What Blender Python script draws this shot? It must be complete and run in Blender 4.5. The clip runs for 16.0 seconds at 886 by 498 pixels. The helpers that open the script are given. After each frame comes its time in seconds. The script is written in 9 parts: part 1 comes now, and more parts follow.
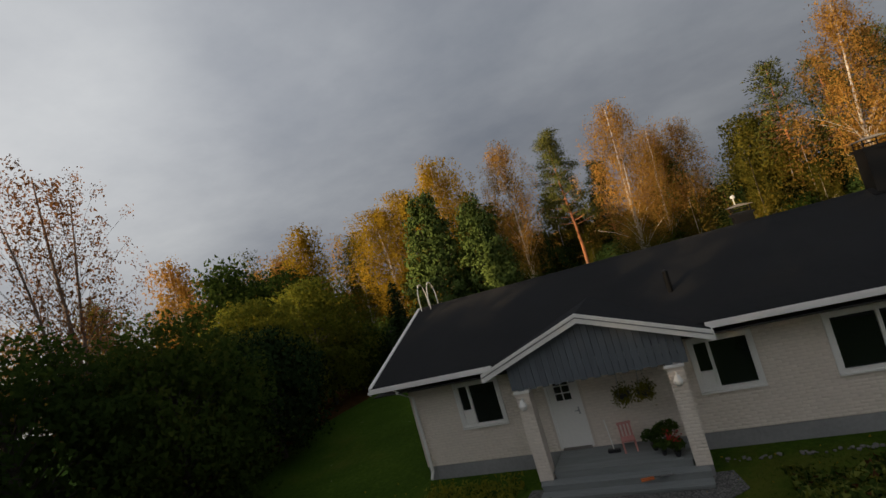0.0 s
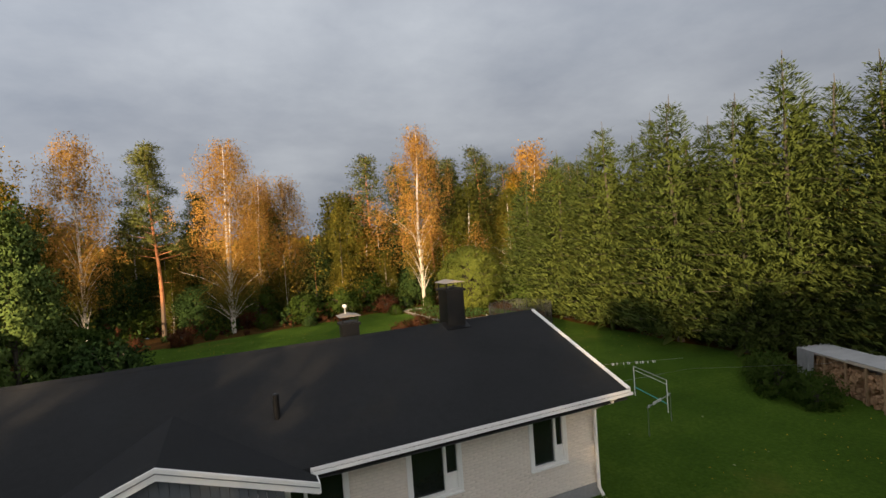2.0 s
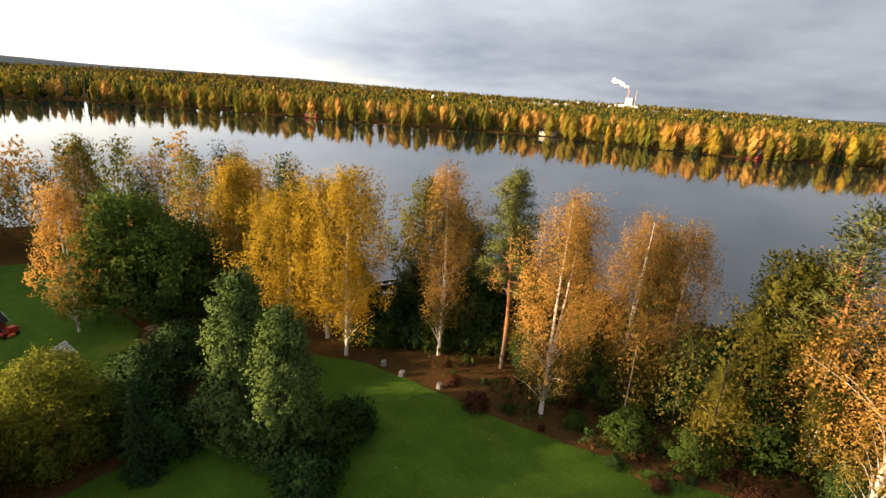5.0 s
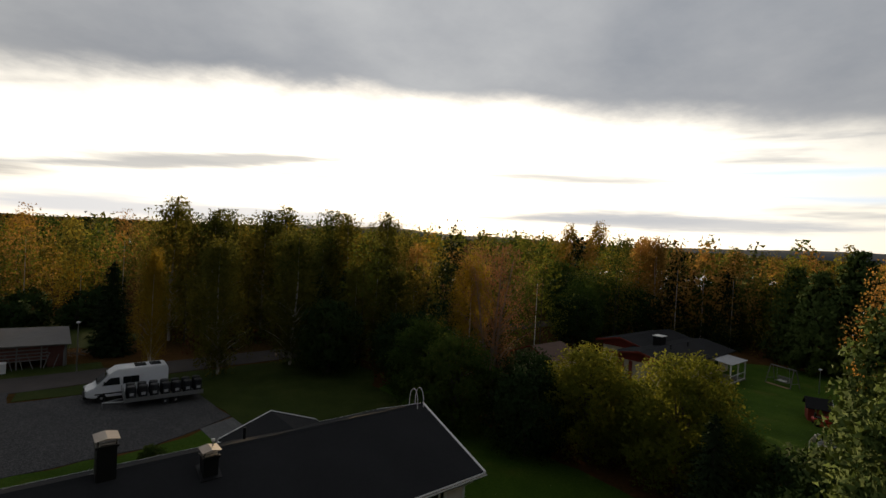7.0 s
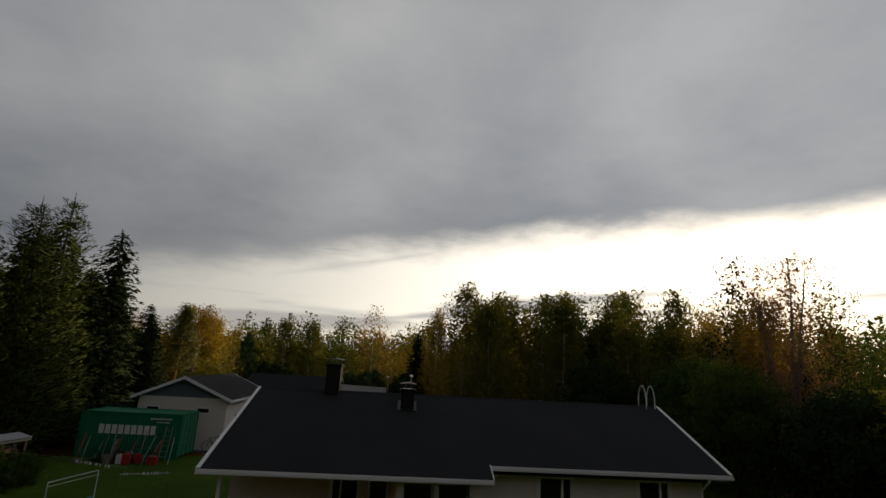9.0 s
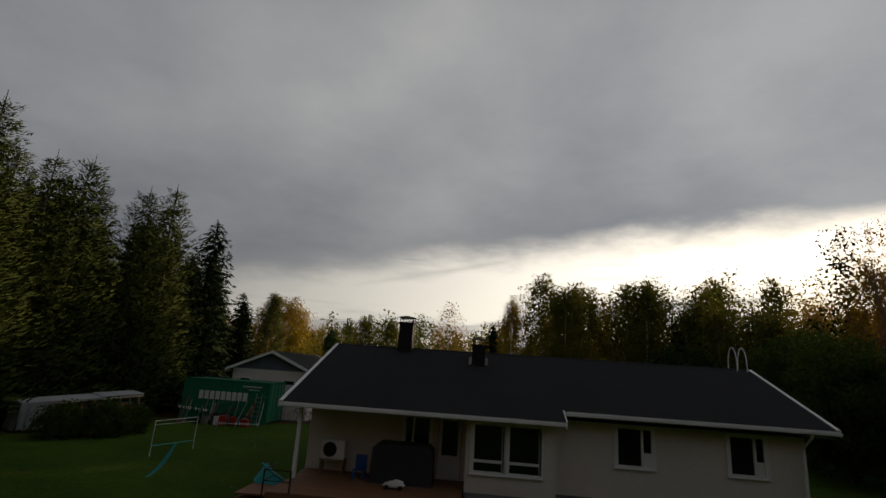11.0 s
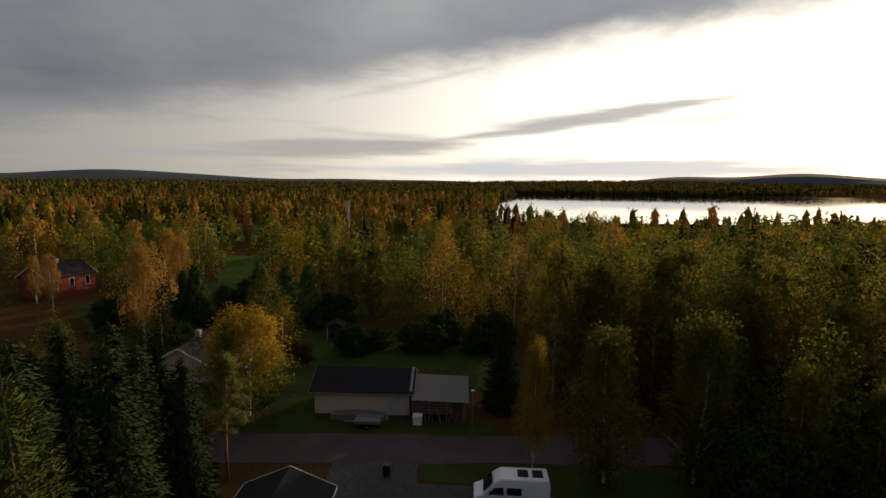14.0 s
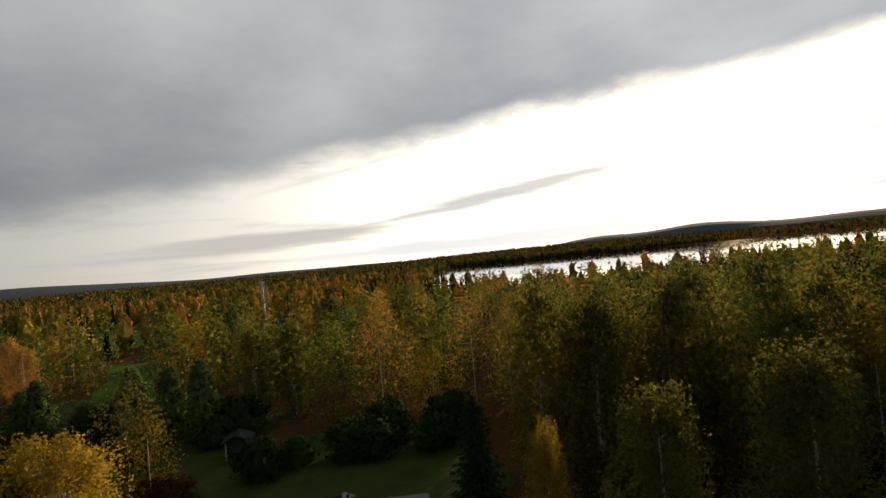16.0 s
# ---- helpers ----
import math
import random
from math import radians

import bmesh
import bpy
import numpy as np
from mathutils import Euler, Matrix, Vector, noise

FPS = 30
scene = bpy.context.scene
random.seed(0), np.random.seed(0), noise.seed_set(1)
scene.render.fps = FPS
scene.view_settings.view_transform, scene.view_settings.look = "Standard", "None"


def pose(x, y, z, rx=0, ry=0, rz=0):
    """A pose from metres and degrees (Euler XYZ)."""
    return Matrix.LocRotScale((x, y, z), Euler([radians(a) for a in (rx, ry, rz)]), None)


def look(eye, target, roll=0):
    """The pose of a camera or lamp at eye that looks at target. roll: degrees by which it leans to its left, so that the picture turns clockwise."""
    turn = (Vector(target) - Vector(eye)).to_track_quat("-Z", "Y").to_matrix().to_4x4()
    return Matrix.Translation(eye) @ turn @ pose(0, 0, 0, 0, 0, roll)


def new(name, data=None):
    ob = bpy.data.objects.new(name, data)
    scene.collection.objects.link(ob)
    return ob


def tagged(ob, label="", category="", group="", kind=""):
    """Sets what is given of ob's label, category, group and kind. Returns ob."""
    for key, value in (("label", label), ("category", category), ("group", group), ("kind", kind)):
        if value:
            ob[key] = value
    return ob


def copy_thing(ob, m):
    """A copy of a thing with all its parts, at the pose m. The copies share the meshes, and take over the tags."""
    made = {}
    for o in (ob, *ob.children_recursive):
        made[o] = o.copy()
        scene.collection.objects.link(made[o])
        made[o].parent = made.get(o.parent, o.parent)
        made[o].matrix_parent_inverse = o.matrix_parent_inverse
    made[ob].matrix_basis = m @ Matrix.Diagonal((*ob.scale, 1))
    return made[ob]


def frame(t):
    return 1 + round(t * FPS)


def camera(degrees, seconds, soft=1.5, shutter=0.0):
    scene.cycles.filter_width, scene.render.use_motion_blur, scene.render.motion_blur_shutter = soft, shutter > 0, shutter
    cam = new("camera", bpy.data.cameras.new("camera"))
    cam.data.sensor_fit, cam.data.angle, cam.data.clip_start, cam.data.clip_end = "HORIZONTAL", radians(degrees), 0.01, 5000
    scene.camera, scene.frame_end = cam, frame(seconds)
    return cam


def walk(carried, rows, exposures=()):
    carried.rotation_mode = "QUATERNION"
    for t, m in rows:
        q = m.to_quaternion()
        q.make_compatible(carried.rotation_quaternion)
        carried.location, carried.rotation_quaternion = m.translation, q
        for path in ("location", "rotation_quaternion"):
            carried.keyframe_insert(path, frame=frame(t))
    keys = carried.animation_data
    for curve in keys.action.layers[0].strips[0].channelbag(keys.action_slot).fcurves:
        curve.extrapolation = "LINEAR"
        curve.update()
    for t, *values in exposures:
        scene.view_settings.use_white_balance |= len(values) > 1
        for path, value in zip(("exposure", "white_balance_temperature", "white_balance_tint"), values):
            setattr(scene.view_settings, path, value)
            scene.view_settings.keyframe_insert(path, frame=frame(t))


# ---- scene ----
cam = camera(84.3, 16.0)
PATH = [
    (0, (8.211, -13.479, 5.952), (4.381, -4.260, 6.530), -16.08),
    (0.2, (7.213, -14.490, 5.460), (5.599, -4.625, 5.188), -10.37),
    (0.5, (6.538, -13.719, 4.721), (7.660, -3.783, 4.609), -11.51),
    (1, (6.042, -13.801, 4.432), (8.963, -4.243, 4.110), -8.56),
    (1.5, (6.193, -13.271, 4.467), (9.830, -3.964, 4.080), -6.30),
    (1.8, (7.144, -13.238, 6.300), (10.683, -3.892, 5.938), -3.83),
    (2, (7.553, -11.426, 7.947), (11.517, -2.249, 7.694), -4.12),
    (2.5, (10.749, -8.422, 17.791), (14.186, 0.946, 17.138), -0.17),
    (2.8, (13.177, -6.514, 22.687), (15.885, 3.055, 21.638), 3.36),
    (3, (15.100, -6.066, 25.144), (17.035, 3.647, 23.764), 4.25),
    (3.2, (17.035, -5.364, 27.178), (18.009, 4.420, 25.353), 5.59),
    (5.3, (21.607, 8.779, 24.480), (14.867, 15.581, 21.598), 2.42),
    (5.5, (21.417, 9.992, 24.146), (13.959, 16.102, 21.489), 1.44),
    (6, (20.572, 16.438, 20.474), (10.759, 17.950, 19.282), -0.32),
    (6.5, (20.459, 21.893, 18.134), (11.409, 17.668, 17.634), 1.03),
    (7, (16.665, 24.988, 14.197), (10.200, 17.361, 14.044), 3.14),
    (7.5, (15.526, 27.492, 12.458), (10.670, 18.750, 12.501), 4.05),
    (8, (13.277, 27.747, 10.529), (10.093, 18.286, 11.120), 4.14),
    (8.5, (12.182, 27.402, 8.965), (10.450, 17.654, 10.373), 3.48),
    (9, (11.256, 26.498, 6.428), (10.602, 16.787, 8.725), 3.14),
    (9.5, (10.794, 25.530, 4.199), (10.868, 15.960, 7.099), 3.08),
    (9.7, (10.786, 25.055, 4.088), (11.026, 15.396, 6.666), 3.67),
    (11.8, (10.941, 26.567, 4.395), (12.011, 16.872, 6.600), 3.00),
    (12, (11.144, 26.529, 4.680), (12.234, 16.784, 6.660), 2.80),
    (12.2, (11.428, 26.168, 6.253), (12.518, 16.368, 7.893), 2.40),
    (12.5, (11.875, 25.076, 10.650), (12.965, 15.181, 11.610), 2.00),
    (12.8, (13.446, 24.394, 14.502), (14.189, 14.449, 15.239), 2.93),
    (13, (14.449, 22.846, 17.417), (15.051, 12.869, 17.732), 1.94),
    (13.5, (14.583, 18.498, 22.130), (15.121, 8.530, 21.531), 1.61),
    (14, (14.218, 12.748, 24.408), (14.567, 2.844, 23.072), 0.57),
    (14.5, (14.132, 7.402, 24.851), (14.123, -2.440, 23.079), -0.53),
    (15, (14.299, 3.633, 24.067), (13.727, -6.181, 22.238), -0.95),
    (15.5, (14.380, 0.141, 22.326), (13.069, -9.703, 21.155), -2.38),
    (16, (14.158, -2.749, 20.215), (13.126, -12.693, 20.431), -5.45),
]
EXPOSURES = [(0.0, -0.02), (0.5, 0.33), (1.0, 0.72), (2.0, 0.93), (2.5, 0.98), (3.0, 0.98), (5.5, 1.30), (6.0, 1.0), (6.5, 0.16), (7.0, -0.4), (8.0, -0.65), (9.5, -0.78), (12.0, -0.9), (12.5, -0.72), (13.0, -0.78), (14.0, -0.65), (15.0, -0.27), (16.0, -0.25)]
walk(cam, [(t, look(eye, target, roll)) for t, eye, target, roll in PATH], EXPOSURES)

# ---- world, sun ----
SUN_AZ = Vector((-0.60, -0.80, 0.0)).normalized()
SUN_EL = radians(12.0)


# the rim of the cloud deck as a slope over the sky's directions, and the cloud banks below it
EDGE = (-0.135, -0.187, 0.038)
CLOUD_BANKS = [
    ((0.10, -0.99, 0.074), (-0.525, -0.837, 0.154), 0.017, 0.012, 0.92, (7.6, 7.4, 7.1)),
    ((0.474, -0.879, 0.057), (-0.06, -0.995, 0.074), 0.021, 0.016, 0.88, (6.6, 6.2, 5.8)),
    ((0.277, -0.95, 0.146), (-0.055, -0.974, 0.221), 0.008, 0.014, 0.7, (8.6, 8.2, 7.6)),
    ((-0.629, -0.765, 0.136), (-0.918, -0.373, 0.133), 0.016, 0.016, 0.85, (7.6, 7.5, 7.4)),
    ((-0.60, -0.80, 0.050), (-0.95, -0.30, 0.066), 0.018, 0.02, 0.88, (6.0, 6.1, 6.4)),
    ((-0.723, -0.689, 0.058), (-0.989, -0.08, 0.054), 0.020, 0.014, 0.85, (7.4, 7.5, 7.8)),
    ((-0.90, -0.43, 0.143), (-0.99, -0.02, 0.138), 0.010, 0.012, 0.8, (9.5, 12.0, 15.0)),
    ((-0.93, -0.36, 0.104), (-0.99, -0.02, 0.094), 0.008, 0.012, 0.75, (9.0, 11.0, 13.5)),
    ((0.30, -0.95, 0.020), (-0.70, -0.70, 0.034), 0.028, 0.02, 0.9, (9.6, 9.6, 9.8)),
]


class Nodes:
    """Small helper to wire shader nodes."""

    def __init__(self, tree):
        self.tree = tree
        tree.nodes.clear()

    def add(self, kind, **props):
        n = self.tree.nodes.new(kind)
        for key, value in props.items():
            setattr(n, key, value)
        return n

    def put(self, socket, value):
        if isinstance(value, bpy.types.NodeSocket):
            self.tree.links.new(value, socket)
        elif value is not None:
            if isinstance(value, (tuple, list)) and len(value) == 3 and socket.type == "RGBA":
                value = (*value, 1.0)
            socket.default_value = value

    def math(self, op, a, b=None, c=None, clamp=False):
        n = self.add("ShaderNodeMath", operation=op, use_clamp=clamp)
        for s, v in zip(n.inputs, (a, b, c)):
            self.put(s, v)
        return n.outputs[0]

    def mix(self, f, a, b):
        n = self.add("ShaderNodeMix", data_type="RGBA")
        self.put(n.inputs[0], f), self.put(n.inputs[6], a), self.put(n.inputs[7], b)
        return n.outputs[2]

    def noise(self, vec, scale, detail=4.0, rough=0.55, w=None):
        n = self.add("ShaderNodeTexNoise")
        self.put(n.inputs["Vector"], vec), self.put(n.inputs["Scale"], scale)
        self.put(n.inputs["Detail"], detail), self.put(n.inputs["Roughness"], rough)
        return n.outputs["Fac"]

    def step(self, x, lo, hi):
        n = self.add("ShaderNodeMapRange", interpolation_type="SMOOTHSTEP")
        self.put(n.inputs[0], x), self.put(n.inputs[1], lo), self.put(n.inputs[2], hi)
        return n.outputs[0]

    def ramp(self, x, stops):
        n = self.add("ShaderNodeValToRGB")
        el = n.color_ramp.elements
        while len(el) < len(stops):
            el.new(0.5)
        for e, (at, col) in zip(el, stops):
            e.position, e.color = at, (*col, 1.0)
        self.put(n.inputs[0], x)
        return n.outputs[0]


def make_world():
    world = bpy.data.worlds.new("sky")
    world.use_nodes = True
    scene.world = world
    k = Nodes(world.node_tree)
    out = k.add("ShaderNodeOutputWorld")
    bg = k.add("ShaderNodeBackground")
    k.put(bg.inputs["Strength"], 0.1)
    sky = k.add("ShaderNodeTexSky", sky_type="NISHITA", sun_disc=False, sun_elevation=SUN_EL, sun_rotation=radians(216.9), altitude=100.0, air_density=1.0, dust_density=1.2, ozone_density=1.0)
    co = k.add("ShaderNodeTexCoord").outputs["Generated"]
    sep = k.add("ShaderNodeSeparateXYZ")
    k.put(sep.inputs[0], co)
    x, y, z = sep.outputs
    toward = k.math("ADD", k.math("MULTIPLY", x, SUN_AZ.x), k.math("MULTIPLY", y, SUN_AZ.y))
    # the cloud deck, laid flat high above
    low = k.math("MAXIMUM", k.math("ADD", z, 0.20), 0.06)
    flat = k.add("ShaderNodeCombineXYZ")
    k.put(flat.inputs[0], k.math("DIVIDE", x, low)), k.put(flat.inputs[1], k.math("DIVIDE", y, low))
    broad = k.noise(flat.outputs[0], 0.5, 3.0, 0.5)
    fine = k.noise(flat.outputs[0], 2.2, 6.0, 0.6)
    body = k.math("ADD", k.math("MULTIPLY", broad, 0.76), k.math("MULTIPLY", fine, 0.24))
    deck = k.ramp(body, [(0.34, (2.1, 2.3, 2.65)), (0.48, (3.3, 3.4, 3.6)), (0.62, (4.6, 4.65, 4.7)), (0.75, (6.2, 6.1, 5.9))])
    # the deck is thinner and brighter toward the sun, darker away from it
    side = k.math("ADD", k.math("MULTIPLY", toward, 0.40), 1.0)
    side = k.math("ADD", side, k.math("MULTIPLY", k.step(z, 0.05, 0.45), 0.32))
    # heavier toward one quarter; overhead, out of view, dimmed to lower the ground light
    quarter = k.math("SUBTRACT", k.math("MULTIPLY", x, 0.8), k.math("MULTIPLY", y, 0.6))
    side = k.math("SUBTRACT", side, k.math("MULTIPLY", k.step(quarter, 0.0, 1.0), 0.24))
    side = k.math("SUBTRACT", side, k.math("MULTIPLY", k.step(z, 0.55, 0.95), 0.55))
    side = k.math("MULTIPLY", side, k.math("ADD", k.math("MULTIPLY", k.step(toward, -0.75, 0.15), 0.25), 0.75))
    deck2 = k.add("ShaderNodeVectorMath", operation="SCALE")
    tint = k.mix(k.step(toward, -0.9, 0.7), (0.955, 1.0, 1.07), (1.0, 1.0, 0.995))
    cool = k.add("ShaderNodeVectorMath", operation="MULTIPLY")
    k.put(cool.inputs[0], deck), k.put(cool.inputs[1], tint)
    k.put(deck2.inputs[0], cool.outputs[0]), k.put(deck2.inputs["Scale"], side)
    # open sky low down on the sun's side, with long thin streaks of cloud
    streak_at = k.add("ShaderNodeVectorMath", operation="MULTIPLY")
    k.put(streak_at.inputs[0], co), k.put(streak_at.inputs[1], (1.1, 1.5, 17.0))
    streak = k.noise(streak_at.outputs[0], 1.0, 5.0, 0.6)
    glow = k.math("POWER", k.math("MAXIMUM", k.math("ADD", k.math("MULTIPLY", toward, 0.5), 0.5), 0.0), 6.0)
    haze = k.mix(glow, (5.2, 5.0, 4.8), (37.0, 33.5, 28.0))
    clear = k.mix(0.75, sky.outputs[0], haze)
    streaky = k.mix(k.math("MULTIPLY", k.step(streak, 0.55, 0.70), 0.75), clear, k.mix(glow, (5.6, 5.8, 6.1), (9.4, 9.0, 8.4)))
    # long single cloud banks in the open part: from one end to the other, half thickness, softness, density
    fray = k.noise(streak_at.outputs[0], 2.6, 6.0, 0.65)
    for a, b, thick, soft, dense, pale in CLOUD_BANKS:
        a, b = Vector(a).normalized(), Vector(b).normalized()
        across, mid = a.cross(b).normalized(), (a + b).normalized()
        ahead = (b - a).normalized()
        half = (b - a).length / 2

        def dot(v):
            n = k.add("ShaderNodeVectorMath", operation="DOT_PRODUCT")
            k.put(n.inputs[0], co), k.put(n.inputs[1], tuple(v))
            return n.outputs["Value"]

        u = k.math("DIVIDE", dot(ahead), half)
        taper = k.math("SUBTRACT", 1.0, k.math("MULTIPLY", u, u))
        off = k.math("ABSOLUTE", k.math("ADD", dot(across), k.math("MULTIPLY", k.math("SUBTRACT", fray, 0.5), thick * 2.2)))
        rim = k.math("SUBTRACT", k.math("MULTIPLY", k.math("MAXIMUM", taper, 0.0), thick), off)
        mask = k.math("MULTIPLY", k.step(rim, -soft * 0.4, soft), k.step(taper, 0.0, 0.25))
        mask = k.math("MULTIPLY", k.math("MULTIPLY", mask, k.step(dot(mid), 0.3, 0.6)), dense)
        streaky = k.mix(mask, streaky, pale)
    # the edge of the deck: a straight line across the sky, frayed
    edge = k.math("SUBTRACT", z, k.math("ADD", k.math("MULTIPLY", x, EDGE[0]), k.math("ADD", k.math("MULTIPLY", y, EDGE[1]), EDGE[2])))
    edge = k.math("ADD", edge, k.math("MULTIPLY", k.math("SUBTRACT", fine, 0.5), 0.10))
    total = k.mix(k.step(edge, -0.035, 0.05), streaky, deck2.outputs[0])
    k.put(bg.inputs["Color"], total)
    k.tree.links.new(bg.outputs[0], out.inputs[0])


make_world()
lamp = bpy.data.lights.new("sun", "SUN")
lamp.energy, lamp.angle, lamp.color = 6.0, radians(0.6), (1.0, 0.72, 0.42)
sun_ob = new("sun", lamp)
sun_ob.matrix_world = look(SUN_AZ * 100 * math.cos(SUN_EL) + Vector((0, 0, 100 * math.sin(SUN_EL))), (0, 0, 0))

# ---- materials ----
def material(name):
    m = bpy.data.materials.new(name)
    m.use_nodes = True
    return m, Nodes(m.node_tree)


def finish(k, shader, bump=None):
    out = k.add("ShaderNodeOutputMaterial")
    k.tree.links.new(shader, out.inputs[0])


def solid(name, col, rough=0.7, metal=0.0, vary=0.18, scale=6.0, bump=0.0, bump_scale=40.0, spec=0.35, stretch=None, stain=None, each=0.0):
    """A painted, stone, wooden or metal surface: colour with grain at two scales, some stains and fine relief."""
    m, k = material(name)
    b = k.add("ShaderNodeBsdfPrincipled")
    co = k.add("ShaderNodeTexCoord").outputs["Object"]
    if stretch:
        s = k.add("ShaderNodeVectorMath", operation="MULTIPLY")
        k.put(s.inputs[0], co), k.put(s.inputs[1], stretch)
        co = s.outputs[0]
    big, small = k.noise(co, scale * 0.25, 3.0), k.noise(co, scale * 4.0, 5.0, 0.65)
    f = k.math("ADD", k.math("MULTIPLY", big, 0.5), k.math("MULTIPLY", small, 0.5))
    dark = tuple(c * (1 - 1.6 * vary) for c in col)
    light = tuple(min(1.0, c * (1 + 1.6 * vary)) for c in col)
    c = k.ramp(f, [(0.28, dark), (0.5, col), (0.72, light)])
    if stain:
        c = k.mix(k.math("MULTIPLY", k.step(k.noise(co, scale * 0.6, 6.0, 0.7), 0.56, 0.75), 0.6), c, stain)
    if each:
        r = k.add("ShaderNodeObjectInfo").outputs["Random"]
        i = k.add("ShaderNodeNewGeometry").outputs["Random Per Island"]
        v = k.math("ADD", k.math("MULTIPLY", k.math("ADD", r, i), each), 1.0 - each)
        sc = k.add("ShaderNodeVectorMath", operation="SCALE")
        k.put(sc.inputs[0], c), k.put(sc.inputs["Scale"], v)
        c = sc.outputs[0]
    k.put(b.inputs["Base Color"], c)
    k.put(b.inputs["Metallic"], metal)
    k.put(b.inputs["Roughness"], k.math("ADD", k.math("MULTIPLY", small, 0.2), rough - 0.1))
    k.put(b.inputs["Specular IOR Level"], spec)
    if bump:
        n = k.add("ShaderNodeBump")
        k.put(n.inputs["Strength"], bump), k.put(n.inputs["Distance"], 0.02), k.put(n.inputs["Height"], k.noise(co, bump_scale, 4.0, 0.7))
        k.put(b.inputs["Normal"], n.outputs[0])
    finish(k, b.outputs[0])
    return m


def foliage(name, stops, thin=0.46, rough=0.8, spread=0.25, each=0.20, low=None, low_to=6.0):
    """Leaves: each leaf its own tone, each tree its own cast, the lowest boughs still green; light passes through."""
    m, k = material(name)
    isl = k.add("ShaderNodeNewGeometry").outputs["Random Per Island"]
    rnd = k.add("ShaderNodeObjectInfo").outputs["Random"]
    co = k.add("ShaderNodeTexCoord").outputs["Object"]
    patch = k.noise(co, 0.45, 2.0)
    f = k.math("ADD", k.math("MULTIPLY", isl, each), k.math("MULTIPLY", rnd, spread))
    f = k.math("ADD", f, k.math("MULTIPLY", k.math("SUBTRACT", patch, 0.3), 0.75 - spread))
    f = k.math("ADD", f, k.math("MULTIPLY", k.math("SUBTRACT", k.noise(co, 2.4, 3.0, 0.7), 0.5), 0.55))
    f = k.math("ADD", f, k.math("MULTIPLY", k.math("SUBTRACT", k.noise(co, 0.11, 1.0), 0.5), 0.7))
    f = k.math("ADD", f, (0.36 - each) / 2)
    c = k.ramp(f, stops)
    if low:
        sep = k.add("ShaderNodeSeparateXYZ")
        k.put(sep.inputs[0], co)
        up = k.math("ADD", sep.outputs[2], k.math("MULTIPLY", k.math("SUBTRACT", k.noise(co, 0.5, 3.0, 0.6), 0.5), 9.0))
        c = k.mix(k.step(up, low_to - 4.0, low_to + 3.0), k.ramp(f, low), c)
    d = k.add("ShaderNodeBsdfPrincipled")
    k.put(d.inputs["Base Color"], c), k.put(d.inputs["Roughness"], rough), k.put(d.inputs["Specular IOR Level"], 0.06)
    t = k.add("ShaderNodeBsdfTranslucent")
    k.put(t.inputs[0], c)
    mx = k.add("ShaderNodeMixShader")
    k.put(mx.inputs[0], thin)
    k.tree.links.new(d.outputs[0], mx.inputs[1]), k.tree.links.new(t.outputs[0], mx.inputs[2])
    finish(k, mx.outputs[0])
    return m


def ground_like(name, stops, scale, rough=0.95, bump=0.6, fine=30.0, speck=None, speck_at=0.72, spec=0.1):
    m, k = material(name)
    b = k.add("ShaderNodeBsdfPrincipled")
    co = k.add("ShaderNodeTexCoord").outputs["Object"]
    f = k.math("ADD", k.math("MULTIPLY", k.noise(co, scale, 5.0, 0.6), 0.55), k.math("MULTIPLY", k.noise(co, fine, 3.0, 0.7), 0.45))
    c = k.ramp(f, stops)
    if speck:
        c = k.mix(k.step(k.noise(co, fine * 0.35, 2.0), speck_at, speck_at + 0.04), c, speck)
    k.put(b.inputs["Base Color"], c), k.put(b.inputs["Roughness"], rough), k.put(b.inputs["Specular IOR Level"], spec)
    n = k.add("ShaderNodeBump")
    k.put(n.inputs["Strength"], bump), k.put(n.inputs["Distance"], 0.05), k.put(n.inputs["Height"], k.noise(co, fine, 4.0, 0.75))
    k.put(b.inputs["Normal"], n.outputs[0])
    finish(k, b.outputs[0])
    return m


def make_bark(name, col, mark, low_col=None, low_to=0.0, mark_at=0.6):
    m, k = material(name)
    b = k.add("ShaderNodeBsdfPrincipled")
    co = k.add("ShaderNodeTexCoord").outputs["Object"]
    s = k.add("ShaderNodeVectorMath", operation="MULTIPLY")
    k.put(s.inputs[0], co), k.put(s.inputs[1], (3.0, 3.0, 9.0))
    c = k.mix(k.step(k.noise(s.outputs[0], 1.0, 4.0, 0.6), mark_at, mark_at + 0.08), col, mark)
    if low_col:
        sep = k.add("ShaderNodeSeparateXYZ")
        k.put(sep.inputs[0], co)
        c = k.mix(k.step(k.math("ADD", sep.outputs[2], k.math("MULTIPLY", k.noise(co, 1.0, 2.0), 2.0)), low_to, low_to + 3.0), low_col, c)
    k.put(b.inputs["Base Color"], c), k.put(b.inputs["Roughness"], 0.85)
    finish(k, b.outputs[0])
    return m


def make_glass(name, tint=(0.01, 0.013, 0.014)):
    m, k = material(name)
    b = k.add("ShaderNodeBsdfPrincipled")
    k.put(b.inputs["Base Color"], tint), k.put(b.inputs["Roughness"], 0.03), k.put(b.inputs["Specular IOR Level"], 0.6)
    finish(k, b.outputs[0])
    return m


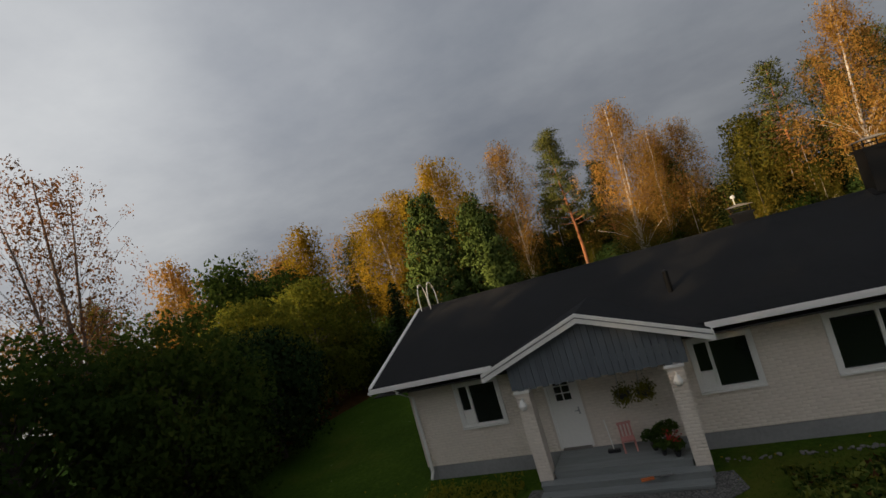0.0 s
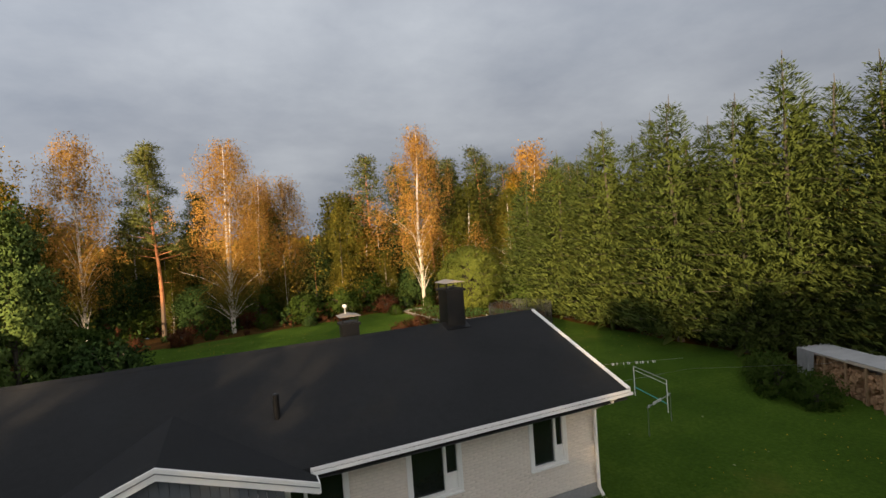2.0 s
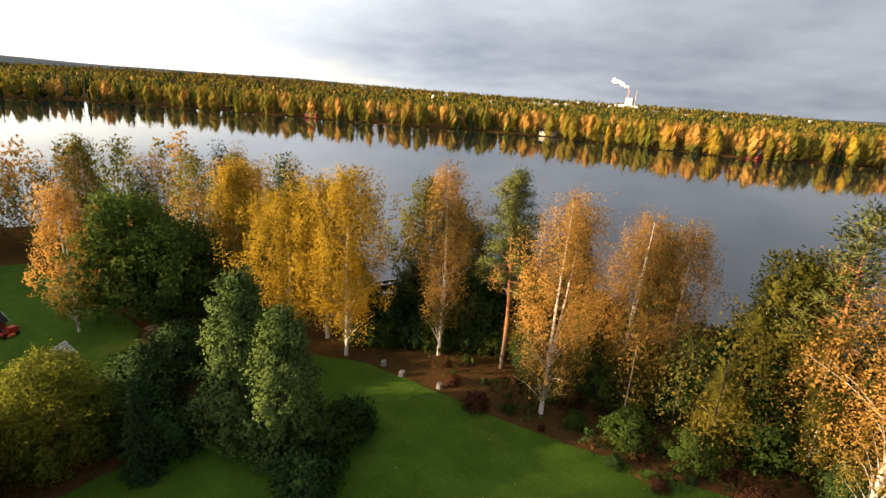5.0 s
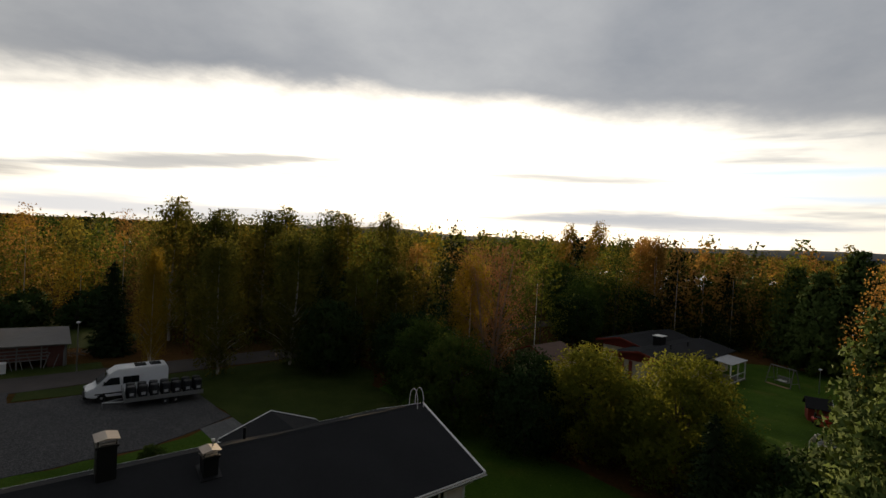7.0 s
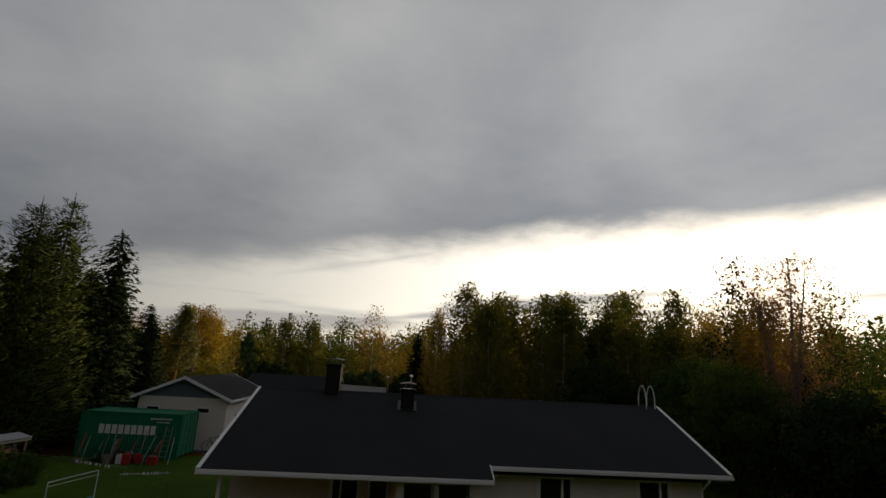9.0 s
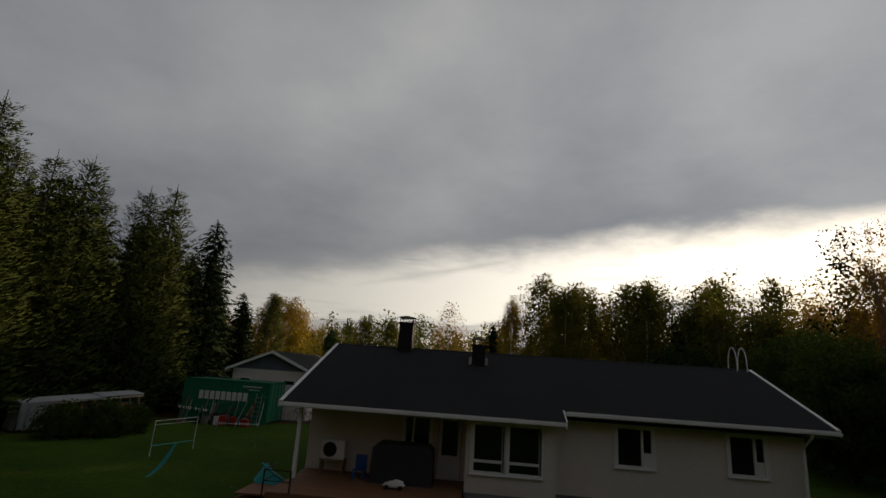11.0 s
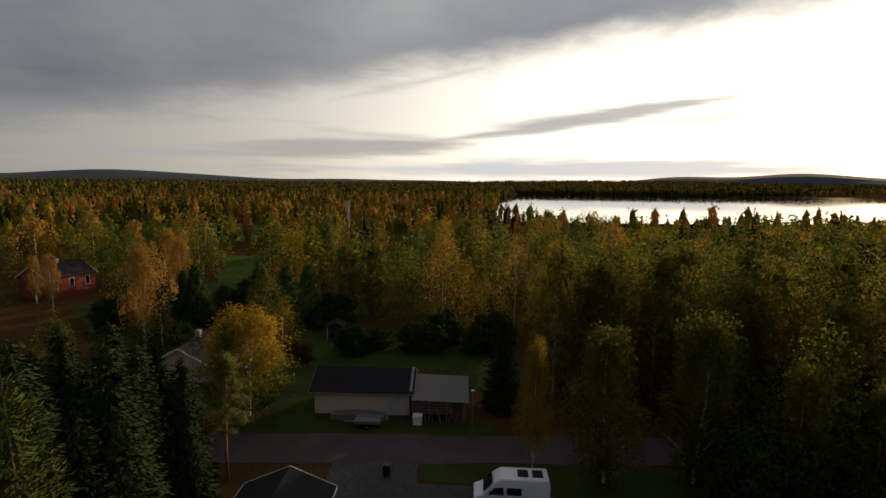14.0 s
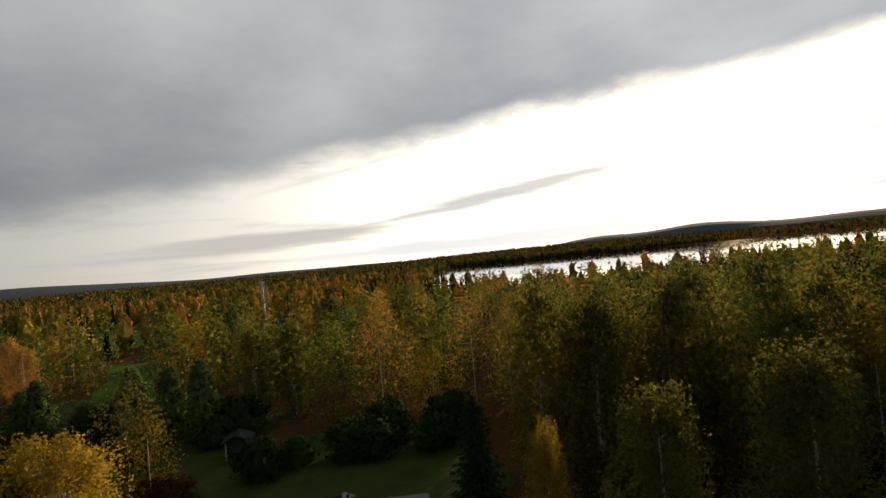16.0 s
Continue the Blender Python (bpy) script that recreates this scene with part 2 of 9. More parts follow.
def make_water():
    m, k = material("lake_water")
    b = k.add("ShaderNodeBsdfPrincipled")
    co = k.add("ShaderNodeTexCoord").outputs["Object"]
    k.put(b.inputs["Base Color"], (0.010, 0.014, 0.016)), k.put(b.inputs["Roughness"], 0.04), k.put(b.inputs["Specular IOR Level"], 0.55)
    n = k.add("ShaderNodeBump")
    k.put(n.inputs["Strength"], 0.05), k.put(n.inputs["Distance"], 0.05), k.put(n.inputs["Height"], k.noise(co, 0.8, 3.0, 0.6))
    k.put(b.inputs["Normal"], n.outputs[0])
    finish(k, b.outputs[0])
    return m


def lawn_like():
    """Mown grass: blades, mower's tone, worn yellow patches and tiny pale clover heads."""
    m, k = material("lawn_grass")
    b = k.add("ShaderNodeBsdfPrincipled")
    co = k.add("ShaderNodeTexCoord").outputs["Object"]
    f = k.math("ADD", k.math("MULTIPLY", k.noise(co, 0.30, 5.0, 0.6), 0.45), k.math("MULTIPLY", k.noise(co, 7.0, 4.0, 0.75), 0.55))
    c = k.ramp(f, [(0.28, (0.022, 0.047, 0.006)), (0.5, (0.050, 0.096, 0.010)), (0.72, (0.100, 0.150, 0.020))])
    worn = k.math("MULTIPLY", k.step(k.noise(co, 0.16, 4.0, 0.65), 0.56, 0.72), 0.55)
    c = k.mix(worn, c, (0.12, 0.115, 0.022))
    c = k.mix(k.step(k.noise(co, 3.1, 1.0), 0.775, 0.80), c, (0.24, 0.25, 0.13))
    k.put(b.inputs["Base Color"], c), k.put(b.inputs["Roughness"], 0.95), k.put(b.inputs["Specular IOR Level"], 0.05)
    n = k.add("ShaderNodeBump")
    k.put(n.inputs["Strength"], 0.9), k.put(n.inputs["Distance"], 0.06), k.put(n.inputs["Height"], k.noise(co, 14.0, 5.0, 0.8))
    k.put(b.inputs["Normal"], n.outputs[0])
    finish(k, b.outputs[0])
    return m


def pebbles(name, scale, stops):
    """Crushed stone: each pebble its own grey, dark gaps between."""
    m, k = material(name)
    b = k.add("ShaderNodeBsdfPrincipled")
    co = k.add("ShaderNodeTexCoord").outputs["Object"]
    v = k.add("ShaderNodeTexVoronoi")
    k.put(v.inputs["Vector"], co), k.put(v.inputs["Scale"], scale)
    s = k.add("ShaderNodeSeparateXYZ")
    k.put(s.inputs[0], v.outputs["Color"])
    f = k.math("ADD", k.math("MULTIPLY", s.outputs[0], 0.75), k.math("MULTIPLY", k.noise(co, 0.5, 4.0, 0.6), 0.35))
    f = k.math("SUBTRACT", f, k.math("MULTIPLY", v.outputs["Distance"], 0.35))
    c = k.ramp(f, stops)
    k.put(b.inputs["Base Color"], c), k.put(b.inputs["Roughness"], 0.9), k.put(b.inputs["Specular IOR Level"], 0.15)
    n = k.add("ShaderNodeBump", invert=True)
    k.put(n.inputs["Strength"], 0.8), k.put(n.inputs["Distance"], 0.03), k.put(n.inputs["Height"], v.outputs["Distance"])
    k.put(b.inputs["Normal"], n.outputs[0])
    finish(k, b.outputs[0])
    return m


M = dict(
    brick=solid("white_brick", (0.71, 0.635, 0.565), 0.85, vary=0.06, scale=2.0, bump=0.2, bump_scale=60.0, each=0.05),
    mortar=solid("mortar", (0.62, 0.55, 0.49), 0.95, vary=0.06, scale=3.0),
    frieze=solid("dark_frieze_board", (0.035, 0.033, 0.032), 0.8, vary=0.1),
    plinth=solid("plinth_concrete", (0.26, 0.26, 0.27), 0.9, vary=0.15, scale=3.0, bump=0.4),
    roof=solid("roof_felt", (0.0215, 0.022, 0.0235), 0.92, vary=0.16, scale=1.6, bump=0.5, bump_scale=25.0, spec=0.12),
    white=solid("white_paint", (0.78, 0.77, 0.75), 0.5, vary=0.04, scale=4.0),
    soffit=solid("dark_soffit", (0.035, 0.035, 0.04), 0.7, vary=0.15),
    greyboard=solid("grey_boards", (0.11, 0.125, 0.145), 0.7, vary=0.12, stretch=(8, 8, 1), each=0.15),
    deck=solid("deck_boards", (0.20, 0.215, 0.22), 0.75, vary=0.12, stretch=(1, 8, 8), each=0.1),
    terrace=solid("terrace_boards", (0.22, 0.10, 0.05), 0.7, vary=0.15, stretch=(1, 8, 8), each=0.12),
    glass=make_glass("window_glass"),
    black=solid("black_sheet", (0.012, 0.012, 0.013), 0.45, metal=0.3, vary=0.1),
    zinc=solid("galvanised", (0.42, 0.43, 0.44), 0.4, metal=0.9, vary=0.1),
    rust=solid("rusty_cap", (0.30, 0.27, 0.24), 0.6, metal=0.3, vary=0.2),
    lawn=lawn_like(),
    roughgrass=ground_like("rough_grass", [(0.28, (0.017, 0.027, 0.005)), (0.5, (0.034, 0.050, 0.008)), (0.72, (0.066, 0.070, 0.016))], 0.35, fine=8.0),
    floor=ground_like("forest_floor", [(0.25, (0.016, 0.020, 0.006)), (0.40, (0.045, 0.033, 0.011)), (0.55, (0.095, 0.048, 0.018)), (0.8, (0.14, 0.075, 0.032))], 0.06, fine=2.5, spec=0.0),
    gravel=pebbles("gravel", 40.0, [(0.0, (0.06, 0.06, 0.06)), (0.45, (0.15, 0.148, 0.145)), (0.8, (0.26, 0.25, 0.24)), (1.0, (0.42, 0.40, 0.38))]),
    asphalt=pebbles("yard_gravel", 16.0, [(0.0, (0.035, 0.035, 0.037)), (0.5, (0.075, 0.073, 0.072)), (0.85, (0.13, 0.125, 0.12)), (1.0, (0.24, 0.23, 0.22))]),
    road=ground_like("old_road", [(0.3, (0.05, 0.045, 0.042)), (0.5, (0.075, 0.065, 0.06)), (0.7, (0.11, 0.095, 0.085))], 0.3, fine=20.0, bump=0.3),
    water=make_water(),
    wood=solid("bare_wood", (0.28, 0.18, 0.10), 0.8, vary=0.2, stretch=(1, 6, 6), each=0.2),
    oldwood=solid("grey_wood", (0.17, 0.16, 0.15), 0.85, vary=0.2, stretch=(1, 6, 6), each=0.15),
    redwood=solid("weathered_red_board", (0.11, 0.045, 0.035), 0.85, vary=0.2, each=0.2),
    red=solid("red_paint", (0.22, 0.035, 0.022), 0.75, vary=0.15),
    tilebrown=solid("brown_roof", (0.12, 0.07, 0.05), 0.8, vary=0.15),
    cream=solid("cream_plaster", (0.55, 0.48, 0.38), 0.85, vary=0.08),
    green=solid("container_green", (0.005, 0.16, 0.075), 0.55, vary=0.15, scale=2.0, stain=(0.05, 0.07, 0.05)),
    carwhite=solid("car_white", (0.80, 0.81, 0.82), 0.3, vary=0.03, spec=0.6),
    rubber=solid("rubber", (0.012, 0.012, 0.012), 0.85),
    barrel=solid("black_plastic", (0.012, 0.013, 0.016), 0.45, spec=0.5),
    blue=solid("blue_plastic", (0.02, 0.10, 0.30), 0.5),
    teal=solid("teal_plastic", (0.06, 0.40, 0.42), 0.5),
    pink=solid("pink_paint", (0.55, 0.26, 0.24), 0.6),
    redp=solid("red_plastic", (0.40, 0.03, 0.02), 0.5),
    orange=solid("orange_plastic", (0.55, 0.16, 0.05), 0.5),
    stone=solid("field_stone", (0.17, 0.165, 0.155), 0.9, vary=0.25, bump=0.5),
    tarp=solid("pale_tarp", (0.42, 0.42, 0.43), 0.6, vary=0.15),
    logs=solid("split_logs", (0.30, 0.18, 0.10), 0.85, vary=0.2, each=0.3),
    smoke=solid("steam", (0.85, 0.86, 0.88), 1.0, vary=0.05),
    twig=make_bark("bare_twigs", (0.20, 0.15, 0.12), (0.07, 0.055, 0.05)),
    birchbark=make_bark("birch_bark", (0.55, 0.50, 0.44), (0.06, 0.055, 0.05)),
    pinebark=make_bark("pine_bark", (0.40, 0.16, 0.065), (0.22, 0.09, 0.045), (0.10, 0.07, 0.05), 3.0),
    darkbark=make_bark("dark_bark", (0.06, 0.05, 0.04), (0.03, 0.026, 0.02)),
    gold=foliage("golden_birch_leaves", [(0.1, (0.22, 0.15, 0.014)), (0.45, (0.42, 0.27, 0.025)), (0.8, (0.54, 0.36, 0.045))]),
    goldtop=foliage("golden_top_leaves", [(0.1, (0.24, 0.16, 0.016)), (0.45, (0.42, 0.28, 0.028)), (0.8, (0.54, 0.37, 0.05))], thin=0.55, low=[(0.1, (0.050, 0.075, 0.014)), (0.45, (0.11, 0.14, 0.022)), (0.8, (0.24, 0.23, 0.03))], low_to=5.8),
    amber=foliage("orange_birch_leaves", [(0.1, (0.25, 0.155, 0.04)), (0.45, (0.47, 0.26, 0.06)), (0.8, (0.58, 0.35, 0.095))], low=[(0.1, (0.058, 0.072, 0.015)), (0.45, (0.13, 0.135, 0.024)), (0.8, (0.26, 0.20, 0.03))], low_to=5.0),
    olive=foliage("turning_birch_leaves", [(0.1, (0.075, 0.090, 0.018)), (0.45, (0.19, 0.172, 0.029)), (0.8, (0.36, 0.245, 0.034))], thin=0.6),
    leafgreen=foliage("green_leaves", [(0.1, (0.034, 0.064, 0.014)), (0.5, (0.080, 0.124, 0.023)), (0.85, (0.175, 0.18, 0.031))], thin=0.54),
    darkgreen=foliage("dark_shrub_leaves", [(0.1, (0.018, 0.036, 0.011)), (0.5, (0.036, 0.066, 0.018)), (0.85, (0.08, 0.10, 0.022))], thin=0.18),
    yelgreen=foliage("yellow_green_leaves", [(0.1, (0.070, 0.100, 0.016)), (0.5, (0.195, 0.207, 0.028)), (0.85, (0.40, 0.325, 0.035))], thin=0.58),
    # needles lightened and yellowed as if sunlit, a lit copy of the spruce needles
    lit_needles=foliage("sunlit_spruce_needles", [(0.1, (0.030, 0.046, 0.011)), (0.5, (0.072, 0.092, 0.020)), (0.85, (0.130, 0.146, 0.032))], thin=0.03, each=0.12),
    needles=foliage("spruce_needles", [(0.1, (0.012, 0.023, 0.008)), (0.5, (0.024, 0.041, 0.013)), (0.85, (0.048, 0.064, 0.016))], thin=0.05, each=0.2),
    pineneedles=foliage("pine_needles", [(0.1, (0.062, 0.077, 0.020)), (0.5, (0.132, 0.142, 0.037)), (0.85, (0.215, 0.198, 0.055))], thin=0.2, each=0.25),
    # distance haze put into the hills' base colour as blue-grey
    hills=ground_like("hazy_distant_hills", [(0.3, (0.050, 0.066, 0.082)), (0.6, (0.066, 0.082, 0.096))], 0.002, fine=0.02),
    blade=foliage("grass_blade", [(0.1, (0.030, 0.070, 0.007)), (0.5, (0.060, 0.125, 0.012)), (0.85, (0.13, 0.19, 0.03))], thin=0.5),
    cembra=foliage("stone_pine_needles", [(0.1, (0.040, 0.068, 0.020)), (0.5, (0.105, 0.152, 0.038)), (0.85, (0.20, 0.235, 0.062))], thin=0.1),
    willow=foliage("willow_leaves", [(0.1, (0.09, 0.122, 0.025)), (0.5, (0.19, 0.222, 0.044)), (0.85, (0.31, 0.315, 0.066))]),
    rust_leaf=foliage("rusty_shrub_leaves", [(0.1, (0.05, 0.025, 0.015)), (0.5, (0.12, 0.05, 0.025)), (0.85, (0.20, 0.09, 0.03))]),
    bare=foliage("sparse_birch_leaves", [(0.1, (0.18, 0.09, 0.045)), (0.5, (0.32, 0.16, 0.07)), (0.85, (0.42, 0.22, 0.08))]),
)


# ---- mesh helpers ----
def link_bm(name, bm, mat, parent=None):
    me = bpy.data.meshes.new(name)
    bm.to_mesh(me)
    bm.free()
    for m in mat if isinstance(mat, (list, tuple)) else [mat]:
        me.materials.append(m)
    ob = new(name, me)
    if parent:
        ob.parent = parent
    return ob


def part(name, bm, mat, parent, label=""):
    ob = link_bm(name, bm, mat, parent)
    if label:
        ob["label"] = label
    return ob


def base(name, label, category, group="", kind="", at=(0, 0, 0), rz=0.0):
    ob = new(name)
    ob.empty_display_size = 0.2
    ob.matrix_basis = pose(*at, 0, 0, rz)
    return tagged(ob, label, category, group, kind)


def box_into(bm, x0, x1, y0, y1, z0, z1, bevel=0.0):
    m = Matrix.LocRotScale(((x0 + x1) / 2, (y0 + y1) / 2, (z0 + z1) / 2), None, (abs(x1 - x0), abs(y1 - y0), abs(z1 - z0)))
    r = bmesh.ops.create_cube(bm, size=1.0, matrix=m)
    if bevel:
        edges = list({e for v in r["verts"] for e in v.link_edges})
        bmesh.ops.bevel(bm, geom=edges, offset=bevel, segments=2, affect="EDGES")
    return bm


def box(x0, x1, y0, y1, z0, z1, bevel=0.0):
    return box_into(bmesh.new(), x0, x1, y0, y1, z0, z1, bevel)


def boxes(*rows):
    bm = bmesh.new()
    for r in rows:
        box_into(bm, *r)
    return bm


def prism(poly, axis, lo, hi):
    """A flat outline of (a, b) pairs pushed along an axis."""
    bm = bmesh.new()
    def at(a, b, c):
        return {"x": (c, a, b), "y": (a, c, b), "z": (a, b, c)}[axis]
    front = [bm.verts.new(at(a, b, lo)) for a, b in poly]
    back = [bm.verts.new(at(a, b, hi)) for a, b in poly]
    bm.faces.new(front), bm.faces.new(back[::-1])
    n = len(poly)
    for i in range(n):
        bm.faces.new((front[i], back[i], back[(i + 1) % n], front[(i + 1) % n]))
    bmesh.ops.recalc_face_normals(bm, faces=bm.faces)
    return bm


def slab(corners, thick):
    """A plate under four corners, thick metres down."""
    bm = bmesh.new()
    top = [bm.verts.new(c) for c in corners]
    low = [bm.verts.new((c[0], c[1], c[2] - thick)) for c in corners]
    n = len(corners)
    bm.faces.new(top), bm.faces.new(low[::-1])
    for i in range(n):
        bm.faces.new((top[i], low[i], low[(i + 1) % n], top[(i + 1) % n]))
    bmesh.ops.recalc_face_normals(bm, faces=bm.faces)
    return bm


def tube_into(bm, pts, radii, sides=6):
    rings = []
    for i, p in enumerate(pts):
        p = Vector(p)
        d = (Vector(pts[min(i + 1, len(pts) - 1)]) - Vector(pts[max(i - 1, 0)])).normalized()
        a = d.orthogonal().normalized()
        c = d.cross(a)
        r = radii[i] if isinstance(radii, (list, tuple)) else radii
        rings.append([bm.verts.new(p + r * (math.cos(2 * math.pi * j / sides) * a + math.sin(2 * math.pi * j / sides) * c)) for j in range(sides)])
    for r0, r1 in zip(rings, rings[1:]):
        for j in range(sides):
            best = j
            bm.faces.new((r0[j], r0[(j + 1) % sides], r1[(best + 1) % sides], r1[best]))
    bm.faces.new(rings[0][::-1]), bm.faces.new(rings[-1])
    return bm


def tube(pts, radii, sides=6):
    return tube_into(bmesh.new(), pts, radii, sides)


def lathe(profile, sides=16):
    """Turned round z from (radius, height) pairs."""
    bm = bmesh.new()
    rings = [[bm.verts.new((r * math.cos(2 * math.pi * j / sides), r * math.sin(2 * math.pi * j / sides), z)) for j in range(sides)] for r, z in profile]
    for r0, r1 in zip(rings, rings[1:]):
        for j in range(sides):
            bm.faces.new((r0[j], r0[(j + 1) % sides], r1[(j + 1) % sides], r1[j]))
    bm.faces.new(rings[0][::-1]), bm.faces.new(rings[-1])
    return bm


def array_mesh(name, verts, quads, mat):
    me = bpy.data.meshes.new(name)
    nv, nf = len(verts), len(quads)
    k = quads.shape[1]
    me.vertices.add(nv), me.loops.add(nf * k), me.polygons.add(nf)
    me.vertices.foreach_set("co", np.ascontiguousarray(verts, dtype=np.float32).ravel())
    me.loops.foreach_set("vertex_index", np.ascontiguousarray(quads, dtype=np.int32).ravel())
    me.polygons.foreach_set("loop_start", np.arange(0, nf * k, k, dtype=np.int32))
    me.update(calc_edges=True)
    me.materials.append(mat)
    return me


def leaves(name, at, size, mat, rng, aspect=0.6, hang=0.0, along=None, out=None, soft=0.86):
    """One pointed leaf spray at each place, turned at random (hang: how much it points down); out: the crown's outward way, which rounds the shading."""
    n = len(at)
    size = np.broadcast_to(size, (n,))[:, None]
    d = rng.normal(size=(n, 3)) if along is None else along + 0.35 * rng.normal(size=(n, 3))
    d[:, 2] -= hang
    d /= np.linalg.norm(d, axis=1, keepdims=True) + 1e-9
    s = np.cross(d, rng.normal(size=(n, 3)))
    s /= np.linalg.norm(s, axis=1, keepdims=True) + 1e-9
    face = np.cross(s, d)
    if out is not None:
        s = s * np.where((face * out).sum(1) < 0, -1.0, 1.0)[:, None]
        face = np.cross(s, d)
    v = np.stack([at - 0.45 * size * d - aspect * 0.6 * size * s, at - 0.2 * size * d + aspect * 0.6 * size * s, at + 0.6 * size * d], 1).reshape(-1, 3)
    me = array_mesh(name, v, np.arange(3 * n).reshape(-1, 3), mat)
    if out is not None:
        o = out / (np.linalg.norm(out, axis=1, keepdims=True) + 1e-9)
        nn = soft * o + (1 - soft) * face + 0.07 * rng.normal(size=(n, 3))
        nn /= np.linalg.norm(nn, axis=1, keepdims=True) + 1e-9
        me.attributes.new("custom_normal", "FLOAT_VECTOR", "POINT").data.foreach_set("vector", np.ascontiguousarray(np.repeat(nn, 3, 0), dtype=np.float32).ravel())
    return me


def inside(poly, x, y):
    r = np.zeros(np.shape(x), bool)
    for (x0, y0), (x1, y1) in zip(poly, poly[1:] + poly[:1]):
        c = (y0 > y) != (y1 > y)
        with np.errstate(divide="ignore", invalid="ignore"):
            r ^= c & (x < (x1 - x0) * (y - y0) / (y1 - y0) + x0)
    return r


def edge_gap(poly, x, y):
    best = np.full(np.shape(x), 1e9)
    for (x0, y0), (x1, y1) in zip(poly, poly[1:] + poly[:1]):
        dx, dy = x1 - x0, y1 - y0
        t = np.clip(((x - x0) * dx + (y - y0) * dy) / (dx * dx + dy * dy), 0, 1)
        best = np.minimum(best, np.hypot(x - x0 - t * dx, y - y0 - t * dy))
    return best


# ---- ground, lakes ----
LAKE = [(560, 700), (500, 480), (330, 260), (195, 165), (150, 138), (112, 120), (84, 104), (60, 78), (40, 66), (20, 58), (-8, 54), (-21, 46), (-34, 52), (-60, 62), (-82, 45), (-96, 5), (-115, -50), (-160, -140), (-270, -240), (-620, -300), (-700, -170), (-575, 0), (-530, 60), (-510, 160), (-420, 232), (-320, 278), (-250, 315), (-220, 350), (-160, 370), (-110, 374), (-30, 378), (40, 430), (110, 520), (200, 585), (420, 720)]
LAKE2 = [(-10, -350), (-50, -255), (-130, -272), (-205, -262), (-350, -300), (-800, -420), (-1150, -700), (-1300, -1050), (-900, -1230), (-420, -1180), (-130, -1210), (-60, -900), (-30, -600)]
WATER_Z = -1.3


def land(x, y):
    """Height of the land: level round the house, down to the shores, hills far off."""
    x, y = np.asarray(x, float), np.asarray(y, float)
    r = np.hypot(x, y)
    hill = 32 + 14 * np.sin(np.arctan2(y, x) * 3 + 1.0) + 8 * np.sin(np.arctan2(y, x) * 7 + 2.0)
    az = np.arctan2(y, x)
    hill = hill + 16 * np.exp(-(((az - 2.5) / 0.85) ** 2))
    z = np.clip((r - 1100) / 2900, 0, 1) ** 1.3 * hill
    for lake in (LAKE, LAKE2):
        g = np.where(inside(lake, x, y), -1.0, 1.0) * edge_gap(lake, x, y)
        t = np.clip((g + 6) / 18, 0, 1)
        z = z * np.clip(t * 1.5, 0, 1) - 3.4 * (1 - t * t * (3 - 2 * t)) * (t < 1)
    return z


def make_ground():
    near = np.arange(-120, 120.1, 3.0)
    far = np.r_[np.arange(140, 700, 28.0), np.arange(700, 1360, 44.0), 1420, 1550, 1750, 2000, 2300, 2800, 3400, 4200]
    line = np.r_[-far[::-1], near, far]
    gx, gy = np.meshgrid(line, line, indexing="ij")
    v = np.stack([gx, gy, land(gx, gy)], -1).reshape(-1, 3)
    n = len(line)
    i = (np.arange(n - 1)[:, None] * n + np.arange(n - 1)).ravel()
    q = np.stack([i, i + n, i + n + 1, i + 1], 1)
    me = array_mesh("ground", v, q, M["floor"])
    me.polygons.foreach_set("use_smooth", np.ones(len(q), bool))
    tagged(new("ground", me), "brown and mossy woodland ground covered with fallen leaves", "ground", kind="structure")
    for nm, lake in (("water", LAKE), ("water_far", LAKE2)):
        xs, ys = [p[0] for p in lake], [p[1] for p in lake]
        bm = bmesh.new()
        vs = [bm.verts.new((a, b, WATER_Z)) for a, b in ((min(xs) - 20, min(ys) - 20), (max(xs) + 20, min(ys) - 20), (max(xs) + 20, max(ys) + 20), (min(xs) - 20, max(ys) + 20))]
        bm.faces.new(vs)
        tagged(link_bm(nm, bm, M["water"]), "calm grey lake water mirroring the cloudy sky", "lake", kind="structure")


make_ground()


def sheet(name, outline, z, mat, label, category, wob=0.25, step=1.5):
    """A level patch of ground with a slightly uneven rim and real thickness."""
    rng = random.Random(len(name) * 7 + int(abs(outline[0][0]) * 10))
    rim = []
    for (x0, y0), (x1, y1) in zip(outline, outline[1:] + outline[:1]):
        n = max(1, int(math.hypot(x1 - x0, y1 - y0) / step))
        for i in range(n):
            t = i / n
            rim.append((x0 + (x1 - x0) * t + rng.uniform(-wob, wob), y0 + (y1 - y0) * t + rng.uniform(-wob, wob)))
    bm = bmesh.new()
    f = bm.faces.new([bm.verts.new((a, b, z)) for a, b in rim])
    if f.normal.z < 0 or f.calc_area() < 0:
        f.normal_flip()
    bmesh.ops.recalc_face_normals(bm, faces=bm.faces)
    low = bmesh.ops.extrude_face_region(bm, geom=bm.faces[:])
    bmesh.ops.translate(bm, verts=[e for e in low["geom"] if isinstance(e, bmesh.types.BMVert)], vec=(0, 0, -0.25))
    bmesh.ops.triangulate(bm, faces=bm.faces[:])
    bmesh.ops.recalc_face_normals(bm, faces=bm.faces[:])
    return tagged(link_bm(name, bm, mat), label, category, kind="structure")


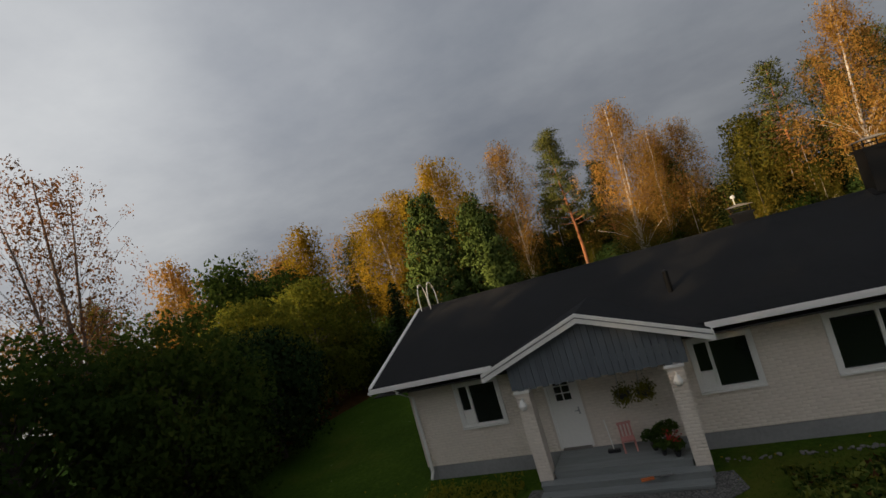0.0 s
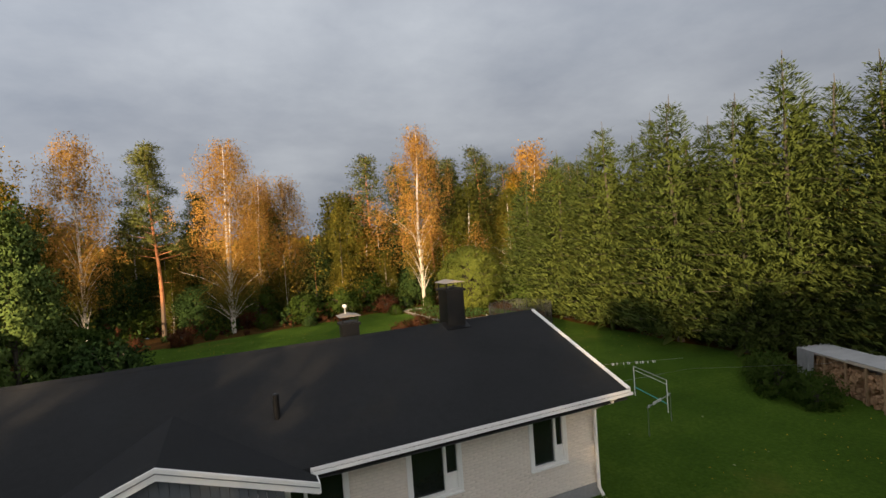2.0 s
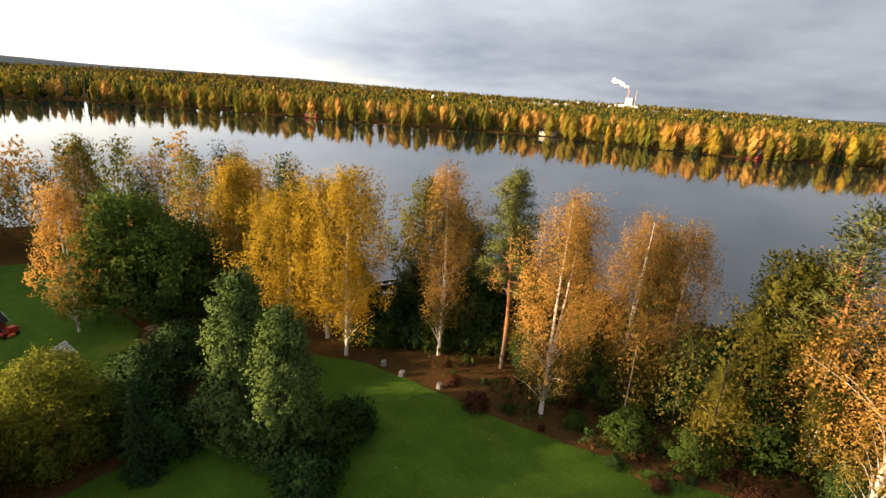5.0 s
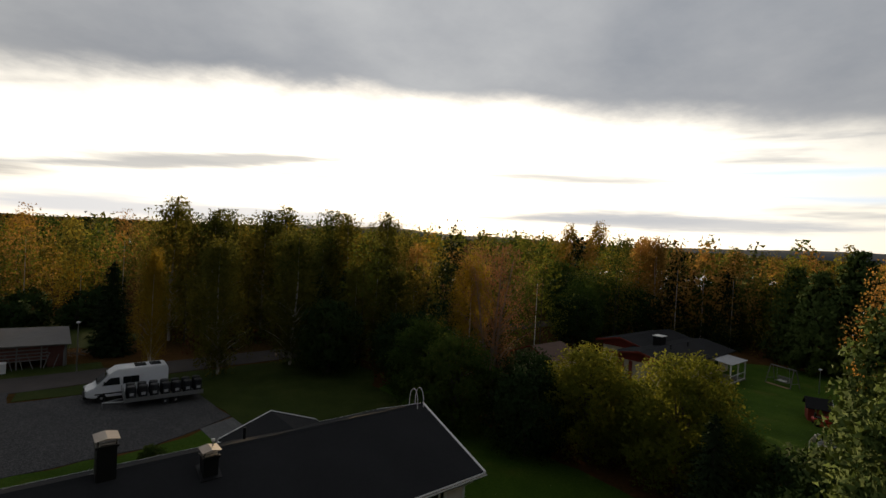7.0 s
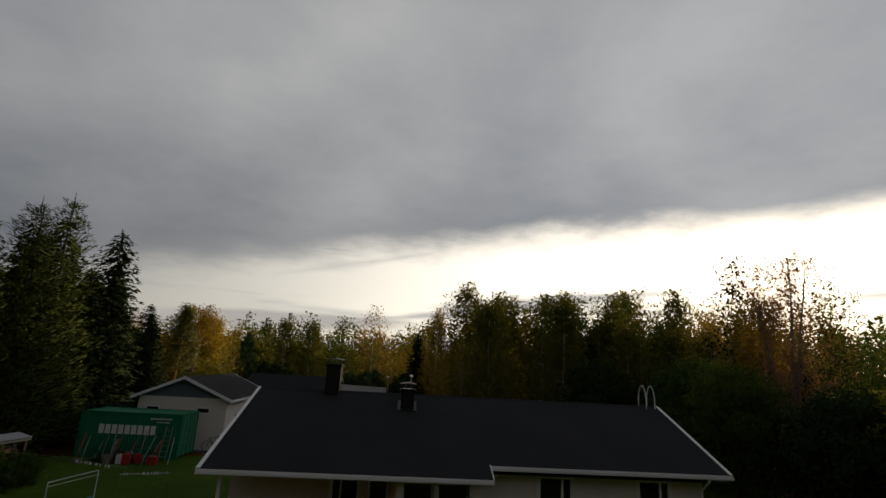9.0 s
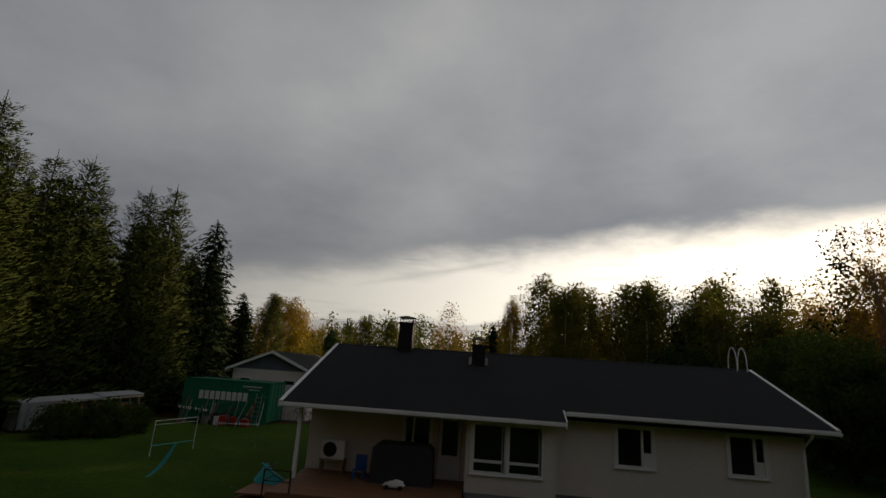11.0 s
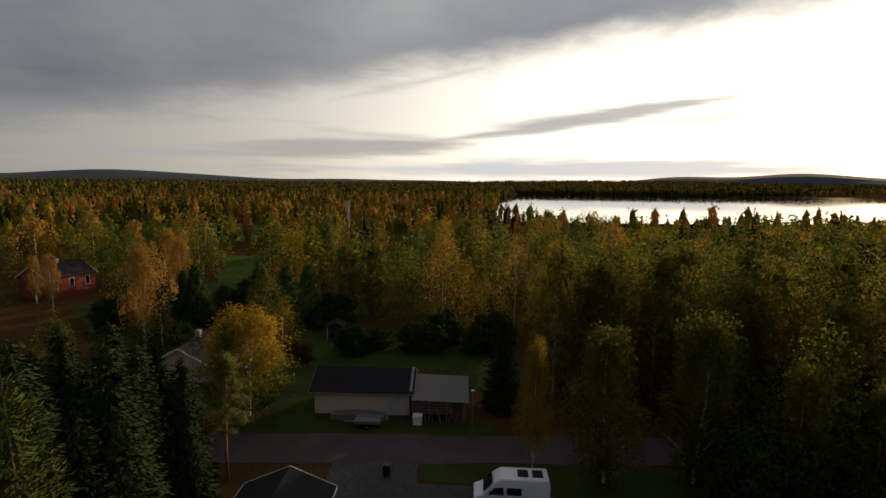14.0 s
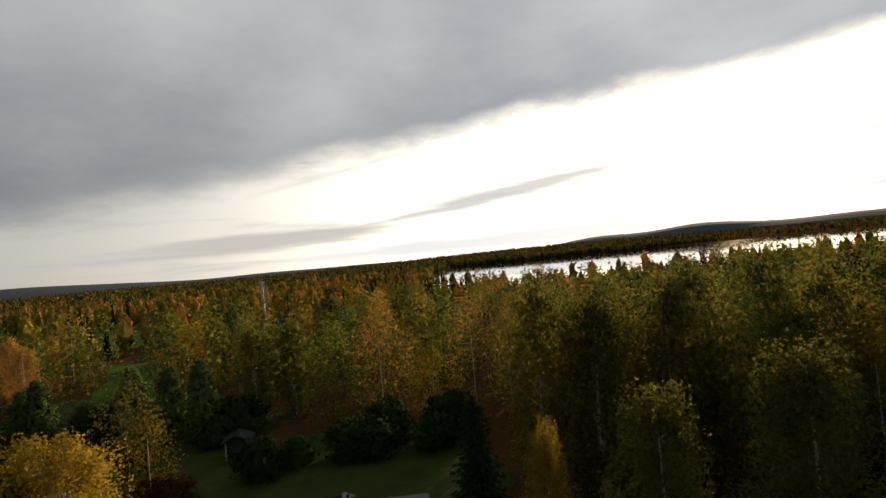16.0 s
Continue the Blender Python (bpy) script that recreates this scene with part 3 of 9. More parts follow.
sheet("lawn", [(-12, -14), (-4.5, -13.5), (-1, -12.5), (3.6, -12.9), (5.5, -12.5), (8.0, -11.1), (10.6, -10.2), (18.3, -10.1), (22.4, -8.0), (33, -5), (34, 8), (33.5, 20), (33, 31), (31.5, 38), (28.5, 42), (24.6, 41.8), (15, 39.6), (8.6, 38), (2.2, 37), (-5.3, 36.2), (-10.1, 35), (-13.5, 33), (-14, 26), (-10, 22), (-10.5, 9)], 0.03, M["lawn"], "mown green lawn with a few fallen leaves", "lawn")
sheet("lawn_side", [(-22, 20), (-30, 24), (-58, 21), (-62, 12), (-58, 2), (-50, -2), (-34, -14), (-24, -8), (-24, 10)], 0.03, M["lawn"], "neighbour's mown green lawn with scattered toys", "lawn")
sheet("lawn_front", [(5.0, -20.3), (4.6, -13), (4.1, -9), (3.8, -5.0), (2.6, -3.4), (0.5, -2.9), (-2.5, -3.2), (-5.5, -5.0), (-8.6, -9.0), (-9, -14.5), (-12, -19), (-11, -27.6), (5.0, -27.2), (17.2, -27.0), (17.2, -24.6), (6.8, -24.2)], 0.034, M["roughgrass"], "rough grass strip beside the gravel yard", "lawn")
sheet("driveway", [(23, -8.6), (18.5, -10.2), (10.6, -10.4), (8.0, -11.3), (5.5, -12.8), (4.6, -13.2), (5.1, -20.4), (7, -23.8), (17.5, -24.2), (17.5, -27.4), (25.2, -27.0), (24.6, -22), (29.6, -22.3), (29.6, -9)], 0.05, M["asphalt"], "grey worn asphalt and gravel yard", "driveway", wob=0.12)
sheet("gravel_path", [(3.7, -1.2), (8.3, -1.2), (8.6, -1.9), (7.8, -2.7), (6.5, -4.4), (6.6, -7.5), (7.0, -11.9), (4.4, -13.0), (4.0, -8.0), (3.9, -4.6), (3.6, -2.6)], 0.045, M["gravel"], "grey crushed stone path leading to the porch", "path", wob=0.08)
sheet("lawn_barn", [(12, -43), (33, -43), (37, -62), (22, -67), (8, -66), (5, -46), (11, -42)], 0.03, M["roughgrass"], "shaded green lawn behind the barn", "lawn")
sheet("garden_ground", [(29.5, -36.3), (40, -35.4), (58, -33), (68, -56), (88, -76), (86, -104), (56, -104), (30, -74), (36.6, -62), (33, -43.4)], 0.024, M["roughgrass"], "rough green garden ground round the pale house", "lawn", wob=0.8, step=3.0)
sheet("verge", [(38, -31.3), (10.5, -31.4), (10.5, -35.2), (19, -35.9), (30, -35.9), (38, -35.0)], 0.028, M["roughgrass"], "rough roadside grass verge", "verge")
sheet("road", [(-70, -29.4), (-20, -28.6), (10, -27.5), (34, -26.4), (90, -23.4), (90, -29), (34, -31.6), (10, -32.2), (-20, -33.2), (-70, -34)], 0.04, M["road"], "old brownish asphalt village road", "road", wob=0.15, step=3.0)


# ---- main house ----
RIDGE_Y, RIDGE_Z, SLOPE = 3.65, 5.05, 0.375
XL, XR, EAVE_F, EAVE_B, EAVE_T, JOG_X = -0.61, 17.45, -0.92, 8.70, 9.47, 8.05
WX0, WX1, WY0, WY1 = 0.1, 17.0, 0.0, 8.05


def roof_z(y):
    return RIDGE_Z - SLOPE * abs(y - RIDGE_Y)


def wall_with_holes(length, height, holes, thick, flip=False):
    """A wall along x from 0, outer face on y = 0, openings (x0, x1, z0, z1) cut right through it: one closed body."""
    xs = sorted({0.0, length, *[h[0] for h in holes], *[h[1] for h in holes]})
    zs = sorted({0.0, height, *[h[2] for h in holes], *[h[3] for h in holes]})
    bm = bmesh.new()
    grid = {(i, j, s): bm.verts.new((x, s * thick, z)) for i, x in enumerate(xs) for j, z in enumerate(zs) for s in (0, 1)}

    def solid_at(i, j):
        if not (0 <= i < len(xs) - 1 and 0 <= j < len(zs) - 1):
            return False
        cx, cz = (xs[i] + xs[i + 1]) / 2, (zs[j] + zs[j + 1]) / 2
        return not any(h[0] < cx < h[1] and h[2] < cz < h[3] for h in holes)

    for i in range(len(xs) - 1):
        for j in range(len(zs) - 1):
            if not solid_at(i, j):
                continue
            for s in (0, 1):
                bm.faces.new([grid[i, j, s], grid[i + 1, j, s], grid[i + 1, j + 1, s], grid[i, j + 1, s]])
            for di, dj, (p, q) in ((-1, 0, ((i, j), (i, j + 1))), (1, 0, ((i + 1, j), (i + 1, j + 1))), (0, -1, ((i, j), (i + 1, j))), (0, 1, ((i, j + 1), (i + 1, j + 1)))):
                if not solid_at(i + di, j + dj):
                    bm.faces.new([grid[*p, 0], grid[*q, 0], grid[*q, 1], grid[*p, 1]])
    bmesh.ops.delete(bm, geom=[v for v in bm.verts if not v.link_faces], context="VERTS")
    bmesh.ops.recalc_face_normals(bm, faces=bm.faces)
    return bm


def brick_rows(x0, x1, z0, z1, holes, y, out=0.012, dx=0.27, dz=0.078):
    """Places of bricks of a running bond on a wall; halves are cut at the ends and openings."""
    rows = []
    n = int((z1 - z0) / dz)
    for r in range(n):
        za = z0 + r * dz
        x = x0 - (dx / 2 if r % 2 else 0)
        while x < x1:
            a, b = max(x, x0), min(x + dx, x1)
            x += dx
            spans = [(a, b)]
            for h in holes:
                if za + dz > h[2] and za < h[3]:
                    cut = []
                    for s0, s1 in spans:
                        if s1 <= h[0] or s0 >= h[1]:
                            cut.append((s0, s1))
                        else:
                            if s0 < h[0]:
                                cut.append((s0, h[0]))
                            if s1 > h[1]:
                                cut.append((h[1], s1))
                    spans = cut
            rows += [(s0, s1, za) for s0, s1 in spans if s1 - s0 > 0.04]
    return rows


def bricks_mesh(name, rows, y, mat, out=0.0025, dz=0.078, gap=0.010):
    """Bricks standing proud of a wall that faces -y, as one mesh."""
    rng = np.random.default_rng(3)
    v, q = [], []
    for x0, x1, z in rows:
        a, b, c, d = x0 + gap / 2, x1 - gap / 2, z + gap / 2, z + dz - gap / 2
        f = y - out - rng.uniform(0, 0.002)
        e = 0.003
        o = len(v)
        v += [(a, y, c), (b, y, c), (b, y, d), (a, y, d), (a + e, f, c + e), (b - e, f, c + e), (b - e, f, d - e), (a + e, f, d - e)]
        q += [(o + 4, o + 5, o + 6, o + 7), (o, o + 1, o + 5, o + 4), (o + 1, o + 2, o + 6, o + 5), (o + 2, o + 3, o + 7, o + 6), (o + 3, o, o + 4, o + 7)]
    return array_mesh(name, np.array(v), np.array(q), mat)


def window_at(parent, x0, x1, z0, z1, y, face=-1, split=0.34, narrow="left", name="window", panel=0.0):
    """A white two-light window in its opening: frame, mullion, panes, sill; the narrow light has a white vent panel below it."""
    w = base(name, "", "", at=(0, 0, 0))
    w.parent = parent
    o = face  # outward direction along y
    f = 0.075
    ya, yb = sorted((y + o * 0.03, y - o * 0.10))
    xm = x0 + (x1 - x0) * split if narrow == "left" else x1 - (x1 - x0) * split
    part("window_frame", boxes((x0, x1, ya, yb, z1 - f, z1), (x0, x1, ya, yb, z0, z0 + f), (x0, x0 + f, ya, yb, z0 + f, z1 - f), (x1 - f, x1, ya, yb, z0 + f, z1 - f), (xm - f / 2, xm + f / 2, ya, yb, z0 + f, z1 - f)), M["white"], w)
    p = y - o * 0.045
    lights = [(x0 + f, xm - f / 2), (xm + f / 2, x1 - f)]
    thin = 0 if narrow == "left" else 1
    for i, (a, b) in enumerate(lights):
        zb = z0 + f
        if panel and i == thin:
            zb = z0 + f + panel
            part("vent_panel", boxes((a + 0.002, b - 0.002, *sorted((p + o * 0.04, p)), z0 + f + 0.002, zb + 0.04)), M["white"], w)
            zb += 0.04
        part("pane", box(a, b, p - 0.006, p + 0.006, zb, z1 - f), M["glass"], w)
    ys = sorted((y + o * 0.09, y - o * 0.02))
    part("window_sill", box(x0 - 0.06, x1 + 0.06, ys[0], ys[1], z0 - 0.05, z0 - 0.004, 0.008), M["white"], w)
    m = 0.06
    yo = sorted((y + o * 0.045, y + o * 0.002))
    part("casing", boxes((x0 - m, x0 - 0.002, *yo, z0, z1 + m), (x1 + 0.002, x1 + m, *yo, z0, z1 + m), (x0 - 0.002, x1 + 0.002, *yo, z1 + 0.002, z1 + m)), M["white"], w)
    return w


def downpipe(parent, x, y, top, out):
    """Eave outlet, swan neck and pipe down to a shoe near the ground."""
    part("downpipe", tube([(x, y + out, top), (x, y + out * 0.9, top - 0.12), (x, y + 0.10 * np.sign(out), top - 0.55), (x, y + 0.10 * np.sign(out), 0.35), (x, y + 0.28 * np.sign(out), 0.18)], 0.05, 8), M["white"], parent, "white metal rain downpipe")


def make_house():
    h = base("house", "long single-storey white brick house with black felt roof", "house")
    front = [(1.72, 3.05, 1.48, 2.76), (4.37, 5.30, 0.50, 2.64), (8.28, 9.60, 1.46, 2.74), (11.15, 12.52, 1.42, 2.76), (14.70, 15.82, 1.34, 2.76)]
    top = 3.0
    bm = wall_with_holes(WX1 - WX0, top - 0.45, [(a - WX0, b - WX0, c - 0.45, d - 0.45) for a, b, c, d in front], 0.3)
    bmesh.ops.translate(bm, verts=bm.verts, vec=(WX0, WY0, 0.45))
    front_wall = part("wall", bm, M["mortar"], h)
    # back wall: the part with two windows, then the bay and the terrace recess
    back = [(1.35, 2.55, 1.46, 2.76), (4.94, 6.18, 1.46, 2.76)]
    bm = wall_with_holes(8.3 - WX0, top - 0.45, [(a - WX0, b - WX0, c - 0.45, d - 0.45) for a, b, c, d in back], 0.3)
    bmesh.ops.translate(bm, verts=bm.verts, vec=(WX0, WY1 - 0.3, 0.45))
    part("wall", bm, M["brick"], h)
    recess = [(11.4, 12.25, 0.5, 2.6), (12.5, 13.5, 1.35, 2.55)]
    bm = wall_with_holes(WX1 - 11.2, top - 0.1 - 0.45, [(a - 11.2, b - 11.2, max(0.0, c - 0.45), d - 0.45) for a, b, c, d in recess], 0.3)
    bmesh.ops.translate(bm, verts=bm.verts, vec=(11.2, 7.1, 0.45))
    part("wall", bm, M["brick"], h)
    # bay with large windows
    bay = [(8.75, 9.85, 1.05, 2.62), (9.95, 11.0, 1.05, 2.62)]
    bm = wall_with_holes(11.2 - 8.3, 2.85 - 0.45, [(a - 8.3, b - 8.3, c - 0.45, d - 0.45) for a, b, c, d in bay], 0.3)
    bmesh.ops.translate(bm, verts=bm.verts, vec=(8.3, 8.6, 0.45))
    part("wall", bm, M["brick"], h)
    part("wall", box(8.3, 8.6, 8.05, 8.6, 0.45, 2.9), M["brick"], h)
    part("wall", box(10.9, 11.2, 7.4, 8.6, 0.45, 2.9), M["brick"], h)
    # gable ends
    for x in (WX0, WX1 - 0.3):
        b = 8.05 if x < 1 else 7.4
        part("gable_wall", prism([(0.3, 0.45), (b - 0.3 if x < 1 else 7.1, 0.45), (b - 0.3 if x < 1 else 7.1, roof_z(b - 0.3) - 0.2), (RIDGE_Y, RIDGE_Z - 0.2), (0.3, roof_z(0.3) - 0.2)], "x", x, x + 0.3), M["brick"], h)
    # plinth
    part("plinth", box(WX0 + 0.02, WX1 - 0.02, 0.02, 8.0, -0.2, 0.45), M["plinth"], h, "grey concrete plinth")
    part("plinth", box(8.32, 11.18, 8.0, 8.88, -0.2, 0.45), M["plinth"], h, "grey concrete plinth")
    # dark boards between the wall and the eaves
    for a, b in ((WX0, 3.9), (8.2, WX1)):
        part("frieze_board", box(a, b, -0.035, -0.002, 2.83, 3.03), M["frieze"], h, "dark painted frieze board under the eaves")
    # roof slopes
    t = 0.16
    part("roof", slab([(XL, EAVE_F, roof_z(EAVE_F)), (XR, EAVE_F, roof_z(EAVE_F)), (XR, RIDGE_Y, RIDGE_Z), (XL, RIDGE_Y, RIDGE_Z)], t), M["roof"], h, "black felt roof slope")
    part("roof", slab([(XL, RIDGE_Y, RIDGE_Z), (XR, RIDGE_Y, RIDGE_Z), (XR, EAVE_T, roof_z(EAVE_T)), (JOG_X, EAVE_T, roof_z(EAVE_T)), (JOG_X, EAVE_B, roof_z(EAVE_B)), (XL, EAVE_B, roof_z(EAVE_B))], t), M["roof"], h, "black felt roof slope")
    part("ridge_cap", prism([(RIDGE_Y - 0.16, roof_z(RIDGE_Y - 0.16) + 0.006), (RIDGE_Y, RIDGE_Z + 0.012), (RIDGE_Y + 0.16, roof_z(RIDGE_Y + 0.16) + 0.006), (RIDGE_Y, RIDGE_Z + 0.03)], "x", XL + 0.02, XR - 0.02), M["roof"], h)
    # soffits and fascias with gutters
    ef, eb, et = roof_z(EAVE_F), roof_z(EAVE_B), roof_z(EAVE_T)
    part("soffit", boxes((XL + 0.05, XR - 0.05, EAVE_F + 0.03, -0.002, ef - 0.30, ef - 0.27)), M["soffit"], h)
    part("soffit", box(XL + 0.05, JOG_X, 8.052, EAVE_B - 0.03, eb - 0.28, eb - 0.25), M["soffit"], h)
    part("soffit", box(JOG_X, XR - 0.05, 7.404, EAVE_T - 0.03, et - 0.05, et - 0.02), M["soffit"], h)
    for x0, x1, y, z, o in ((XL, 3.4, EAVE_F, ef, -1), (8.72, XR, EAVE_F, ef, -1), (XL, JOG_X, EAVE_B, eb, 1), (JOG_X, XR, EAVE_T, et, 1)):
        part("fascia", box(x0, x1, *sorted((y + o * 0.002, y + o * 0.03)), z - 0.165, z - 0.01), M["white"], h)
        part("gutter", boxes((x0 + 0.01, x1 - 0.01, *sorted((y + o * 0.032, y + o * 0.14)), z - 0.13, z - 0.115), (x0 + 0.01, x1 - 0.01, *sorted((y + o * 0.13, y + o * 0.14)), z - 0.115, z - 0.05)), M["white"], h, "white metal rain gutter")
        # dark strip laid in the hollow gutter to stand for its shade
        part("gutter_litter", box(x0 + 0.02, x1 - 0.02, *sorted((y + o * 0.034, y + o * 0.128)), z - 0.113, z - 0.085), M["floor"], h, "dark strip standing for the shade inside the gutter")
    for x, o in ((XL, -1), (XR, 1)):
        xa, xb = sorted((x, x + o * 0.035))
        yb = EAVE_B if x < 0 else EAVE_T
        for y0, y1 in ((EAVE_F, RIDGE_Y), (RIDGE_Y, yb)):
            z0, z1 = roof_z(y0), roof_z(y1)
            part("bargeboard", prism([(y0, z0 - 0.19), (y1, z1 - 0.19), (y1, z1 + 0.03), (y0, z0 + 0.03)], "x", xa, xb), M["white"], h)
            # grey strip on the board's face, drawn for the shade in its groove
            part("bargeboard_joint", prism([(y0, z0 - 0.105), (y1, z1 - 0.105), (y1, z1 - 0.08), (y0, z0 - 0.08)], "x", *sorted((x + o * 0.0365, x + o * 0.039))), M["plinth"], h, "thin grey strip standing for the shadow line in the joint between two boards")
            s = 1 if y1 <= RIDGE_Y else -1
            part("verge_trim", prism([(y0, z0 + 0.004), (y1, z1 + 0.004), (y1, z1 + 0.034), (y0, z0 + 0.034)], "x", x - o * 0.09, x - o * 0.002), M["white"], h)
    part("bargeboard", prism([(EAVE_B, eb - 0.22), (EAVE_T, et - 0.22), (EAVE_T, et + 0.03), (EAVE_B, eb + 0.03)], "x", JOG_X - 0.035, JOG_X - 0.002), M["white"], h)
    # porch gable
    px, pz, pl, pr, pe, yf = 6.04, 4.25, 3.30, 8.80, 3.25, -1.54
    ym = lambda z: RIDGE_Y - (RIDGE_Z - z) / SLOPE
    part("porch_roof", slab([(pl, yf, pe), (px, yf, pz), (px, ym(pz) - 0.02, pz), (pl, ym(pe) - 0.02, pe)], 0.12), M["roof"], h, "black felt porch roof")
    part("porch_roof", slab([(px, yf, pz), (pr, yf, pe), (pr, ym(pe) - 0.02, pe), (px, ym(pz) - 0.02, pz)], 0.12), M["roof"], h, "black felt porch roof")
    for a, b in (((pl, pe), (px, pz)), ((px, pz), (pr, pe))):
        part("porch_bargeboard", prism([(a[0], a[1] - 0.20), (b[0], b[1] - 0.20), (b[0], b[1] + 0.03), (a[0], a[1] + 0.03)], "y", yf - 0.035, yf - 0.002), M["white"], h)
        part("porch_trim", prism([(a[0], a[1] - 0.05), (b[0], b[1] - 0.05), (b[0], b[1] + 0.035), (a[0], a[1] + 0.035)], "y", yf - 0.065, yf - 0.037), M["white"], h)
        # shadow line below the porch trim, drawn as a grey strip
        part("bargeboard_joint", prism([(a[0], a[1] - 0.085), (b[0], b[1] - 0.085), (b[0], b[1] - 0.055), (a[0], a[1] - 0.055)], "y", yf - 0.04, yf - 0.0365), M["plinth"], h, "thin grey strip standing for the shadow line in the joint between two boards")
    for x in (pl, pr):
        o = -1 if x < 5 else 1
        part("porch_fascia", box(*sorted((x + o * 0.002, x + o * 0.03)), yf, -0.95, pe - 0.2, pe - 0.01), M["white"], h)
    # grey board gable, board by board
    n, x0, x1 = 26, 3.92, 8.16
    for i in range(n):
        a, b = x0 + (x1 - x0) * i / n, x0 + (x1 - x0) * (i + 1) / n
        za, zb = (pz - 0.135 - (pz - pe) * abs(x - px) / (px - pl) for x in (a, b))
        part("board", prism([(a + 0.004, 2.66 - 0.03 * (i % 2)), (b - 0.004, 2.66 - 0.03 * (i % 2)), (b - 0.004, zb), (a + 0.004, za)], "y", -1.33 - 0.012 * (i % 2), -1.30), M["greyboard"], h)
    part("porch_beam", boxes((3.92, 8.16, -1.295, -1.02, 2.66, 2.85), (3.92, 4.06, -1.02, -0.004, 2.66, 2.9), (8.02, 8.16, -1.02, -0.004, 2.66, 2.9)), M["greyboard"], h)
    part("porch_ceiling", boxes((4.06, 8.02, -1.02, -0.004, 2.86, 2.9)), M["white"], h)
    # pillars
    for x in (3.98, 7.66):
        part("pillar", box(x, x + 0.36, -1.36, -1.00, 0.30, 2.56), M["mortar"], h, "white brick porch pillar")
        part("pillar_base", box(x + 0.01, x + 0.35, -1.35, -1.01, -0.1, 0.298), M["plinth"], h)
        part("pillar_cap", box(x - 0.04, x + 0.40, -1.40, -0.96, 2.562, 2.63, 0.012), M["white"], h)
        lamp_part = part("wall_lamp", lathe([(0.03, 0.14), (0.05, 0.12), (0.10, 0.02), (0.105, 0.0), (0.09, -0.06), (0.05, -0.11), (0.01, -0.12)], 12), M["white"], h, "white metal porch lamp")
        lamp_part.location = (x + 0.18, -1.52, 2.30)
        part("lamp_arm", tube([(x + 0.18, -1.36, 2.38), (x + 0.18, -1.45, 2.47), (x + 0.18, -1.52, 2.43)], 0.015), M["white"], h)
    # porch deck and steps
    for i in range(11):
        y = -1.26 + i * 0.115
        part("deck_board", box(4.36, 7.64, y, y + 0.107, 0.415, 0.45), M["deck"], h)
    part("deck_frame", boxes((4.38, 7.62, -1.24, -0.004, 0.0, 0.41)), M["deck"], h)
    for i, (y, z) in enumerate(((-1.60, 0.29), (-1.92, 0.14))):
        part("step", box(4.05, 7.95, y, y + 0.15, z - 0.04, z), M["deck"], h)
        part("step", box(4.05, 7.95, y + 0.16, y + 0.31, z - 0.04, z), M["deck"], h)
        part("riser", box(4.07, 7.93, y + 0.03, y + 0.30, -0.05, z - 0.042), M["deck"], h)
    # door
    door = base("door", "", "")
    door.parent = h
    part("door_frame", boxes((4.37, 4.44, -0.03, 0.12, 0.50, 2.64), (5.23, 5.30, -0.03, 0.12, 0.50, 2.64), (4.44, 5.23, -0.03, 0.12, 2.57, 2.64)), M["white"], door)
    lx0, lx1, lz0, lz1 = 4.62, 5.05, 1.80, 2.42
    bm = wall_with_holes(0.786, 2.05, [(lx0 - 4.442, lx1 - 4.442, lz0 - 0.52, lz1 - 0.52)], 0.05)
    bmesh.ops.translate(bm, verts=bm.verts, vec=(4.442, 0.01, 0.515))
    part("door_leaf", bm, M["white"], door, "white painted entrance door")
    part("threshold", box(4.44, 5.23, -0.04, 0.12, 0.451, 0.51), M["oldwood"], door)
    for c in range(2):
        for r in range(3):
            w, hh = (lx1 - lx0) / 2, (lz1 - lz0) / 3
            part("pane", box(lx0 + c * w + 0.012, lx0 + (c + 1) * w - 0.012, 0.03, 0.038, lz0 + r * hh + 0.012, lz0 + (r + 1) * hh - 0.012), M["glass"], door)
    part("glazing_bars", boxes(((lx0 + lx1) / 2 - 0.012, (lx0 + lx1) / 2 + 0.012, 0.004, 0.05, lz0, lz1), (lx0, lx1, 0.006, 0.048, lz0 + 0.195, lz0 + 0.219), (lx0, lx1, 0.006, 0.048, lz0 + 0.402, lz0 + 0.426)), M["white"], door)
    part("door_handle", boxes((5.14, 5.17, -0.05, 0.008, 1.48, 1.51), (5.04, 5.17, -0.065, -0.045, 1.485, 1.505), (5.135, 5.175, -0.002, 0.008, 1.38, 1.58)), M["zinc"], door)
    # windows
    for (a, b, c, d), side in zip([w for i, w in enumerate(front) if i != 1], ("left", "left", "right", "right")):
        window_at(h, a, b, c, d, 0.0, -1, 0.30, side, panel=0.38)
    for a, b, c, d in back:
        window_at(h, a, b, c, d, WY1, 1, 0.30, "left", panel=0.38)
    for a, b, c, d in bay:
        bw = window_at(h, a, b, c, d, 8.9, 1, 0.02, "left")
        part("transom", box(a + 0.075, b - 0.075, 8.80, 8.925, c + 0.34, c + 0.42), M["white"], bw)
    window_at(h, *recess[1], 7.4, 1, 0.35, "right")
    bd = base("terrace_door", "", "")
    bd.parent = h
    part("door_leaf", box(11.42, 12.23, 7.2, 7.25, 0.5, 2.58), M["white"], bd)
    part("pane", box(11.54, 12.11, 7.255, 7.262, 1.25, 2.45), M["glass"], bd)
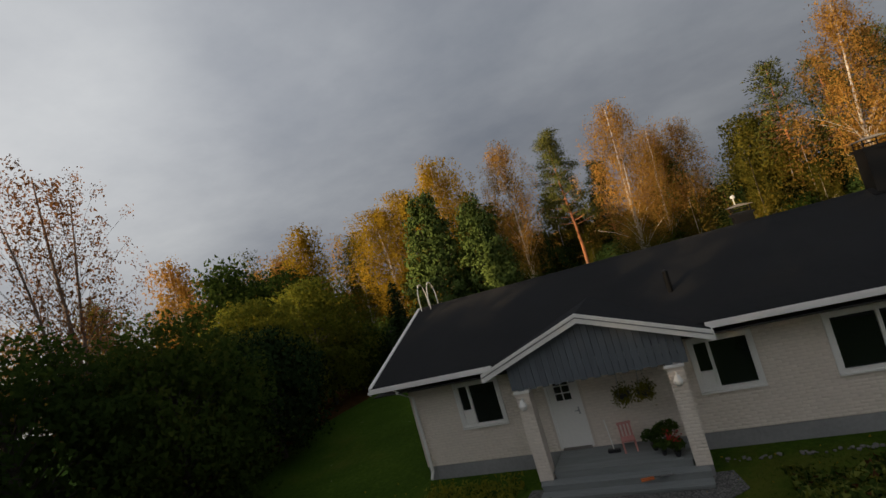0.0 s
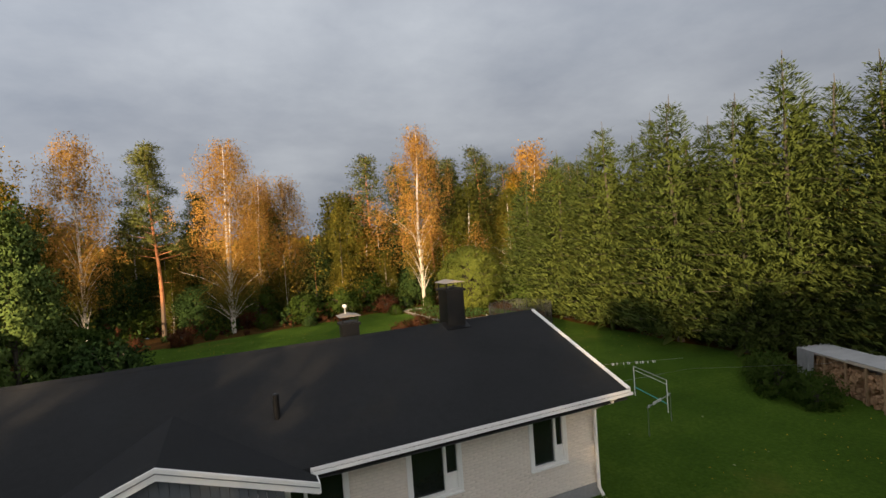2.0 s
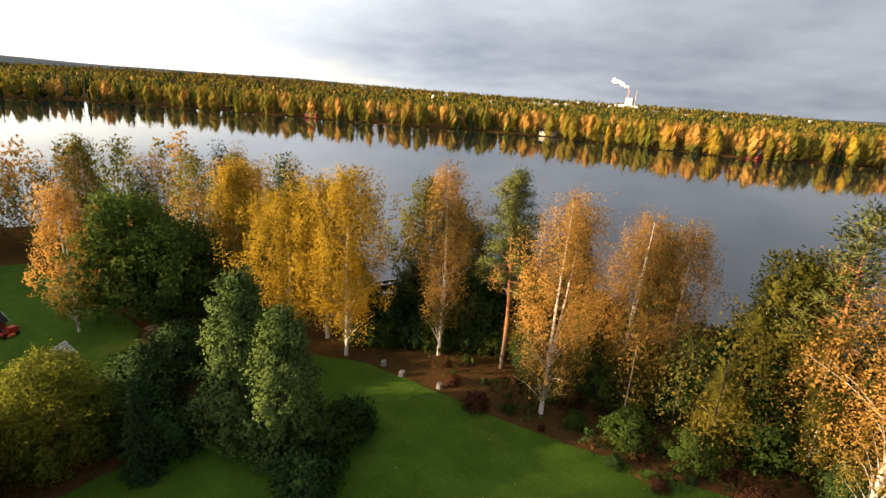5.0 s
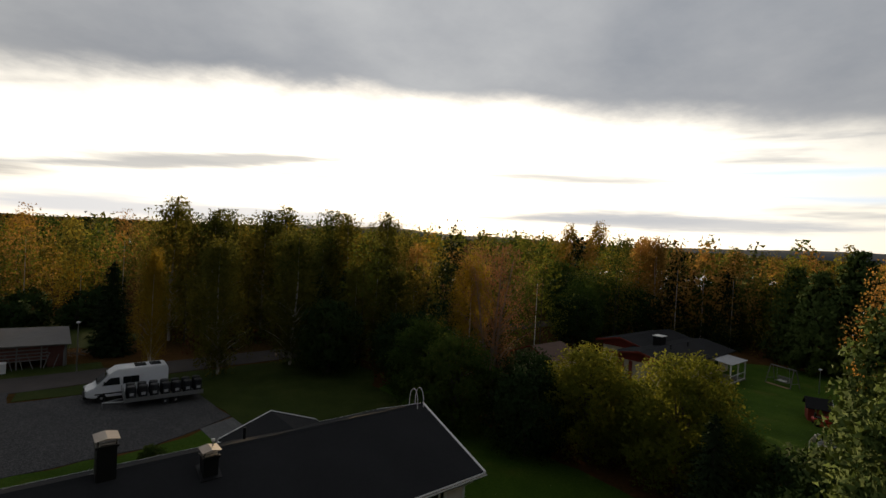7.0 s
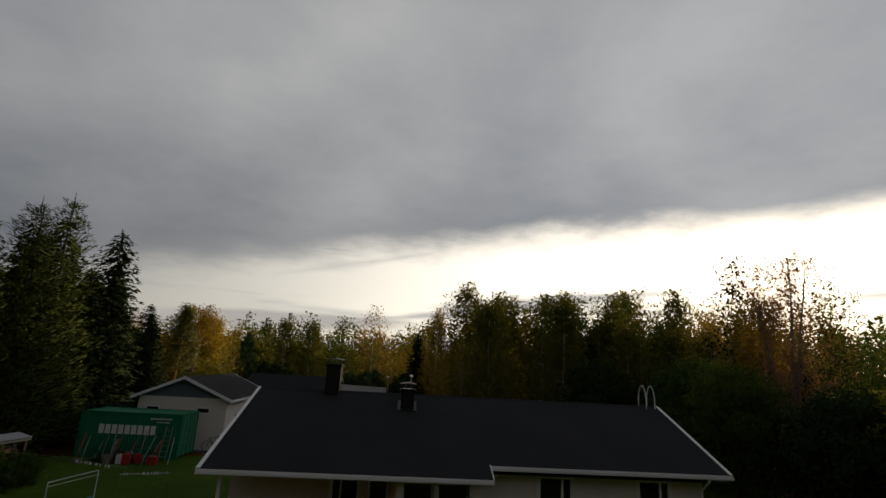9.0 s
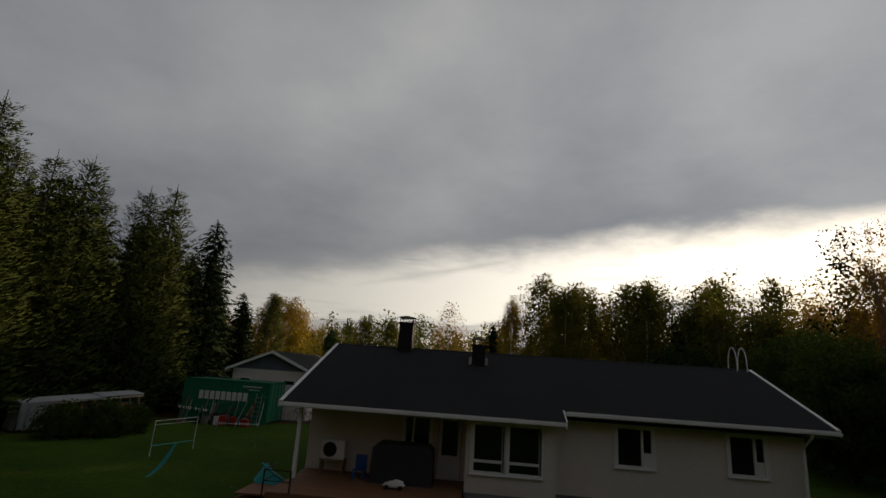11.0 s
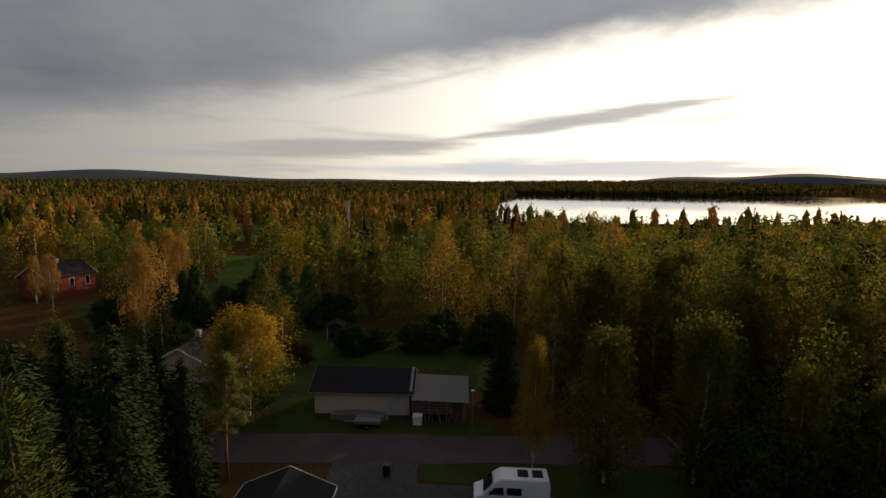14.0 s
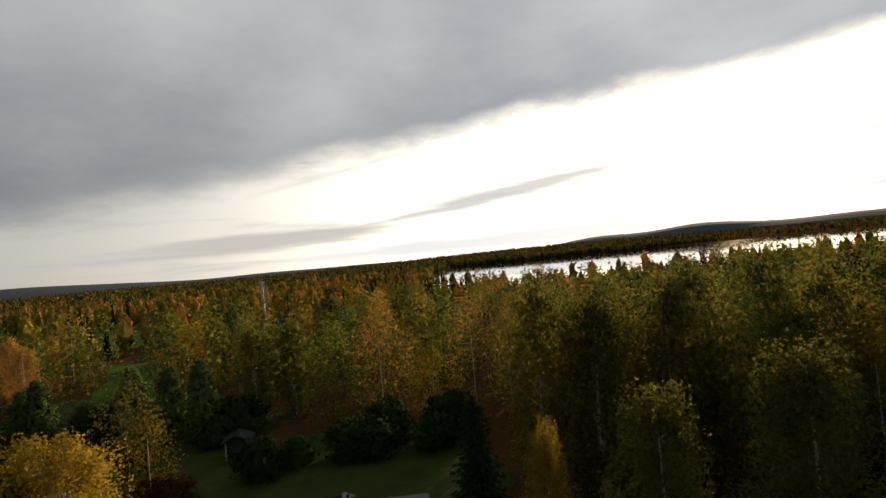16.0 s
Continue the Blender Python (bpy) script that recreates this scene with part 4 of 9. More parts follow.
    # solid dark blocks behind the panes, coloured to pass for unlit rooms
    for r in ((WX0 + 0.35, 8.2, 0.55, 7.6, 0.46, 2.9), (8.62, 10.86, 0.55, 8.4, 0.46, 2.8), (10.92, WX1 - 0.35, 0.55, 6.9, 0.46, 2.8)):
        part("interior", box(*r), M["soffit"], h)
    downpipe(h, 0.28, -0.0, roof_z(EAVE_F) - 0.14, -0.98)
    downpipe(h, 16.85, -0.0, roof_z(EAVE_F) - 0.14, -0.98)
    downpipe(h, 0.25, 8.05, roof_z(EAVE_B) - 0.14, 0.7)
    # corner post that carries the terrace roof
    part("post", box(16.75, 16.87, 9.0, 9.12, 0.42, 2.84), M["white"], h)
    # chimneys
    for x, y, w, d, hh, wide in ((14.25, 3.7, 0.62, 0.75, 1.15, True), (10.95, 4.75, 0.55, 0.55, 0.72, False)):
        ch = base("chimney", "", "")
        ch.parent = h
        zb = roof_z(y + 0.5) - 0.1
        zt = (RIDGE_Z if wide else roof_z(y)) + hh
        part("shaft", box(x - w / 2, x + w / 2, y - d / 2, y + d / 2, zb, zt, 0.015), M["black"], ch, "black sheet-clad chimney shaft")
        part("collar", box(x - w / 2 - 0.05, x + w / 2 + 0.05, y - d / 2 - 0.05, y + d / 2 + 0.05, zt - 0.10, zt - 0.02), M["black"], ch)
        part("flashing", slab([(x - w / 2 - 0.12, y - d / 2 - 0.15, roof_z(y - d / 2 - 0.15) + 0.03), (x + w / 2 + 0.12, y - d / 2 - 0.15, roof_z(y - d / 2 - 0.15) + 0.03), (x + w / 2 + 0.12, RIDGE_Y - 0.01 if wide else y + d / 2 + 0.15, (RIDGE_Z if wide else roof_z(y + d / 2 + 0.15)) + 0.03), (x - w / 2 - 0.12, RIDGE_Y - 0.01 if wide else y + d / 2 + 0.15, (RIDGE_Z if wide else roof_z(y + d / 2 + 0.15)) + 0.03)], 0.02), M["black"], ch)
        for sx in (-1, 1):
            for sy in (-1, 1):
                part("cap_leg", box(x + sx * (w / 2 - 0.03) - 0.015, x + sx * (w / 2 - 0.03) + 0.015, y + sy * (d / 2 - 0.03) - 0.015, y + sy * (d / 2 - 0.03) + 0.015, zt, zt + 0.2), M["black"], ch)
        part("rain_cap", prism([(x - w / 2 - 0.08, zt + 0.2), (x + w / 2 + 0.08, zt + 0.2), (x, zt + 0.27)], "y", y - d / 2 - 0.08, y + d / 2 + 0.08), M["rust"], ch, "pale sheet metal rain cap")
        for sy in (-1, 1):
            part("cap_rail", tube([(x - w / 2, y + sy * d / 2, zt + 0.10), (x + w / 2, y + sy * d / 2, zt + 0.10)], 0.012, 5), M["black"], ch)
        if not wide:
            part("fan_cowl", tube([(x - 0.1, y, zt + 0.27), (x - 0.1, y, zt + 0.48)], 0.025), M["zinc"], ch)
            part("cowl_head", lathe([(0.02, 0), (0.07, 0.02), (0.07, 0.09), (0.02, 0.12)], 10), M["white"], ch).location = (x - 0.1, y, zt + 0.47)
    vent = part("roof_vent", tube([(8.25, 0.75, roof_z(0.75) - 0.05), (8.25, 0.75, roof_z(0.75) + 0.55), (8.25, 0.75, roof_z(0.75) + 0.58)], [0.075, 0.075, 0.05], 12), M["black"], h, "black plastic vent pipe")
    # ladder hoops over the ridge at the left gable
    for x in (-0.30, 0.10):
        pts = [(x, RIDGE_Y + 0.38 * math.cos(a), RIDGE_Z - 0.08 + 0.75 * math.sin(a) + 0.25 * (abs(math.sin(a)) > 0.02)) for a in np.linspace(0, math.pi, 15)]
        part("ladder_hoop", tube(pts, 0.022, 6), M["white"], h, "white steel roof ladder hoop")
    # bricks of the front wall: those round the porch as pieces, the rest joined
    rows = brick_rows(WX0, WX1, 0.452, 2.80, [(a - 0.062, b + 0.062, c - 0.052, d + 0.062) for a, b, c, d in front], 0.0)
    near = [r for r in rows if 5.3 < r[0] and r[1] < 7.7][:300]
    keep = set(near)
    ob = new("bricks", bricks_mesh("bricks", [r for r in rows if r not in keep], 0.0, M["brick"]))
    ob.parent = front_wall
    ob["kind"] = "stuff"
    by_len = {}
    for x0, x1, z in near:
        key = round(x1 - x0, 3)
        if key not in by_len:
            by_len[key] = bricks_mesh("brick", [(0.0, x1 - x0, 0.0)], 0.0, M["brick"])
        b = new("brick", by_len[key])
        b.location, b.parent = (x0, 0.0, z), front_wall
    for px0 in (3.98, 7.66):
        bm_rows = brick_rows(px0, px0 + 0.36, 0.302, 2.56, [], -1.36, dx=0.26)
        pob = new("pillar_bricks", bricks_mesh("pillar_bricks", bm_rows, -1.36, M["brick"]))
        pob.parent = h
        pob["kind"] = "stuff"
    return h


make_house()


# ---- trees ----
def tree_thing(name, label, category, wood_bm, wood_mat, crown_me, group=""):
    t = base(name, label, category, group)
    part("trunk", wood_bm, wood_mat, t)
    c = new("crown", crown_me)
    c.parent = t
    return t


def bent_trunk(bm, rng, height, radius, lean=0.5, sides=7, steps=8):
    pts, a = [], rng.uniform(0, 6.28)
    for i in range(steps + 1):
        u = i / steps
        w = lean * (u**1.5) + 0.12 * math.sin(u * 7 + a)
        pts.append((w * math.cos(a), w * math.sin(a), height * u - 0.3 * (i == 0)))
    tube_into(bm, pts, [radius * (1 - 0.92 * i / steps) + 0.012 for i in range(steps + 1)], sides)
    return pts


def along(pts, u):
    f = min(max(u, 0.0), 0.999) * (len(pts) - 1)
    i = int(f)
    return Vector(pts[i]).lerp(Vector(pts[i + 1]), f - i)


def make_birch(seed, leaf, height=17.0, width=2.6, count=4200, low=0.22, size=0.30, clumps=80, stems=1, hang=1.0, limbs=34, name="birch_tree", label="tall birch with white bark and golden autumn leaves", bark="birchbark", shape=0.6, sig=(0.34, 0.75)):
    """A birch: thin white stems, rising limbs, leaf sprays hanging in loose strands."""
    rng, nr = random.Random(seed), np.random.default_rng(seed)
    bm = bmesh.new()
    stem = [bent_trunk(bm, rng, height * (1 - 0.07 * s), 0.16 - 0.03 * s, 0.4 + 0.9 * s) for s in range(stems)]
    centres = []
    p1, p2, p3 = (rng.uniform(0, 6.28) for _ in range(3))
    for c in range(clumps):
        u = low + (1 - low) * ((c + rng.random()) / clumps) ** 0.9
        v = (u - low) / (1 - low)
        r = width * (math.sin(math.pi * min(1.0, v * 0.86 + 0.10)) ** shape) * (0.25 + 0.75 * math.sqrt(rng.random())) * rng.uniform(0.75, 1.15)
        a = c * 2.4 + rng.uniform(-0.5, 0.5)
        r *= max(0.3, 1.0 + 0.26 * math.sin(2 * a + 8 * u + p1) + 0.24 * math.sin(3 * a - 13 * u + p2) + 0.16 * math.sin(a + 27 * u + p3))
        pts = stem[c % stems]
        p = along(pts, u)
        centres.append((p.x + r * math.cos(a), p.y + r * math.sin(a), height * u * 0.995))
        if c < limbs * 2 and c % 2 == 0 or v < 0.05:
            s = along(pts, max(0.08, u - 0.13 - 0.05 * rng.random()))
            e = Vector(centres[-1])
            mid = s.lerp(e, 0.55) + Vector((0, 0, 0.25))
            tube_into(bm, [s, mid, e], [0.045 * (1.15 - u), 0.028 * (1.15 - u), 0.006], 4)
    centres = np.array(centres)
    pick = nr.integers(0, clumps, count)
    spread = np.clip(nr.normal(size=(count, 3)), -1.4, 1.4) * (sig[0], sig[0], sig[1])
    spread[:, 2] -= 0.25 * sig[1]
    at = centres[pick] + spread * nr.uniform(0.6, 1.25, clumps)[pick][:, None]
    inner = nr.random(count) < 0.12
    at[inner] = at[inner] * (0.55, 0.55, 1.0) + (0, 0, -0.2)
    out = (at - centres[pick]) * (1.2, 1.2, 0.5) + (centres[pick] * (0.35, 0.35, 0)) + (0, 0, 0.35)
    me = leaves("crown", at, nr.uniform(0.6, 1.2, count) * size * np.where(inner, 1.6, 1.0), M[leaf], nr, 0.60, hang, out=out)
    return tree_thing(name, label, "tree", bm, M[bark], me)


def make_pine(seed, height=18.0, width=2.8, count=3600, low=0.42, name="pine_tree", label="Scots pine with orange upper trunk and open green crown"):
    rng, nr = random.Random(seed), np.random.default_rng(seed)
    bm = bmesh.new()
    pts = bent_trunk(bm, rng, height, 0.20, 0.4)
    centres = []
    n = 46
    for c in range(n):
        u = low + (1 - low) * (c + rng.random()) / n
        v = (u - low) / (1 - low)
        r = width * (1.0 - 0.75 * v) * rng.uniform(0.35, 1.0)
        a = c * 2.4 + rng.uniform(-0.4, 0.4)
        s = along(pts, u - 0.02)
        e = Vector((s.x + r * math.cos(a), s.y + r * math.sin(a), height * u + 0.15 * r))
        tube_into(bm, [s, s.lerp(e, 0.6) - Vector((0, 0, 0.1)), e], [0.05 * (1.1 - v), 0.03 * (1.1 - v), 0.008], 4)
        centres += [tuple(e), tuple(s.lerp(e, 0.7))]
    for c in range(8):
        u = 0.15 + 0.035 * c
        s = along(pts, u)
        a = rng.uniform(0, 6.28)
        tube_into(bm, [s, s + Vector((math.cos(a), math.sin(a), -0.1)) * rng.uniform(0.5, 1.2)], [0.02, 0.006], 4)
    centres = np.array(centres)
    pick = nr.integers(0, len(centres), count)
    at = centres[pick] + nr.normal(size=(count, 3)) * (0.40, 0.40, 0.24)
    out = at - centres[pick] + (0, 0, 0.15)
    me = leaves("crown", at, nr.uniform(0.7, 1.2, count) * (0.25 if count > 8000 else 0.34), M["pineneedles"], nr, 0.28, 0.0, along=out * 2.5, out=out + centres[pick] * (0.12, 0.12, 0) + (0, 0, 0.2))
    return tree_thing(name, label, "tree", bm, M["pinebark"], me)


def make_spruce(seed, height=14.0, width=2.7, levels=34, per=11, fans=11, mat="needles", name="spruce_tree", label="dense dark green spruce with branches down to the ground", low=0.03, droop=0.45, rep=2, fine=1.0, aspect=0.38, loose=0.08, taper=0.66, rise=-0.35):
    """A spruce: whorls of sagging boughs, each with side twigs, down to the ground."""
    rng, nr = random.Random(seed), np.random.default_rng(seed)
    bm = bmesh.new()
    bent_trunk(bm, rng, height, 0.19, 0.1)
    at, way, size = [], [], []
    for l in range(levels):
        u = low + (0.985 - low) * (l + 0.4 * rng.random()) / levels
        reach = width * (1 - u) ** taper + 0.06
        k = max(4, int(per * (0.45 + 0.55 * (1 - u))))
        for b in range(k):
            a = 6.283 * (b + rng.random() * 0.8) / k + l * 1.3
            rr = reach * rng.uniform(0.72, 1.12)
            nf = max(3, int(fans * (0.35 + 0.65 * (1 - u))))
            ca, sa = math.cos(a), math.sin(a)
            if b % 3 == 0 and u < 0.9 and fans > 9:
                tube_into(bm, [(0, 0, height * u), (ca * rr * 0.55, sa * rr * 0.55, height * u - droop * rr * 0.30), (ca * rr * 0.95, sa * rr * 0.95, height * u - droop * rr * 0.40)], [0.03 * (1.1 - u), 0.018 * (1.1 - u), 0.005], 3)
            if b % 2 == 0 and u < 0.92:
                r = rr * rng.uniform(0.12, 0.4)
                at.append((ca * r, sa * r, height * u - 0.2 * r))
                way.append((ca, sa, -0.5))
                size.append((0.9 + 0.7 * (1 - u)) * rng.uniform(0.8, 1.2))
            for f in range(nf):
                t = 0.25 + 0.75 * (f + rng.random()) / nf
                side = (f % 3 - 1) * 0.30 * (1.15 - t) * reach * 0.55
                r = rr * t
                z = height * u - (droop - 0.75 * u * u) * rr * (t * 0.9 - 0.45 * t * t) + 0.12 * t * t * rr + rng.uniform(-0.12, 0.12)
                at.append((ca * r - sa * side, sa * r + ca * side, z))
                way.append((ca - sa * side * 0.9, sa + ca * side * 0.9, rise))
                size.append((0.34 + 0.26 * (1 - u)) * rng.uniform(0.8, 1.2))
    for i in range(16):
        at.append((rng.uniform(-.05, .05), rng.uniform(-.05, .05), height * (0.93 + 0.075 * i / 16)))
        way.append((rng.uniform(-.5, .5), rng.uniform(-.5, .5), 1.0))
        size.append(0.3)
    if mat == "lit_needles":
        tube_into(bm, [(0, 0, height * 0.96), (0.03, 0.02, height * 1.04)], [0.035, 0.012], 4)
    at, way = np.repeat(np.array(at), rep, 0), np.repeat(np.array(way), rep, 0)
    at = at + np.clip(nr.normal(size=at.shape), -1.6, 1.6) * loose
    size = fine * np.repeat(np.array(size), rep) * nr.uniform(0.65, 1.1, len(at))
    me = leaves("crown", at, size, M[mat], nr, aspect, 0.0, along=way * 1.8, out=way * (1, 1, 0) + (0, 0, 0.55), soft=0.55)
    return tree_thing(name, label, "tree", bm, M["darkbark"], me)


def make_round(seed, leaf, height=8.0, width=3.4, count=5200, size=0.30, clumps=120, low=0.12, name="broadleaf_tree", label="dense rounded broadleaf tree in dull autumn green", sig=0.42, hang=0.3, bark="darkbark", flat=1.0, stems=3, cone=False, clipped=False):
    """A dense rounded crown built from many leaf clumps near its surface, on several stems."""
    rng, nr = random.Random(seed), np.random.default_rng(seed)
    bm = bmesh.new()
    stem = [bent_trunk(bm, rng, height * 0.85, 0.055 * math.sqrt(height), 0.25 * width * (s > 0) + 0.1, 6) for s in range(stems)]
    centres = []
    for c in range(clumps):
        v = (c + rng.random()) / clumps
        u = low + (1 - low) * v
        prof = (1.02 - v) ** 0.5 * (0.7 + 0.3 * min(1.0, v / 0.15)) if cone else math.sin(math.pi * min(1.0, 0.16 + 0.80 * v)) ** 0.6
        r = width * prof * (0.45 + 0.55 * math.sqrt(rng.random())) * rng.uniform(0.82, 1.12)
        if clipped:
            r = width * math.sqrt(max(0.0, 1 - (2 * v - 1) ** 2)) * rng.uniform(0.90, 1.0)
        a = c * 2.4 + rng.uniform(-0.6, 0.6)
        centres.append((r * math.cos(a), r * math.sin(a) * flat, height * u * rng.uniform(0.93, 1.04)))
        if c % 4 == 0:
            s = along(stem[c % stems], max(0.1, u * 0.75))
            tube_into(bm, [s, s.lerp(Vector(centres[-1]), 0.6) + Vector((0, 0, 0.1)), centres[-1]], [0.04, 0.02, 0.006], 4)
    centres = np.array(centres)
    pick = nr.integers(0, clumps, count)
    at = centres[pick] + np.clip(nr.normal(size=(count, 3)), -1.7, 1.7) * (sig, sig, sig * 0.8) * nr.uniform(0.7, 1.4, clumps)[pick][:, None]
    at[:, 2] = np.maximum(at[:, 2], 0.08)
    mid = np.array((0, 0, height * (0.5 if not cone else 0.3)))
    out = (at - centres[pick]) * 1.6 + (centres[pick] - mid) * (1, 1, 0.6) * (1.2 / width) + (0, 0, 0.25)
    size = nr.uniform(0.6, 1.2, count) * size
    inner = np.arange(count) % 12 == 0
    at = np.where(inner[:, None], mid + (at - mid) * 0.72, at)
    size = np.where(inner, size * 2.1, size)
    me = leaves("crown", at, size, M[leaf], nr, 0.62, hang, out=out)
    return tree_thing(name, label, "tree" if height > 3 else "bush", bm, M[bark], me)


KINDS = {}


def stand(kind, x, y, s=1.0, label="", group="", z=None, name=None):
    """Stands a tree of a kind at a place: the kind's first built, the others copied with their own turn and size."""
    if math.hypot(x - 10, y - 8) > 43 and kind + "_far" in KINDS:
        kind += "_far"
    src, used = KINDS[kind]
    rng = random.Random(int(x * 13.7 + y * 7.1) % 9973)
    zz = float(land(x, y)) if z is None else z
    m = pose(x, y, zz, 0, 0, rng.uniform(0, 360))
    if used:
        ob = copy_thing(src, m)
    else:
        ob, KINDS[kind][1] = src, True
        ob.matrix_basis = m
    sc = s * rng.uniform(0.96, 1.04)
    ob.scale = (sc * rng.uniform(0.94, 1.06), sc * rng.uniform(0.94, 1.06), sc)
    if label or group:
        tagged(ob, label, group=group)
    return ob


def kind(name, ob):
    KINDS[name] = [ob, False]


# full kinds, for trees that the camera passes near
kind("gold", make_birch(1, "gold", 17.0, 3.7, 26000, clumps=190, size=0.17, sig=(0.40, 1.0)))
kind("gold_b", make_birch(2, "gold", 16.5, 3.2, 22000, low=0.24, clumps=170, size=0.17, sig=(0.38, 0.95)))
kind("amber", make_birch(3, "amber", 17.0, 3.7, 30000, stems=2, low=0.14, clumps=210, size=0.135, sig=(0.42, 0.9), label="many-stemmed birch with thinning orange autumn leaves"))
kind("amber_b", make_birch(4, "amber", 17.0, 2.8, 20000, low=0.20, clumps=150, size=0.14, sig=(0.38, 0.85), label="slender birch with orange autumn leaves and white trunk"))
kind("olive", make_birch(5, "olive", 15.0, 3.1, 15000, low=0.1, clumps=150, size=0.22, sig=(0.42, 0.85), label="birch with leaves turning from green to yellow"))
kind("olive_b", make_birch(6, "olive", 13.0, 2.7, 13000, low=0.06, clumps=140, size=0.215, sig=(0.38, 0.8), label="slender birch with dull green and yellow leaves"))
kind("bare", make_birch(7, "bare", 15.0, 2.7, 9000, low=0.3, limbs=240, clumps=260, size=0.12, stems=3, shape=0.5, sig=(0.24, 0.34), bark="twig", label="half-bare birch with thin reddish twigs against the sky"))
kind("pine", make_pine(11, 18.0, 3.6, 16000))
kind("pine_b", make_pine(12, 17.0, 3.3, 14000, low=0.46))
# the same with fewer, larger sprays, for trees that stay farther off
kind("gold_far", make_birch(61, "gold", 17.0, 3.7, 9000, clumps=130, size=0.29, sig=(0.40, 1.0)))
kind("gold_b_far", make_birch(62, "gold", 16.5, 3.2, 8000, low=0.24, clumps=120, size=0.28, sig=(0.38, 0.95)))
kind("amber_far", make_birch(63, "amber", 17.0, 3.7, 9000, stems=2, low=0.14, clumps=130, size=0.26, sig=(0.42, 0.9), label="many-stemmed birch with thinning orange autumn leaves"))
kind("amber_b_far", make_birch(64, "amber", 17.0, 2.7, 7000, low=0.22, clumps=110, size=0.26, sig=(0.38, 0.85), label="slender birch with orange autumn leaves and white trunk"))
kind("olive_far", make_birch(65, "olive", 15.0, 3.2, 8000, low=0.1, clumps=120, size=0.29, sig=(0.42, 0.85), label="birch with leaves turning from green to yellow"))
kind("olive_b_far", make_birch(66, "olive", 13.0, 2.8, 7200, low=0.06, clumps=110, size=0.28, sig=(0.38, 0.8), label="slender birch with dull green and yellow leaves"))
kind("pine_far", make_pine(67, 18.0, 3.9, 5200))
kind("pine_b_far", make_pine(68, 17.0, 3.4, 4600, low=0.46))
kind("spruce", make_spruce(21, 14.0, 3.0, 44, 12, 12, taper=0.5))
kind("spruce_b", make_spruce(22, 12.5, 2.9, 42, 12, 12, taper=0.54))
kind("row_a", make_spruce(24, 14.0, 3.3, 34, 13, 15, "lit_needles", rep=5, fine=0.68, aspect=0.22, loose=0.10, droop=-0.15, taper=0.52, rise=0.55, label="dense spruce in a planted row, its needles coloured a sunlit yellowish green"))
kind("row_b", make_spruce(25, 13.0, 3.2, 32, 13, 15, "lit_needles", rep=5, fine=0.68, aspect=0.22, loose=0.10, droop=-0.15, taper=0.52, rise=0.55, label="dense spruce in a planted row, its needles coloured a sunlit yellowish green"))
kind("row_far", make_spruce(26, 13.0, 3.2, 22, 9, 5, "lit_needles", fine=1.3, droop=-0.1, taper=0.55, rise=0.4, label="spruce deep in the planted rows, its needles coloured a sunlit yellowish green"))
kind("spruce_c", make_spruce(23, 15.0, 3.2, 44, 12, 12, taper=0.5))
kind("stone_pine", make_round(31, "cembra", 11.5, 3.3, 20000, size=0.22, clumps=190, name="stone_pine", label="dense dark green conical stone pine", sig=0.30, hang=-1.2, low=0.02, stems=1, cone=True))
kind("round", make_round(41, "leafgreen", 8.3, 3.9, 13000, clumps=210, size=0.24))
kind("gold_top", make_round(45, "goldtop", 10.8, 3.9, 17000, clumps=230, size=0.21, label="rounded roadside tree turning golden at its top", bark="birchbark"))
kind("round_y", make_round(42, "yelgreen", 8.5, 3.7, 18000, clumps=210, size=0.21, label="rounded broadleaf tree turning yellow at the top"))
kind("round_d", make_round(43, "darkgreen", 7.5, 3.8, 11000, clumps=190, size=0.26, label="dense dark broadleaf tree in the shade beside the house"))
kind("willow", make_round(44, "willow", 6.6, 3.6, 34000, size=0.15, clumps=640, low=0.02, name="round_willow", label="clipped ball-shaped willow with pale green leaves", sig=0.2, clipped=True))
kind("stone_pine_far", make_round(81, "cembra", 11.5, 3.3, 8000, size=0.40, clumps=220, name="stone_pine", label="dense dark green conical stone pine", sig=0.26, hang=-1.2, low=0.02, stems=1, cone=True))
kind("round_far", make_round(82, "leafgreen", 8.3, 3.9, 6500, clumps=170, size=0.34))
kind("round_d_far", make_round(83, "darkgreen", 7.5, 3.8, 6000, clumps=150, size=0.36, label="dense dark broadleaf tree near the water"))
kind("bush_far", make_round(84, "darkgreen", 2.2, 1.6, 1900, size=0.23, clumps=60, low=0.05, name="bush", label="low dark green garden bush", sig=0.2))
kind("bush", make_round(51, "darkgreen", 2.2, 1.6, 3200, size=0.175, clumps=70, low=0.05, name="bush", label="low dark green garden bush", sig=0.2))
kind("rust_bush", make_round(52, "rust_leaf", 1.6, 1.2, 2600, size=0.13, clumps=50, low=0.05, name="bush", label="low bush with rusty brown autumn leaves", sig=0.18))
kind("green_bush", make_round(53, "leafgreen", 2.4, 1.8, 3400, size=0.175, clumps=70, low=0.05, name="bush", label="leafy green bush at the lawn's edge", sig=0.22))

